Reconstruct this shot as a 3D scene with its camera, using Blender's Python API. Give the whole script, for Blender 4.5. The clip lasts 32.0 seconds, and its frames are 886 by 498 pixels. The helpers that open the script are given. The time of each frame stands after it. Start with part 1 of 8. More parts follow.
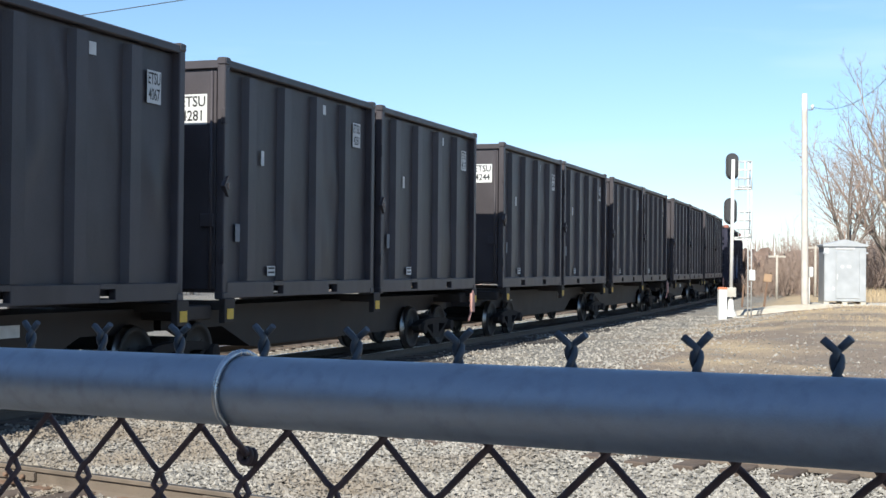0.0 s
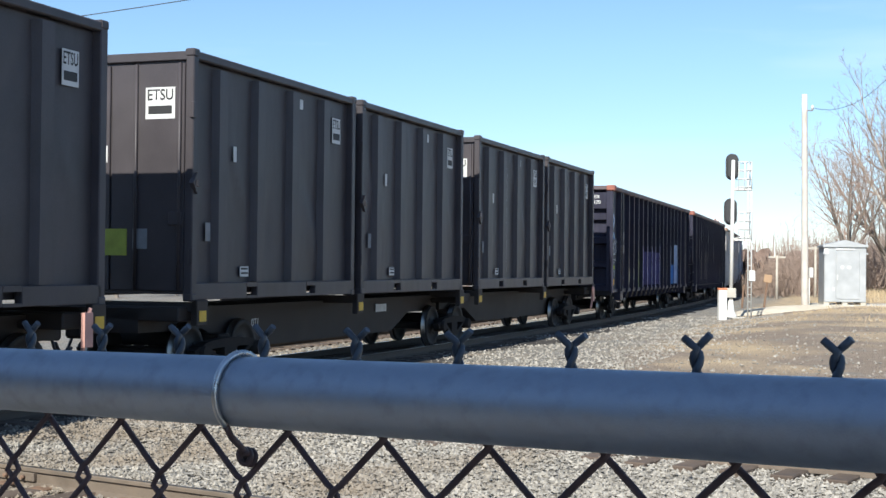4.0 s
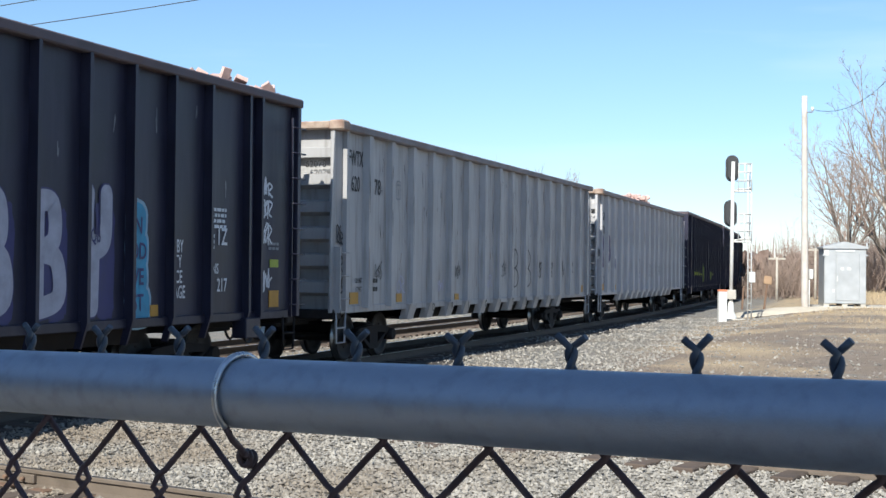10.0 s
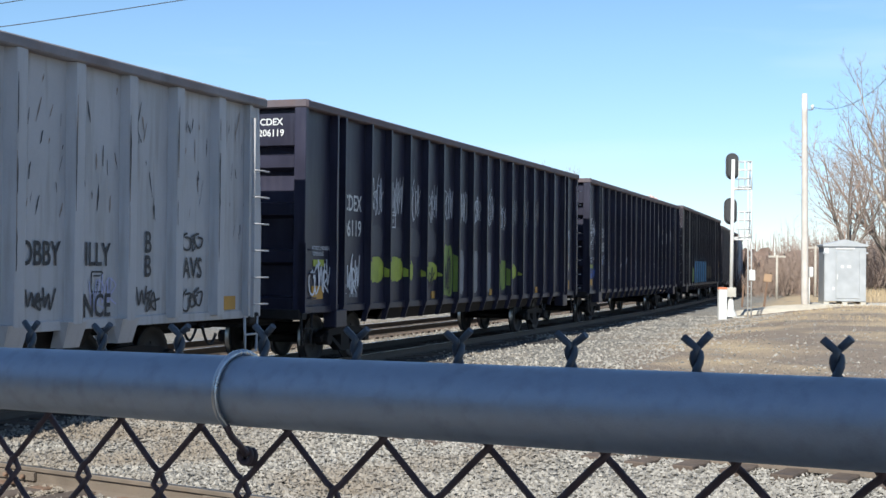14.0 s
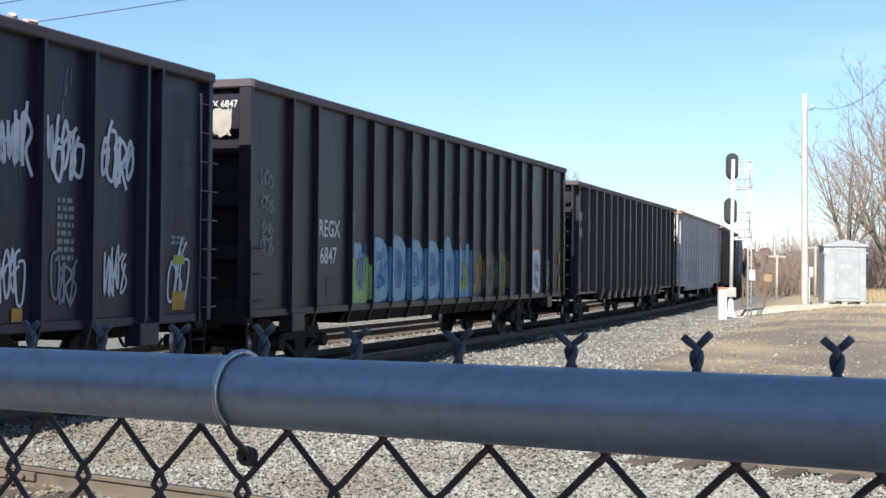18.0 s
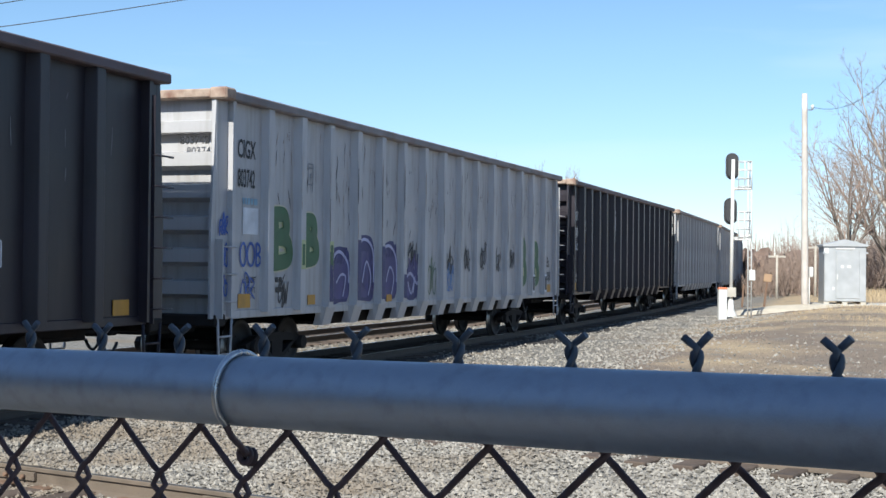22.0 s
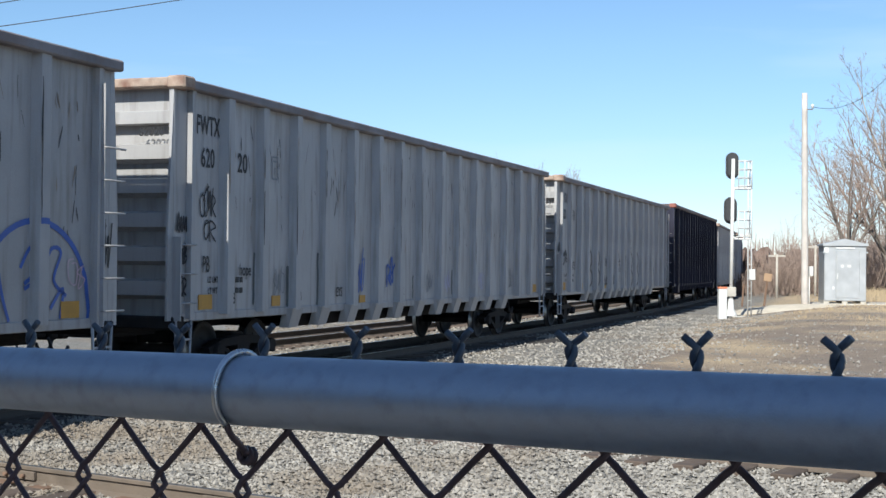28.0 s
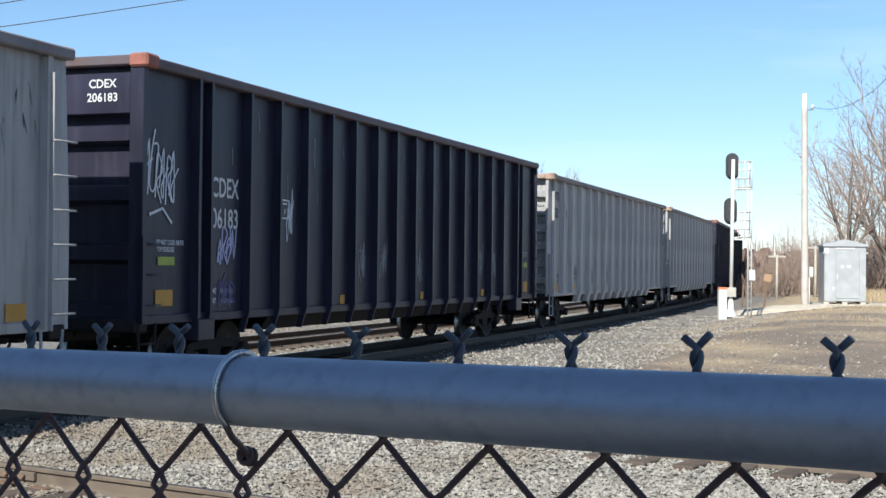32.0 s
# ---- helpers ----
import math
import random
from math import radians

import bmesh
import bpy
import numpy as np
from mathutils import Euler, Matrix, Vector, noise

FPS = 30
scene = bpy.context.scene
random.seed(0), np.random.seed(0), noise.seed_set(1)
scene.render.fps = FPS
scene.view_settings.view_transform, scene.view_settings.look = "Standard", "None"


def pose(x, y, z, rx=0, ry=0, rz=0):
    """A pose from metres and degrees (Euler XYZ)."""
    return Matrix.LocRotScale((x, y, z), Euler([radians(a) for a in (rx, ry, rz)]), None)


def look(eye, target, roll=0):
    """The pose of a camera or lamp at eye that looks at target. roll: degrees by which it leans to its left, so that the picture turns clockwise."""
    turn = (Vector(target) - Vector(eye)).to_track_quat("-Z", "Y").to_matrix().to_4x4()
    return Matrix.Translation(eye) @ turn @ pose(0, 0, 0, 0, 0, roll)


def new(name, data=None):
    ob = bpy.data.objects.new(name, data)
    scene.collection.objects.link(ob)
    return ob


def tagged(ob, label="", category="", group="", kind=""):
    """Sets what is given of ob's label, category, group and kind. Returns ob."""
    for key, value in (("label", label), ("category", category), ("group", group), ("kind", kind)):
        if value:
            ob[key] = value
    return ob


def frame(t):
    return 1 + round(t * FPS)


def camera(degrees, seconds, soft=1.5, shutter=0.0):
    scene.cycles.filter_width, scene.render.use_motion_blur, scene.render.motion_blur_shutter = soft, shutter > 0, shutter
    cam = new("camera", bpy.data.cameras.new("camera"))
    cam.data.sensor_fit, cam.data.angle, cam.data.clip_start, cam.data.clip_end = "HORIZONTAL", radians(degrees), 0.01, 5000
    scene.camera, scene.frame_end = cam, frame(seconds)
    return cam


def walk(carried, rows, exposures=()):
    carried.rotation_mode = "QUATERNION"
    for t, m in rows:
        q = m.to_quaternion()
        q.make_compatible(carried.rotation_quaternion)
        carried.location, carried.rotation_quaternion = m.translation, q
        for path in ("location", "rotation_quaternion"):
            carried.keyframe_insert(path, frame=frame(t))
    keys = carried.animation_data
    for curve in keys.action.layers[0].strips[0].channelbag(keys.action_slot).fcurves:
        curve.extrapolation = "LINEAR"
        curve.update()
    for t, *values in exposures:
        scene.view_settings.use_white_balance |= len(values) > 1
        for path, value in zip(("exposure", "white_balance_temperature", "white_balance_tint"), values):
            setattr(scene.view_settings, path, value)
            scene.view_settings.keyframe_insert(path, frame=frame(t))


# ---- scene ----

# ---- the camera, at a standstill, with the slightest nod ----
EYE = (0.0, 0.0, 1.83)
cam = camera(36.18, 32.0, soft=1.5)


def aim(nod):
    return look(EYE, (0.0, 100.0, EYE[2] + 100.0 * (0.0125 + nod / 2400.0)), roll=0.573)


walk(cam, [(0, aim(0)), (3, aim(0)), (4.5, aim(1.5)), (6, aim(1.5)), (9, aim(2)), (10.2, aim(4)), (11, aim(2)),
           (13, aim(-1.5)), (14, aim(0)), (20, aim(0)), (28, aim(-1)), (29.3, aim(-2)), (30.5, aim(0)), (32, aim(0))],
     exposures=[(0, 0.66, 6350, 5), (6, 0.66, 6350, 5), (9.5, 0.63, 6300, 5), (12.0, 0.46, 6200, 5), (14, 0.54, 6250, 5), (17, 0.64, 6350, 5),
                (20, 0.64, 6350, 5), (23, 0.48, 6200, 5), (25, 0.5, 6250, 5), (28, 0.44, 6200, 5), (30.5, 0.44, 6200, 5), (32, 0.53, 6250, 5)])

# ---- daylight ----
SUN_AZ, SUN_EL = 200.7, 38.5          # clockwise from +Y, degrees; the sun stands behind the camera
world = bpy.data.worlds.new("world")
scene.world = world
world.use_nodes = True
nt = world.node_tree
bg = nt.nodes["Background"]
sky = nt.nodes.new("ShaderNodeTexSky")
sky.sky_type, sky.sun_disc = "NISHITA", False
sky.sun_elevation, sky.sun_rotation = radians(SUN_EL), radians(SUN_AZ)
sky.air_density, sky.dust_density, sky.ozone_density = 1.0, 0.0, 4.0
co = nt.nodes.new("ShaderNodeTexCoord")
mp = nt.nodes.new("ShaderNodeMapping")
mp.inputs["Scale"].default_value = (1.2, 1.2, 9.0)
nz = nt.nodes.new("ShaderNodeTexNoise")
nz.inputs["Scale"].default_value, nz.inputs["Detail"].default_value = 2.2, 6.0
rp = nt.nodes.new("ShaderNodeMapRange")
rp.inputs["From Min"].default_value, rp.inputs["From Max"].default_value = 0.5, 0.8
rp.inputs["To Max"].default_value = 0.35
mx = nt.nodes.new("ShaderNodeMix")
mx.data_type = "RGBA"
mx.inputs[7].default_value = (7.5, 8.2, 9.0, 1)
nt.links.new(co.outputs["Generated"], mp.inputs["Vector"])
nt.links.new(mp.outputs[0], nz.inputs["Vector"])
nt.links.new(nz.outputs["Fac"], rp.inputs["Value"])
nt.links.new(rp.outputs[0], mx.inputs[0])
nt.links.new(sky.outputs[0], mx.inputs[6])
tone = nt.nodes.new("ShaderNodeMix")
tone.data_type, tone.blend_type = "RGBA", "MULTIPLY"
tone.inputs[0].default_value = 1.0
tone.inputs[7].default_value = (0.945, 0.972, 1.03, 1)
nt.links.new(mx.outputs[2], tone.inputs[6])
parts = nt.nodes.new("ShaderNodeSeparateXYZ")
nt.links.new(co.outputs["Generated"], parts.inputs[0])
low = nt.nodes.new("ShaderNodeMapRange")
low.inputs["From Min"].default_value, low.inputs["From Max"].default_value = 0.0, 0.16
low.inputs["To Min"].default_value, low.inputs["To Max"].default_value = 1.0, 0.0
nt.links.new(parts.outputs["Z"], low.inputs["Value"])
haze = nt.nodes.new("ShaderNodeMix")      # thin blue haze over the horizon
haze.data_type, haze.blend_type = "RGBA", "MULTIPLY"
haze.inputs[7].default_value = (0.86, 0.875, 1.03, 1)
nt.links.new(low.outputs[0], haze.inputs[0])
nt.links.new(tone.outputs[2], haze.inputs[6])
nt.links.new(haze.outputs[2], bg.inputs["Color"])
bg.inputs["Strength"].default_value = 0.094
sun = new("sun", bpy.data.lights.new("sun", "SUN"))
sun.data.energy, sun.data.angle, sun.data.color = 5.0, radians(0.53), (1.0, 0.94, 0.85)
az, el = radians(SUN_AZ), radians(SUN_EL)
sun.matrix_world = look((math.sin(az) * 60 * math.cos(el), math.cos(az) * 60 * math.cos(el), 60 * math.sin(el)), (0, 0, 0))


# ---- materials ----
def mat(name, base, rough=0.6, metal=0.0, var=0.25, scale=3.0, bump=0.15, grain=60.0, dirt=None, dirt_amount=0.4,
        streak=False, each=0.0, spec=0.5, world_space=False, dent=0.0):
    """A worn surface: base colour with broad variation and fine grain, blotches or downward streaks of dirt, and relief."""
    m = bpy.data.materials.new(name)
    m.use_nodes = True
    n, l = m.node_tree.nodes, m.node_tree.links
    b = n["Principled BSDF"]
    tc = n.new("ShaderNodeTexCoord")
    if world_space:
        geo = n.new("ShaderNodeNewGeometry")
        src = geo.outputs["Position"]
    else:
        src = tc.outputs["Object"]
    broad = n.new("ShaderNodeTexNoise")
    broad.inputs["Scale"].default_value, broad.inputs["Detail"].default_value = scale, 5.0
    l.new(src, broad.inputs["Vector"])
    fine = n.new("ShaderNodeTexNoise")
    fine.inputs["Scale"].default_value, fine.inputs["Detail"].default_value = grain, 3.0
    l.new(src, fine.inputs["Vector"])
    add = n.new("ShaderNodeMath")
    add.operation = "MULTIPLY_ADD"
    l.new(fine.outputs["Fac"], add.inputs[0])
    add.inputs[1].default_value = 0.35
    l.new(broad.outputs["Fac"], add.inputs[2])
    val = n.new("ShaderNodeMapRange")
    val.inputs["From Min"].default_value, val.inputs["From Max"].default_value = 0.35, 1.0
    val.inputs["To Min"].default_value, val.inputs["To Max"].default_value = 1.0 - var, 1.0 + var
    l.new(add.outputs[0], val.inputs["Value"])
    last = val.outputs[0]
    if each:
        info = n.new("ShaderNodeObjectInfo")
        r = n.new("ShaderNodeMapRange")
        r.inputs["To Min"].default_value, r.inputs["To Max"].default_value = 1.0 - each, 1.0 + each
        l.new(info.outputs["Random"], r.inputs["Value"])
        mul = n.new("ShaderNodeMath")
        mul.operation = "MULTIPLY"
        l.new(last, mul.inputs[0])
        l.new(r.outputs[0], mul.inputs[1])
        last = mul.outputs[0]
    tint = n.new("ShaderNodeVectorMath")
    tint.operation = "SCALE"
    tint.inputs[0].default_value = base
    l.new(last, tint.inputs["Scale"])
    colour = tint.outputs[0]
    if dirt:
        mapping = n.new("ShaderNodeMapping")
        mapping.inputs["Scale"].default_value = (5.0, 5.0, 0.5) if streak else (1.0, 1.0, 1.0)
        l.new(src, mapping.inputs["Vector"])
        d = n.new("ShaderNodeTexNoise")
        d.inputs["Scale"].default_value, d.inputs["Detail"].default_value = (1.6 if streak else scale * 0.7), 6.0
        l.new(mapping.outputs[0], d.inputs["Vector"])
        dr = n.new("ShaderNodeMapRange")
        dr.inputs["From Min"].default_value, dr.inputs["From Max"].default_value = 0.5, 0.78
        dr.inputs["To Max"].default_value = dirt_amount
        l.new(d.outputs["Fac"], dr.inputs["Value"])
        mix = n.new("ShaderNodeMix")
        mix.data_type = "RGBA"
        l.new(dr.outputs[0], mix.inputs[0])
        l.new(colour, mix.inputs[6])
        mix.inputs[7].default_value = (*dirt, 1)
        colour = mix.outputs[2]
    l.new(colour, b.inputs["Base Color"])
    rr = n.new("ShaderNodeMapRange")
    rr.inputs["To Min"].default_value, rr.inputs["To Max"].default_value = max(0.05, rough - 0.12), min(1.0, rough + 0.12)
    l.new(broad.outputs["Fac"], rr.inputs["Value"])
    l.new(rr.outputs[0], b.inputs["Roughness"])
    b.inputs["Metallic"].default_value = metal
    b.inputs["Specular IOR Level"].default_value = spec
    if bump:
        bp = n.new("ShaderNodeBump")
        bp.inputs["Strength"].default_value, bp.inputs["Distance"].default_value = bump, 0.02
        l.new(add.outputs[0], bp.inputs["Height"])
        l.new(bp.outputs[0], b.inputs["Normal"])
        if dent:      # sheets knocked in and out by loading
            dm = n.new("ShaderNodeMapping")
            dm.inputs["Scale"].default_value = (1.0, 1.0, 0.45)
            l.new(src, dm.inputs["Vector"])
            dn = n.new("ShaderNodeTexNoise")
            dn.inputs["Scale"].default_value, dn.inputs["Detail"].default_value = 2.3, 1.5
            l.new(dm.outputs[0], dn.inputs["Vector"])
            db = n.new("ShaderNodeBump")
            db.inputs["Strength"].default_value, db.inputs["Distance"].default_value = 1.0, dent
            l.new(dn.outputs["Fac"], db.inputs["Height"])
            l.new(db.outputs[0], bp.inputs["Normal"])
    return m


RUST = (0.12, 0.055, 0.03)
M_BLACK = mat("black_car_paint", (0.021, 0.0206, 0.0385), 0.43, spec=0.34, dent=0.012, var=0.5, scale=1.1, dirt=(0.055, 0.052, 0.075), dirt_amount=0.5, streak=True, bump=0.06, each=0.12)
M_BROWN = mat("faded_dark_paint", (0.0205, 0.0172, 0.0245), 0.42, spec=0.38, dent=0.012, var=0.5, scale=0.9, dirt=(0.04, 0.029, 0.034), dirt_amount=0.45, streak=True, bump=0.06, each=0.1)
M_GREY = mat("weathered_grey_paint", (0.345, 0.336, 0.336), 0.5, dent=0.016, var=0.2, scale=0.9, dirt=(0.17, 0.155, 0.135), dirt_amount=0.75, streak=True, bump=0.06, each=0.06)
M_PALE = mat("pale_grey_paint", (0.405, 0.398, 0.408), 0.5, dent=0.012, var=0.16, scale=0.9, dirt=(0.26, 0.24, 0.215), dirt_amount=0.75, streak=True, bump=0.06, each=0.04)
M_BOX = mat("container_black_paint", (0.056, 0.049, 0.054), 0.46, spec=0.3, dent=0.016, var=0.4, scale=0.8, dirt=(0.07, 0.065, 0.06), dirt_amount=0.3, bump=0.05, each=0.12)
M_CHORD = mat("faded_rusty_chord", (0.095, 0.075, 0.085), 0.65, var=0.4, scale=2.0, dirt=RUST, dirt_amount=0.6)
M_CHORD_GREY = mat("stained_grey_chord", (0.2, 0.185, 0.19), 0.7, var=0.4, scale=2.0, dirt=(0.16, 0.08, 0.05), dirt_amount=0.6)
M_CORNER = mat("red_rust_corner", (0.3, 0.11, 0.08), 0.75, var=0.4, scale=4.0)
M_TRUCK = mat("grimy_truck_iron", (0.017, 0.015, 0.015), 0.8, var=0.4, scale=5.0, dirt=(0.04, 0.028, 0.02), spec=0.25)
M_WHEEL = mat("wheel_steel", (0.022, 0.02, 0.02), 0.7, 0.1, var=0.3, scale=6.0)
M_TREAD = mat("polished_tread", (0.3, 0.29, 0.28), 0.35, 1.0, var=0.1)
M_WHITE = mat("white_paint", (0.6, 0.6, 0.59), 0.6, var=0.12, scale=6.0, dirt=(0.35, 0.34, 0.32), dirt_amount=0.4)
M_INK = mat("black_lettering", (0.02, 0.02, 0.022), 0.6, var=0.2)
M_YELLOW = mat("yellow_reflective_plate", (0.6, 0.38, 0.03), 0.5, var=0.2, scale=8.0)
M_RAIL = mat("rusty_rail", (0.14, 0.11, 0.085), 0.75, 0.0, var=0.3, scale=4.0, world_space=True)
# a darker tone of the rail steel, for the train's tracks
M_RAIL_DARK = mat("grimy_rail", (0.085, 0.066, 0.052), 0.75, 0.0, var=0.3, scale=4.0, world_space=True)
M_RAILTOP = mat("worn_rail_head", (0.42, 0.38, 0.34), 0.35, 0.9, var=0.2, scale=4.0, world_space=True)
M_TIE = mat("weathered_tie_wood", (0.095, 0.07, 0.055), 0.9, var=0.35, scale=6.0, each=0.25, bump=0.4)
M_GALV = mat("dull_galvanised_steel", (0.335, 0.37, 0.425), 0.45, 0.55, var=0.07, scale=110.0, grain=900.0, bump=0.08, dirt=(0.1, 0.1, 0.115), dirt_amount=0.3)
M_WIRE = mat("weathered_fence_wire", (0.092, 0.061, 0.066), 0.6, 0.15, var=0.3, scale=60.0)
M_SIGNAL = mat("signal_black_paint", (0.03, 0.03, 0.033), 0.55, var=0.2)
M_SILVER = mat("aluminium_paint", (0.7, 0.69, 0.66), 0.45, 0.1, var=0.1, scale=5.0)
M_CASE = mat("mill_aluminium_case", (0.43, 0.44, 0.45), 0.45, 0.3, var=0.14, scale=2.0, dirt=(0.34, 0.345, 0.35), dirt_amount=0.4)
M_POLE = mat("sunbleached_pole_wood", (0.52, 0.475, 0.435), 0.85, var=0.25, scale=2.0, dirt=(0.3, 0.25, 0.2), streak=True, bump=0.3)
M_CONCRETE = mat("pale_concrete", (0.45, 0.42, 0.37), 0.85, var=0.15, scale=3.0)
M_BARK = mat("grey_brown_bark", (0.2, 0.168, 0.142), 0.9, var=0.3, scale=2.0, each=0.2)
M_PALEBARK = mat("pale_bark", (0.42, 0.38, 0.33), 0.9, var=0.3, scale=2.0)
M_TWIG = mat("bare_twigs", (0.275, 0.205, 0.168), 0.9, var=0.3, scale=0.8, each=0.2, bump=0)
M_STRAW = mat("dry_straw", (0.42, 0.325, 0.205), 0.9, var=0.3, scale=1.0, bump=0, world_space=True)
M_RUSTY = mat("rusted_steel", (0.17, 0.105, 0.07), 0.8, var=0.4, scale=8.0)
M_SHADE_PANEL = mat("plain_wall", (0.3, 0.28, 0.26), 0.8, var=0.15, scale=1.0)
M_CABLE = mat("dark_cable", (0.03, 0.03, 0.035), 0.6)
M_LOAD = mat("pale_pink_debris", (0.56, 0.38, 0.33), 0.8, var=0.4, scale=6.0)


def ground_material():
    """Crushed grey stone beside the rails, brown dirt and dry grass away from them."""
    m = bpy.data.materials.new("gravel_and_dry_grass")
    m.use_nodes = True
    n, l = m.node_tree.nodes, m.node_tree.links
    b = n["Principled BSDF"]
    geo = n.new("ShaderNodeNewGeometry")
    pos = geo.outputs["Position"]

    def noise_at(scale, detail=5.0):
        t = n.new("ShaderNodeTexNoise")
        t.inputs["Scale"].default_value, t.inputs["Detail"].default_value = scale, detail
        l.new(pos, t.inputs["Vector"])
        return t.outputs["Fac"]

    def mixed(fac, a, c):
        t = n.new("ShaderNodeMix")
        t.data_type = "RGBA"
        l.new(fac, t.inputs[0])
        for k, s in ((6, a), (7, c)):
            if isinstance(s, tuple):
                t.inputs[k].default_value = (*s, 1)
            else:
                l.new(s, t.inputs[k])
        return t.outputs[2]

    def ramp(v, lo, hi):
        t = n.new("ShaderNodeMapRange")
        t.inputs["From Min"].default_value, t.inputs["From Max"].default_value = lo, hi
        l.new(v, t.inputs["Value"])
        return t.outputs[0]

    cells = n.new("ShaderNodeTexVoronoi")
    cells.inputs["Scale"].default_value = 17.0
    l.new(pos, cells.inputs["Vector"])
    sep = n.new("ShaderNodeSeparateColor")
    l.new(cells.outputs["Color"], sep.inputs[0])
    stone = mixed(sep.outputs[0], (0.155, 0.145, 0.13), (0.31, 0.292, 0.265))
    stone = mixed(ramp(noise_at(0.5), 0.5, 0.75), stone, (0.25, 0.2, 0.15))
    soil = mixed(noise_at(3.0), (0.175, 0.138, 0.108), (0.31, 0.248, 0.195))
    straw = mixed(noise_at(9.0), (0.36, 0.27, 0.17), (0.52, 0.41, 0.28))
    sepp = n.new("ShaderNodeSeparateXYZ")
    l.new(pos, sepp.inputs[0])
    patchy = n.new("ShaderNodeMath")      # barer towards the camera, grassier by the brush
    patchy.operation = "MULTIPLY_ADD"
    l.new(sepp.outputs["Y"], patchy.inputs[0])
    patchy.inputs[1].default_value = -0.006
    l.new(noise_at(0.22), patchy.inputs[2])
    field = mixed(ramp(patchy.outputs[0], 0.12, 0.3), straw, soil)
    field = mixed(ramp(noise_at(0.7), 0.58, 0.72), field, stone)
    # away from the rails, to their right
    dot = n.new("ShaderNodeVectorMath")
    dot.operation = "DOT_PRODUCT"
    dot.inputs[1].default_value = (0.9422, -0.3349, 0.0)
    l.new(pos, dot.inputs[0])
    wob = n.new("ShaderNodeMath")
    wob.operation = "MULTIPLY_ADD"
    l.new(noise_at(0.35), wob.inputs[0])
    wob.inputs[1].default_value = 3.0
    bend = n.new("ShaderNodeMath")        # the line bends away to the left
    bend.operation = "MULTIPLY_ADD"
    l.new(sepp.outputs["Y"], bend.inputs[0])
    bend.inputs[1].default_value = 0.045
    l.new(dot.outputs["Value"], bend.inputs[2])
    l.new(bend.outputs[0], wob.inputs[2])
    far = ramp(sepp.outputs["Y"], 19.0, 24.0)
    edge = n.new("ShaderNodeMath")
    edge.operation = "MULTIPLY"
    l.new(ramp(wob.outputs[0], -4.4, -3.0), edge.inputs[0])
    l.new(far, edge.inputs[1])
    l.new(mixed(edge.outputs[0], stone, field), b.inputs["Base Color"])
    b.inputs["Roughness"].default_value = 0.95
    b.inputs["Specular IOR Level"].default_value = 0.2
    bp = n.new("ShaderNodeBump")
    bp.inputs["Strength"].default_value, bp.inputs["Distance"].default_value = 0.9, 0.05
    l.new(cells.outputs["Distance"], bp.inputs["Height"])
    l.new(bp.outputs[0], b.inputs["Normal"])
    return m


M_GROUND = ground_material()


def stone_material():
    m = mat("crushed_limestone", (0.28, 0.258, 0.228), 0.9, var=0.25, scale=30.0, grain=120.0, bump=0.3)
    n, l = m.node_tree.nodes, m.node_tree.links
    b = n["Principled BSDF"]
    geo = n.new("ShaderNodeNewGeometry")
    r = n.new("ShaderNodeMapRange")
    r.inputs["To Min"].default_value, r.inputs["To Max"].default_value = 0.62, 1.36
    l.new(geo.outputs["Random Per Island"], r.inputs["Value"])
    sc = n.new("ShaderNodeVectorMath")
    sc.operation = "SCALE"
    l.new(b.inputs["Base Color"].links[0].from_socket, sc.inputs[0])
    l.new(r.outputs[0], sc.inputs["Scale"])
    dust = n.new("ShaderNodeTexNoise")      # brown dust and fines lie in patches
    dust.inputs["Scale"].default_value, dust.inputs["Detail"].default_value = 0.55, 5.0
    l.new(geo.outputs["Position"], dust.inputs["Vector"])
    lie = n.new("ShaderNodeMapRange")
    lie.inputs["From Min"].default_value, lie.inputs["From Max"].default_value = 0.48, 0.7
    lie.inputs["To Max"].default_value = 0.65
    where = n.new("ShaderNodeSeparateXYZ")
    l.new(geo.outputs["Position"], where.inputs[0])
    more = n.new("ShaderNodeMath")        # dustier beside the old crossing rails to the west
    more.operation = "MULTIPLY_ADD"
    l.new(where.outputs["X"], more.inputs[0])
    more.inputs[1].default_value = -0.035
    l.new(dust.outputs["Fac"], more.inputs[2])
    l.new(more.outputs[0], lie.inputs["Value"])
    mix = n.new("ShaderNodeMix")
    mix.data_type = "RGBA"
    l.new(lie.outputs[0], mix.inputs[0])
    l.new(sc.outputs[0], mix.inputs[6])
    mix.inputs[7].default_value = (0.185, 0.142, 0.1, 1)
    l.new(mix.outputs[2], b.inputs["Base Color"])
    return m


M_STONE = stone_material()
# oily stone, its base lowered further to deepen the train's shade on it
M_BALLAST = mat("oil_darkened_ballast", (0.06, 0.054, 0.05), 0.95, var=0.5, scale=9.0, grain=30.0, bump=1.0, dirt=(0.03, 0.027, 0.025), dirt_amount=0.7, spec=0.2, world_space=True)


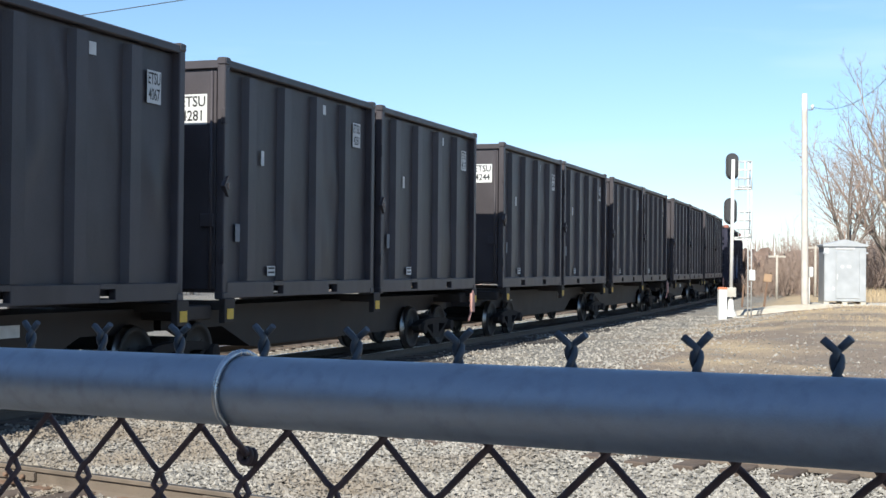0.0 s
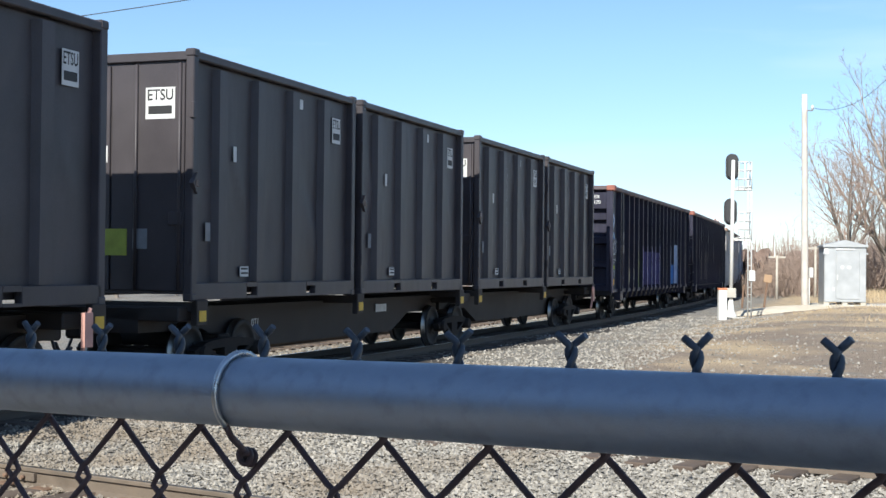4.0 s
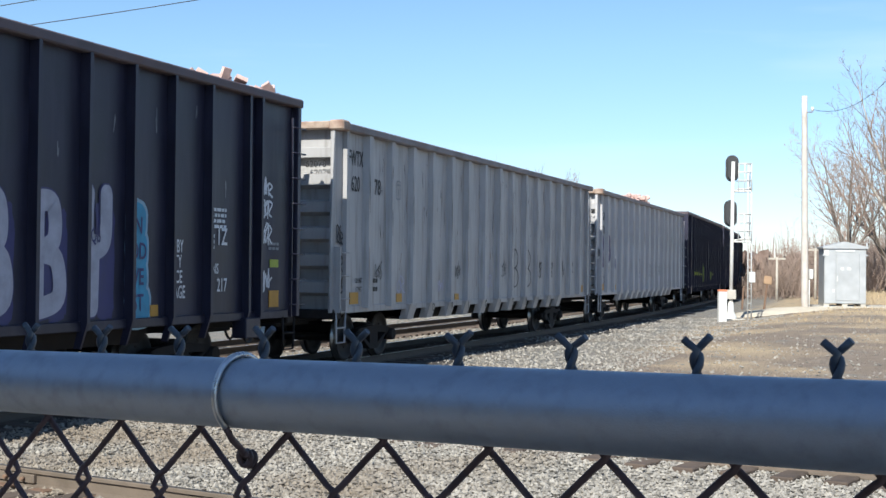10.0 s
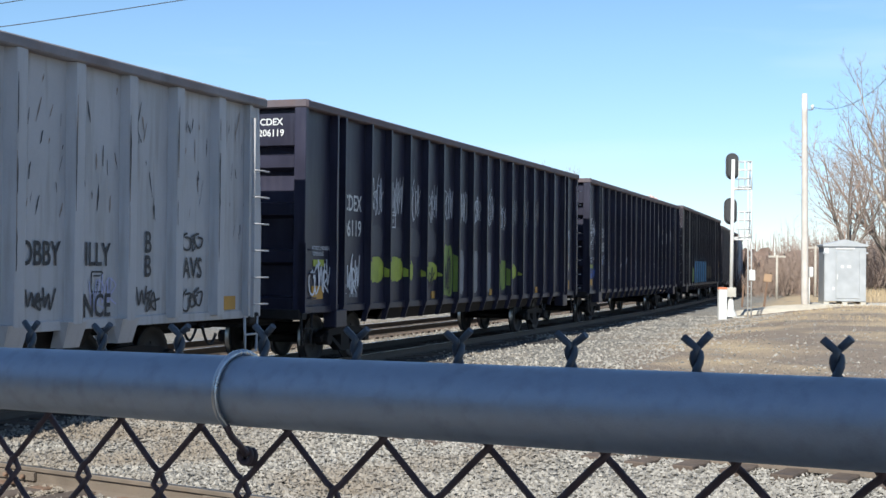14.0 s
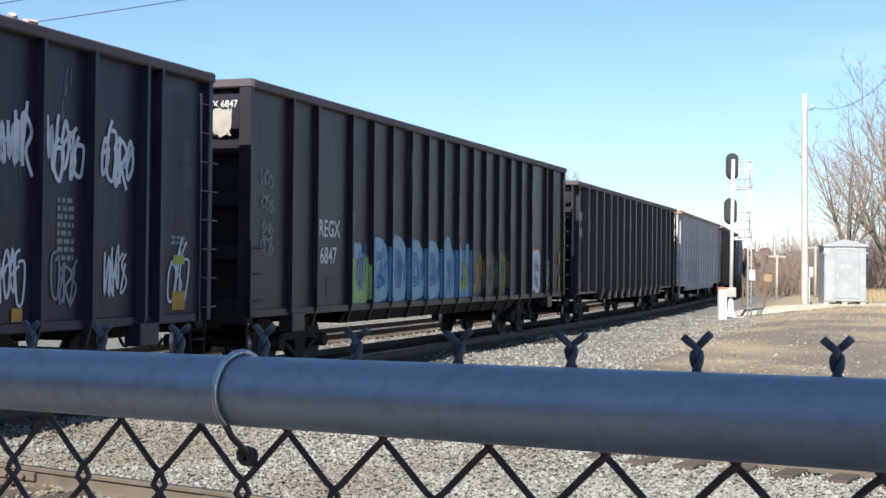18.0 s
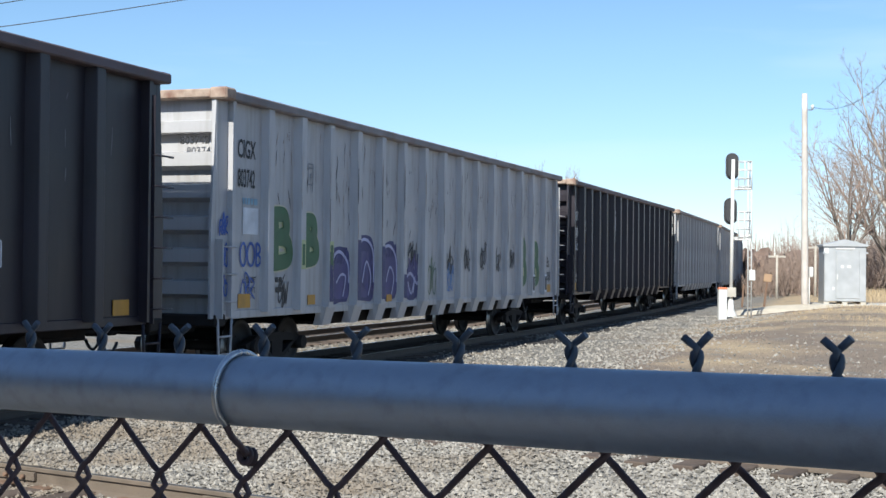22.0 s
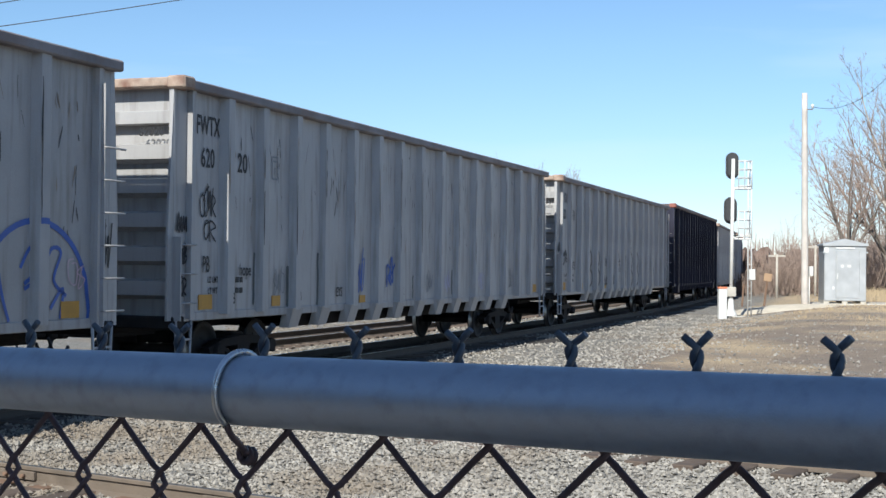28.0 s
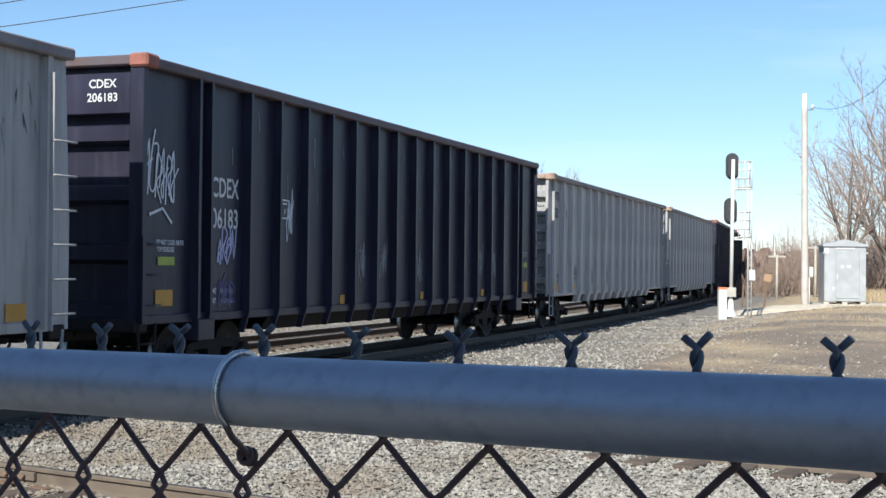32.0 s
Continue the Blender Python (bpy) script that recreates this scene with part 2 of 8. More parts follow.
# ---- building aids ----
def part(name, data, material, parent=None, label="", at=None):
    """Links a bmesh or mesh as one object, under a thing or a part."""
    if isinstance(data, bmesh.types.BMesh):
        me = bpy.data.meshes.new(name)
        data.to_mesh(me)
        data.free()
    else:
        me = data
    if not me.materials:
        me.materials.append(None)
    ob = new(name, me)
    if material is not None:
        ob.material_slots[0].link = "OBJECT"
        ob.material_slots[0].material = material
    if parent is not None:
        ob.parent = parent
    if at is not None:
        ob.matrix_local = at if isinstance(at, Matrix) else Matrix.Translation(at)
    if label:
        ob["label"] = label
    return ob


def keep(bm, name="mesh"):
    """A mesh for several objects."""
    me = bpy.data.meshes.new(name)
    bm.to_mesh(me)
    bm.free()
    return me


def box(bm, x0, x1, y0, y1, z0, z1, bevel=0.0):
    vs = [bm.verts.new((x, y, z)) for z in (z0, z1) for y in (y0, y1) for x in (x0, x1)]
    fs = [bm.faces.new([vs[i] for i in q]) for q in ((0, 2, 3, 1), (4, 5, 7, 6), (0, 1, 5, 4), (2, 6, 7, 3), (0, 4, 6, 2), (1, 3, 7, 5))]
    if bevel:
        bmesh.ops.bevel(bm, geom=list({e for f in fs for e in f.edges}), offset=bevel, segments=1, affect="EDGES")
    return fs


def boxed(*dims, bevel=0.0):
    bm = bmesh.new()
    box(bm, *dims, bevel=bevel)
    return bm


def prism(bm, poly, axis, a, b):
    """A polygon pushed along an axis from a to b; poly is given in the other two axes, in their order."""
    def at(u, v, w):
        return {"x": (w, u, v), "y": (u, w, v), "z": (u, v, w)}[axis]
    lo = [bm.verts.new(at(u, v, a)) for u, v in poly]
    hi = [bm.verts.new(at(u, v, b)) for u, v in poly]
    k = len(poly)
    bm.faces.new(lo)
    bm.faces.new(hi[::-1])
    for i in range(k):
        bm.faces.new((lo[i], hi[i], hi[(i + 1) % k], lo[(i + 1) % k]))
    bmesh.ops.recalc_face_normals(bm, faces=bm.faces)


def tube(bm, pts, radii, sides=6, cap=True):
    """A round bar through points."""
    pts = [Vector(p) for p in pts]
    if not hasattr(radii, "__len__"):
        radii = [radii] * len(pts)
    rings = []
    up = None
    for i, p in enumerate(pts):
        d = (pts[min(i + 1, len(pts) - 1)] - pts[max(i - 1, 0)]).normalized()
        if up is None:
            up = d.orthogonal().normalized()
        up = (up - d * up.dot(d)).normalized()
        side = d.cross(up)
        rings.append([bm.verts.new(p + radii[i] * (math.cos(a) * up + math.sin(a) * side))
                      for a in (2 * math.pi * k / sides for k in range(sides))])
    for a, b in zip(rings, rings[1:]):
        for k in range(sides):
            f = bm.faces.new((a[k], a[(k + 1) % sides], b[(k + 1) % sides], b[k]))
            f.smooth = sides > 4
    if cap and sides > 2:
        bm.faces.new(rings[0][::-1])
        bm.faces.new(rings[-1])


def tubed(pts, radii, sides=8):
    bm = bmesh.new()
    tube(bm, pts, radii, sides)
    return bm


LETTERS = {}


def letters(text):
    """The flat outline of a text in the built-in font, one unit high or so, centred."""
    if text not in LETTERS:
        cu = bpy.data.curves.new("text", "FONT")
        cu.offset = 0.016
        cu.body, cu.align_x, cu.align_y, cu.resolution_u = text, "CENTER", "CENTER", 3
        ob = bpy.data.objects.new("text", cu)
        me = bpy.data.meshes.new_from_object(ob)
        LETTERS[text] = ([tuple(v.co[:2]) for v in me.vertices], [tuple(p.vertices) for p in me.polygons])
        bpy.data.objects.remove(ob)
        bpy.data.curves.remove(cu)
    return LETTERS[text]


def lettering(bm, text, x, y, z, size, stretch=1.0, bold=0.0, end=False):
    """Puts a text on a car's side that faces -y (or on its end, that faces -x)."""
    vs, fs = letters(text)
    got = []
    for u, v in vs:
        got.append(bm.verts.new((x, y - u * size * stretch, z + v * size) if end else (x + u * size * stretch, y, z + v * size)))
    for f in fs:
        try:
            bm.faces.new([got[i] for i in f])
        except ValueError:
            pass


def empty(name):
    ob = new(name)
    ob.empty_display_size = 0.3
    return ob


# ---- the line of the railway ----
HEADING = radians(19.563)             # clockwise from +Y
BEND_AT, BEND_R = 31.83, 763.9        # metres along the line; it bends to the left
NEAR_SIDE, TRACK = 9.95, 11.55        # sideways from the camera: the cars' near side, the track's middle
ALONG = Vector((math.sin(HEADING), math.cos(HEADING), 0))
LEFT = Vector((-math.cos(HEADING), math.sin(HEADING), 0))


def line(s, side=TRACK):
    """A place on the railway, s metres along it, and its heading as a vector."""
    e = max(0.0, s - BEND_AT)
    a = e / BEND_R
    p = ALONG * (s - e + BEND_R * math.sin(a)) + LEFT * (NEAR_SIDE + BEND_R * (1 - math.cos(a)))
    d = ALONG * math.cos(a) + LEFT * math.sin(a)
    nrm = LEFT * math.cos(a) - ALONG * math.sin(a)
    return p + nrm * (side - NEAR_SIDE), d


def run(t):
    """Metres that the train has gone at t seconds."""
    return 10.8155 * (t + 0.003707 * (t - 16) ** 2 / 32 - 0.000785 * (t - 16) ** 3 / 512)


# ---- ground ----
def ground():
    bm = bmesh.new()
    xs = [-3000, -800, -200, -60] + [-20 + 1.0 * i for i in range(61)] + [60, 120, 300, 900, 3000]
    ys = [-600, -60, -10] + [0 + 1.0 * i for i in range(91)] + [110, 150, 220, 400, 900, 3500]
    grid = []
    for y in ys:
        row = []
        for x in xs:
            near = -20 <= x <= 40 and 0 <= y <= 90
            z = -0.2 + (0.05 * noise.noise(Vector((x * 0.5, y * 0.5, 0))) if near else 0)
            # the ground rises gently towards the cabinet and the brush
            right = x * 0.9422 - y * 0.3349 + 7.0
            if right > 0 and y > 30:
                z += 0.45 * min(1, right / 3.5) * min(1, (y - 30) / 25.0)
            row.append(bm.verts.new((x, y, z)))
        grid.append(row)
    for a, b in zip(grid, grid[1:]):
        for i in range(len(a) - 1):
            bm.faces.new((a[i], a[i + 1], b[i + 1], b[i])).smooth = True
    return tagged(part("ground", bm, M_GROUND), "grey crushed stone, dirt and dry grass beside the rails", "ground", kind="structure")


ground()
CROSS = Vector((0.84, -0.5426, 0))    # the way of the crossing lines and of the fence
ACROSS = Vector((0.5426, 0.84, 0))
TIE = keep(boxed(-0.115, 0.115, -1.3, 1.3, -0.18, 0, bevel=0.012), "tie")


def rail_section(z=0.0):
    return [(-0.07, z - 0.17), (0.07, z - 0.17), (0.07, z - 0.155), (0.012, z - 0.13), (0.012, z - 0.045), (0.037, z - 0.035),
            (0.037, z - 0.008), (0.028, z), (-0.028, z), (-0.037, z - 0.008), (-0.037, z - 0.035), (-0.012, z - 0.045), (-0.012, z - 0.13), (-0.07, z - 0.155)]


def rail(places, z, parent, steel=None):
    """One rail swept through (place, heading) pairs, its head worn bright."""
    bm = bmesh.new()
    rings = []
    for p, d in places:
        nrm = Vector((-d.y, d.x, 0))
        rings.append([bm.verts.new((p.x + nrm.x * u, p.y + nrm.y * u, w)) for u, w in rail_section(z)])
    k = len(rings[0])
    for a, b in zip(rings, rings[1:]):
        for i in range(k):
            f = bm.faces.new((a[i], a[(i + 1) % k], b[(i + 1) % k], b[i]))
            f.material_index = 1 if i == 7 else 0
    bmesh.ops.recalc_face_normals(bm, faces=bm.faces)
    me = keep(bm, "rail")
    me.materials.append(steel or M_RAIL)
    me.materials.append(M_RAILTOP)
    return part("rail", me, None, parent)


def turned(p, d, z=0.0):
    return Matrix.Translation((p.x, p.y, z)) @ Matrix.Rotation(math.atan2(d.y, d.x), 4, "Z")


def train_track(side, name, label, first, last, pieces):
    track = tagged(empty(name), label, "railway track", kind="structure")
    for off in (-0.755, 0.755):
        rail([line(s, side + off) for s in range(first, last + 1, 4)], 0.0, track, M_RAIL_DARK)
    rng = random.Random(5)
    rest = bmesh.new()
    s = first
    while s < last:
        p, d = line(s + rng.uniform(-0.03, 0.03), side)
        m = turned(p, d, -0.15 + rng.uniform(-0.012, 0.01)) @ Matrix.Rotation(rng.uniform(-0.02, 0.02), 4, "Z")
        if pieces[0] <= s <= pieces[1]:
            part("tie", TIE, M_TIE, track, at=m)
        else:
            k = len(rest.verts)
            rest.from_mesh(TIE)
            rest.verts.ensure_lookup_table()
            bmesh.ops.transform(rest, matrix=m, verts=rest.verts[k:])
        s += 0.53
    tagged(part("far_ties", rest, M_TIE, track), kind="stuff")
    return track


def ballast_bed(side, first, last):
    """The raised oily stone bed under the rails, coloured darker still for train shade."""
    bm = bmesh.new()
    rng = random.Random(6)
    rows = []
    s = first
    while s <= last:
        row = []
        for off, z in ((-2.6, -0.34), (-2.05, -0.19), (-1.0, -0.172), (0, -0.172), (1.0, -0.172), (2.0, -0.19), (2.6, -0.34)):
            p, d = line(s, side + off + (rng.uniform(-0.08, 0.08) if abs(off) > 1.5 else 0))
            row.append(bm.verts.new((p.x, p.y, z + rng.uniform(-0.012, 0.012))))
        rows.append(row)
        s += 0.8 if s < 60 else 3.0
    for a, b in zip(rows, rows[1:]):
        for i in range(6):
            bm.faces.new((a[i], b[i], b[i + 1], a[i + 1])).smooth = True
    tagged(part("ballast_bed", bm, M_BALLAST), "oily stone bed under the rails, darkened for train shade", "track bed", kind="structure")


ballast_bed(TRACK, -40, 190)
train_track(TRACK, "main_track", "rusty steel rails on weathered wooden ties in grey ballast", -40, 190, (14, 80))
train_track(TRACK + 3.95, "passing_track", "second pair of rusty rails on wooden ties", -30, 150, (24, 60))


def straight_track(q, name, label, lo, hi, ties):
    track = tagged(empty(name), label, "railway track", kind="structure")
    for off in (-0.755, 0.755):
        rail([(ACROSS * (q + off) + CROSS * u, CROSS) for u in (lo, (lo + hi) / 2, hi)], -0.004, track)
    rng = random.Random(8)
    u = ties[0]
    while u < ties[1]:
        p = ACROSS * (q + rng.uniform(-0.05, 0.05)) + CROSS * u
        part("tie", TIE, M_TIE, track, at=turned(p, CROSS, -0.155 + rng.uniform(-0.01, 0.015)))
        u += 0.51
    return track


straight_track(14.08, "crossing_track", "rails of a line that crosses, brown wooden ties in stone", -60, 60, (-12, 6))
straight_track(7.5, "near_crossing_track", "rusty brown rail of the crossing line with bolted joint bars", -60, 60, (-12, 2))


# ---- the train ----
def wheel_mesh():
    bm = bmesh.new()
    r = 0.4572
    prof = [(0.0, 0.05), (0.09, 0.07), (0.1, 0.045), (r - 0.1, 0.03), (r - 0.085, 0.06), (r - 0.005, 0.065), (r, 0.05), (r + 0.002, -0.035), (r + 0.026, -0.045),
            (r + 0.022, -0.07), (r - 0.08, -0.07), (r - 0.1, -0.03), (0.1, -0.03), (0.09, -0.09), (0.0, -0.09)]
    k = 28
    rings = [[bm.verts.new((u * math.cos(2 * math.pi * i / k), -w, u * math.sin(2 * math.pi * i / k))) for i in range(k)] if u else [bm.verts.new((0, -w, 0))] for u, w in prof]
    for j, (a, b) in enumerate(zip(rings, rings[1:])):
        for i in range(k):
            q = [a[i % len(a)], a[(i + 1) % len(a)], b[(i + 1) % len(b)], b[i % len(b)]]
            q = list(dict.fromkeys(q))
            f = bm.faces.new(q)
            f.smooth = True
            f.material_index = 1 if j in (6, 7) else 0
    for i in range(4):     # raised marks round the hub, so that the turning shows
        a = math.pi / 2 * i
        c, s_ = math.cos(a) * 0.2, math.sin(a) * 0.2
        box(bm, c - 0.02, c + 0.02, -0.05, -0.03, s_ - 0.02, s_ + 0.02)
    bmesh.ops.recalc_face_normals(bm, faces=bm.faces)
    me = keep(bm, "wheel")
    me.materials.append(M_WHEEL)
    me.materials.append(M_TREAD)
    return me


WHEEL = wheel_mesh()
AXLE = keep(tubed([(0, -0.7, 0), (0, 0.7, 0)], 0.085, 10), "axle")


def truck_meshes():
    frame_bm = bmesh.new()
    # cast side frame with two window openings, built from its arms
    arms = [[(-1.15, 0.5), (-0.72, 0.62), (-0.72, 0.5), (-1.1, 0.4)], [(-0.74, 0.62), (-0.2, 0.66), (-0.2, 0.52), (-0.74, 0.5)],
            [(-0.2, 0.66), (0.2, 0.66), (0.2, 0.2), (-0.2, 0.2)], [(0.2, 0.66), (0.74, 0.62), (0.74, 0.5), (0.2, 0.52)],
            [(0.72, 0.62), (1.15, 0.5), (1.1, 0.4), (0.72, 0.5)], [(-0.74, 0.5), (-0.62, 0.5), (-0.2, 0.3), (-0.2, 0.2)],
            [(0.62, 0.5), (0.74, 0.5), (0.2, 0.2), (0.2, 0.3)]]
    for a in arms:
        prism(frame_bm, a, "y", -0.08, 0.08)
    cap_bm = bmesh.new()
    tube(cap_bm, [(0, -0.16, 0), (0, 0.1, 0)], 0.12, 12)
    spring_bm = bmesh.new()
    for dx in (-0.1, 0.0, 0.1):
        for k in range(5):
            tube(spring_bm, [(dx, 0, 0.27 + 0.045 * k), (dx, 0, 0.3 + 0.045 * k)], 0.055 - 0.012 * (k % 2), 8)
    bolster_bm = boxed(-0.19, 0.19, -0.95, 0.95, 0.5, 0.72, bevel=0.03)
    return keep(frame_bm, "side_frame"), keep(cap_bm, "bearing_cap"), keep(spring_bm, "springs"), keep(bolster_bm, "bolster")


SIDE_FRAME, CAP, SPRINGS, BOLSTER = truck_meshes()
WHEELS = []


def truck(parent, x, z=0.0):
    t = part("truck", BOLSTER, M_TRUCK, parent, at=(x, 0, z))
    for y in (-0.98, 0.98):
        part("side_frame", SIDE_FRAME, M_TRUCK, t, at=(0, y, z))
        part("spring", SPRINGS, M_TRUCK, t, at=(0, y * 1.02, z))
        for dx in (-0.89, 0.89):
            part("bearing_cap", CAP, M_TRUCK, t, at=Matrix.Translation((dx, y, 0.457)) @ Matrix.Rotation(0 if y < 0 else math.pi, 4, "Z"))
    for dx in (-0.89, 0.89):
        part("axle", AXLE, M_TRUCK, t, at=(dx, 0, 0.457))
        for y in (-0.755, 0.755):
            w = part("wheel", WHEEL, None, t)
            w.matrix_parent_inverse = Matrix.Translation((dx, y, 0.457)) @ (Matrix.Rotation(math.pi, 4, "Z") if y > 0 else Matrix())
            WHEELS.append((w, y > 0))
    return t


SHARED = {}


def shared(key, make):
    if key not in SHARED:
        SHARED[key] = keep(make(), key)
    return SHARED[key]


def coupler(parent, x, way):
    def make():
        bm = bmesh.new()
        box(bm, 0, 0.55, -0.09, 0.09, 0.78, 0.95, bevel=0.02)
        box(bm, 0.5, 0.72, -0.16, 0.14, 0.74, 1.0, bevel=0.04)
        return bm
    part("coupler", shared("coupler", make), M_TRUCK, parent, at=Matrix.Translation((x, 0, 0)) @ (Matrix() if way > 0 else Matrix.Rotation(math.pi, 4, "Z")))

    def hose():
        bm = bmesh.new()
        pts = [(0.1 + 0.45 * u, -0.42, 0.8 - 0.9 * u * (1.15 - u)) for u in (i / 8 for i in range(9))]
        tube(bm, pts, 0.025, 6)
        return bm
    part("brake_hose", shared("hose", hose), M_CABLE, parent, at=Matrix.Translation((x, 0, 0)) @ (Matrix() if way > 0 else Matrix.Rotation(math.pi, 4, "Z")))


def rib_places(style, length):
    """Where the upright ribs of a car's side stand, from its middle: (posts at the ends, ribs between)."""
    if style == "thin":
        return [-8.4, 8.4], [-8.03] + [1.046 * (i - 6.5) for i in range(14)] + [8.03]
    if style == "wide_bay":
        return [-8.41, 8.45], [-7.39] + [-5.87 + 1.015 * i for i in range(13)] + [7.82]
    return [-length / 2 + 0.42, length / 2 - 0.42], [1.208 * (i - 7) for i in range(15)]


KNOCKS = {}     # how far each rib of a car has been knocked in, by car


def gondola(style, length, paint, label, chord, rust_corner=True):
    """A long open-top gondola: x runs along it from its middle, its near side faces -y. style: thin (plate ribs) or hat (wide ribs)."""
    g = empty("gondola_car")
    tagged(g, label, "gondola car", "gondola cars of the train")
    h = length / 2
    ends, inner = rib_places(style, length)
    top = {"thin": 4.65, "wide_bay": 4.74, "hat": 4.47}[style]
    foot, tub = 1.04, 0.76
    plate, out = PLATES[style, paint is M_BROWN], 1.6
    key = "%s%.1f %.2f" % (style, length, plate)
    rng = random.Random(len(CARS) + 3)
    loose = 0.042 if style == "hat" and paint is not M_BROWN else 0.02
    KNOCKS[g] = knocks = [loose * rng.random() ** 1.5 for _ in inner]
    thin = style != "hat"

    def side():
        bm = bmesh.new()
        box(bm, -h + 0.1, h - 0.1, -plate, -plate + 0.03, foot, top - 0.1)
        return bm
    for sgn in (1, -1):
        turn = Matrix() if sgn > 0 else Matrix.Rotation(math.pi, 4, "Z")
        part("side_sheet", shared(key + "side", side), paint, g, at=turn)
        # chords and sills
        part("top_chord", shared(key + "chord", lambda: boxed(-h, h, -out - 0.02, -plate + 0.06, top - 0.14, top, bevel=0.02)), chord, g, at=turn)
        part("side_sill", shared(key + "sill", lambda: boxed(-h + 0.12, h - 0.12, -plate - (0.05 if thin else 0.02), -plate + 0.08, foot - 0.06, foot + 0.07, bevel=0.01)), paint, g, at=turn)
        # the bottom of the tub, drawn in between the trucks
        def tubside():
            bm = bmesh.new()
            prism(bm, [(-plate + 0.1, foot), (-plate + 0.3, tub - 0.02), (-plate + 0.33, tub - 0.02), (-plate + 0.13, foot)], "x", -h + 4.3, h - 4.3)
            return bm
        part("tub_side", shared(key + "tub", tubside), M_TRUCK, g, at=turn)

    if thin:
        def rib():
            bm = bmesh.new()
            prism(bm, [(-plate, top - 0.12), (-out, top - 0.12), (-out, foot + 0.04), (-out + 0.1, tub), (-out + 0.2, tub), (-plate, foot - 0.06)], "x", -0.02, 0.02)
            box(bm, -0.034, 0.034, -out - 0.012, -out + 0.006, foot + 0.05, top - 0.13)
            return bm
        short = rib
        def stub():
            bm = bmesh.new()
            prism(bm, [(-plate, top - 0.12), (-out, top - 0.12), (-out, foot - 0.02), (-plate, foot - 0.02)], "x", -0.02, 0.02)
            box(bm, -0.034, 0.034, -out - 0.012, -out + 0.006, foot, top - 0.13)
            return bm
    else:
        def short():
            """A folded rib with wide sloping flanks and a narrow face."""
            bm = bmesh.new()
            prism(bm, [(-0.16, -plate), (-0.1, -out + 0.006), (-0.085, -out), (0.085, -out), (0.1, -out + 0.006), (0.16, -plate)], "z", foot + 0.02, top - 0.13)
            return bm
        def rib():
            """The same, whose broad foot runs in under the tub."""
            bm = short()
            lo = [bm.verts.new(c) for c in ((-0.2, -out, foot + 0.05), (0.2, -out, foot + 0.05), (0.27, -plate, foot + 0.05), (-0.27, -plate, foot + 0.05))]
            hi = [bm.verts.new(c) for c in ((-0.17, -out + 0.1, tub), (0.17, -out + 0.1, tub), (0.2, -plate + 0.12, tub), (-0.2, -plate + 0.12, tub))]
            for i in range(4):
                bm.faces.new((lo[i], lo[(i + 1) % 4], hi[(i + 1) % 4], hi[i]))
            bm.faces.new(hi)
            bm.faces.new(lo)
            bmesh.ops.recalc_face_normals(bm, faces=bm.faces)
            return bm
        def stub():
            bm = bmesh.new()
            prism(bm, [(-0.06, -plate), (-0.05, -out + 0.045), (0.05, -out + 0.045), (0.06, -plate)], "z", foot - 0.02, top - 0.13)
            return bm
    for sgn in (1, -1):
        turn = Matrix() if sgn > 0 else Matrix.Rotation(math.pi, 4, "Z")
        for i, x in enumerate(inner):
            broad = thin or 2 <= i <= 12
            r = part("rib", shared(key + ("rib" if broad else "short"), rib if broad else short), paint, g)
            r.matrix_local = turn @ Matrix.Translation((x * sgn, knocks[i], 0)) @ Matrix.Rotation(rng.uniform(-0.0025, 0.0025), 4, "X")
        for x in ends:
            part("rib", shared(key + "stub", stub), paint, g).matrix_local = turn @ Matrix.Translation((x * sgn, 0, 0))

    # ends: corner posts, a sheet set back, cross ribs, the end chord and a platform
    def post():
        bm = bmesh.new()
        if thin:
            box(bm, 0, 0.12, -1.58, -1.36, 1.0, top - 0.1, bevel=0.01)
        else:
            prism(bm, [(0.0, top - 0.1), (0.42, top - 0.1), (0.42, 1.0), (-0.12, 1.0), (-0.12, 2.4)], "y", -plate - 0.01, -plate + 0.03)
            box(bm, 0.0, 0.1, -plate - 0.014, -1.38, 1.0, top - 0.1, bevel=0.01)
        return bm
    def end():
        bm = bmesh.new()
        box(bm, 0.22, 0.26, -1.4, 1.4, 0.95, top - 0.1)
        return bm
    def cross():
        bm = bmesh.new()
        prism(bm, [(0.22, -0.16), (0.05, -0.1), (0.05, 0.1), (0.22, 0.13)], "y", -1.38, 1.38)
        return bm
    def header():
        bm = bmesh.new()
        box(bm, 0.04, 0.22, -1.38, 1.38, *((-0.28, 0.28) if thin else (-0.11, 0.08)), bevel=0.01)
        return bm
    def sill():
        bm = bmesh.new()
        box(bm, -0.02, 0.3, -1.5, 1.5, 0.88, 1.06, bevel=0.02)
        box(bm, 0.05, 1.5, -0.3, 0.3, 0.72, 1.02, bevel=0.02)
        return bm
    for sgn in (1, -1):
        turn = (Matrix() if sgn > 0 else Matrix.Rotation(math.pi, 4, "Z")) @ Matrix.Translation((-h, 0, 0))
        part("corner_post", shared(key + "post", post), paint, g, at=turn)
        other = part("corner_post", shared(key + "post2", lambda: mirrored(post())), paint, g)
        other.matrix_local = turn
        part("end_sheet", shared(key + "end", end), paint, g, at=turn)
        part("end_header", shared(key + "header", header), paint, g, at=turn @ Matrix.Translation((0, 0, top - (0.5 if thin else 0.54))))
        k = 4 if thin else 5
        for i in range(k):
            z = top - 1.05 - ((top - 2.2) / (k - 1) if thin else 0.49) * i
            part("cross_rib", shared(key + "cross", cross), paint, g, at=turn @ Matrix.Translation((0, 0, z)))
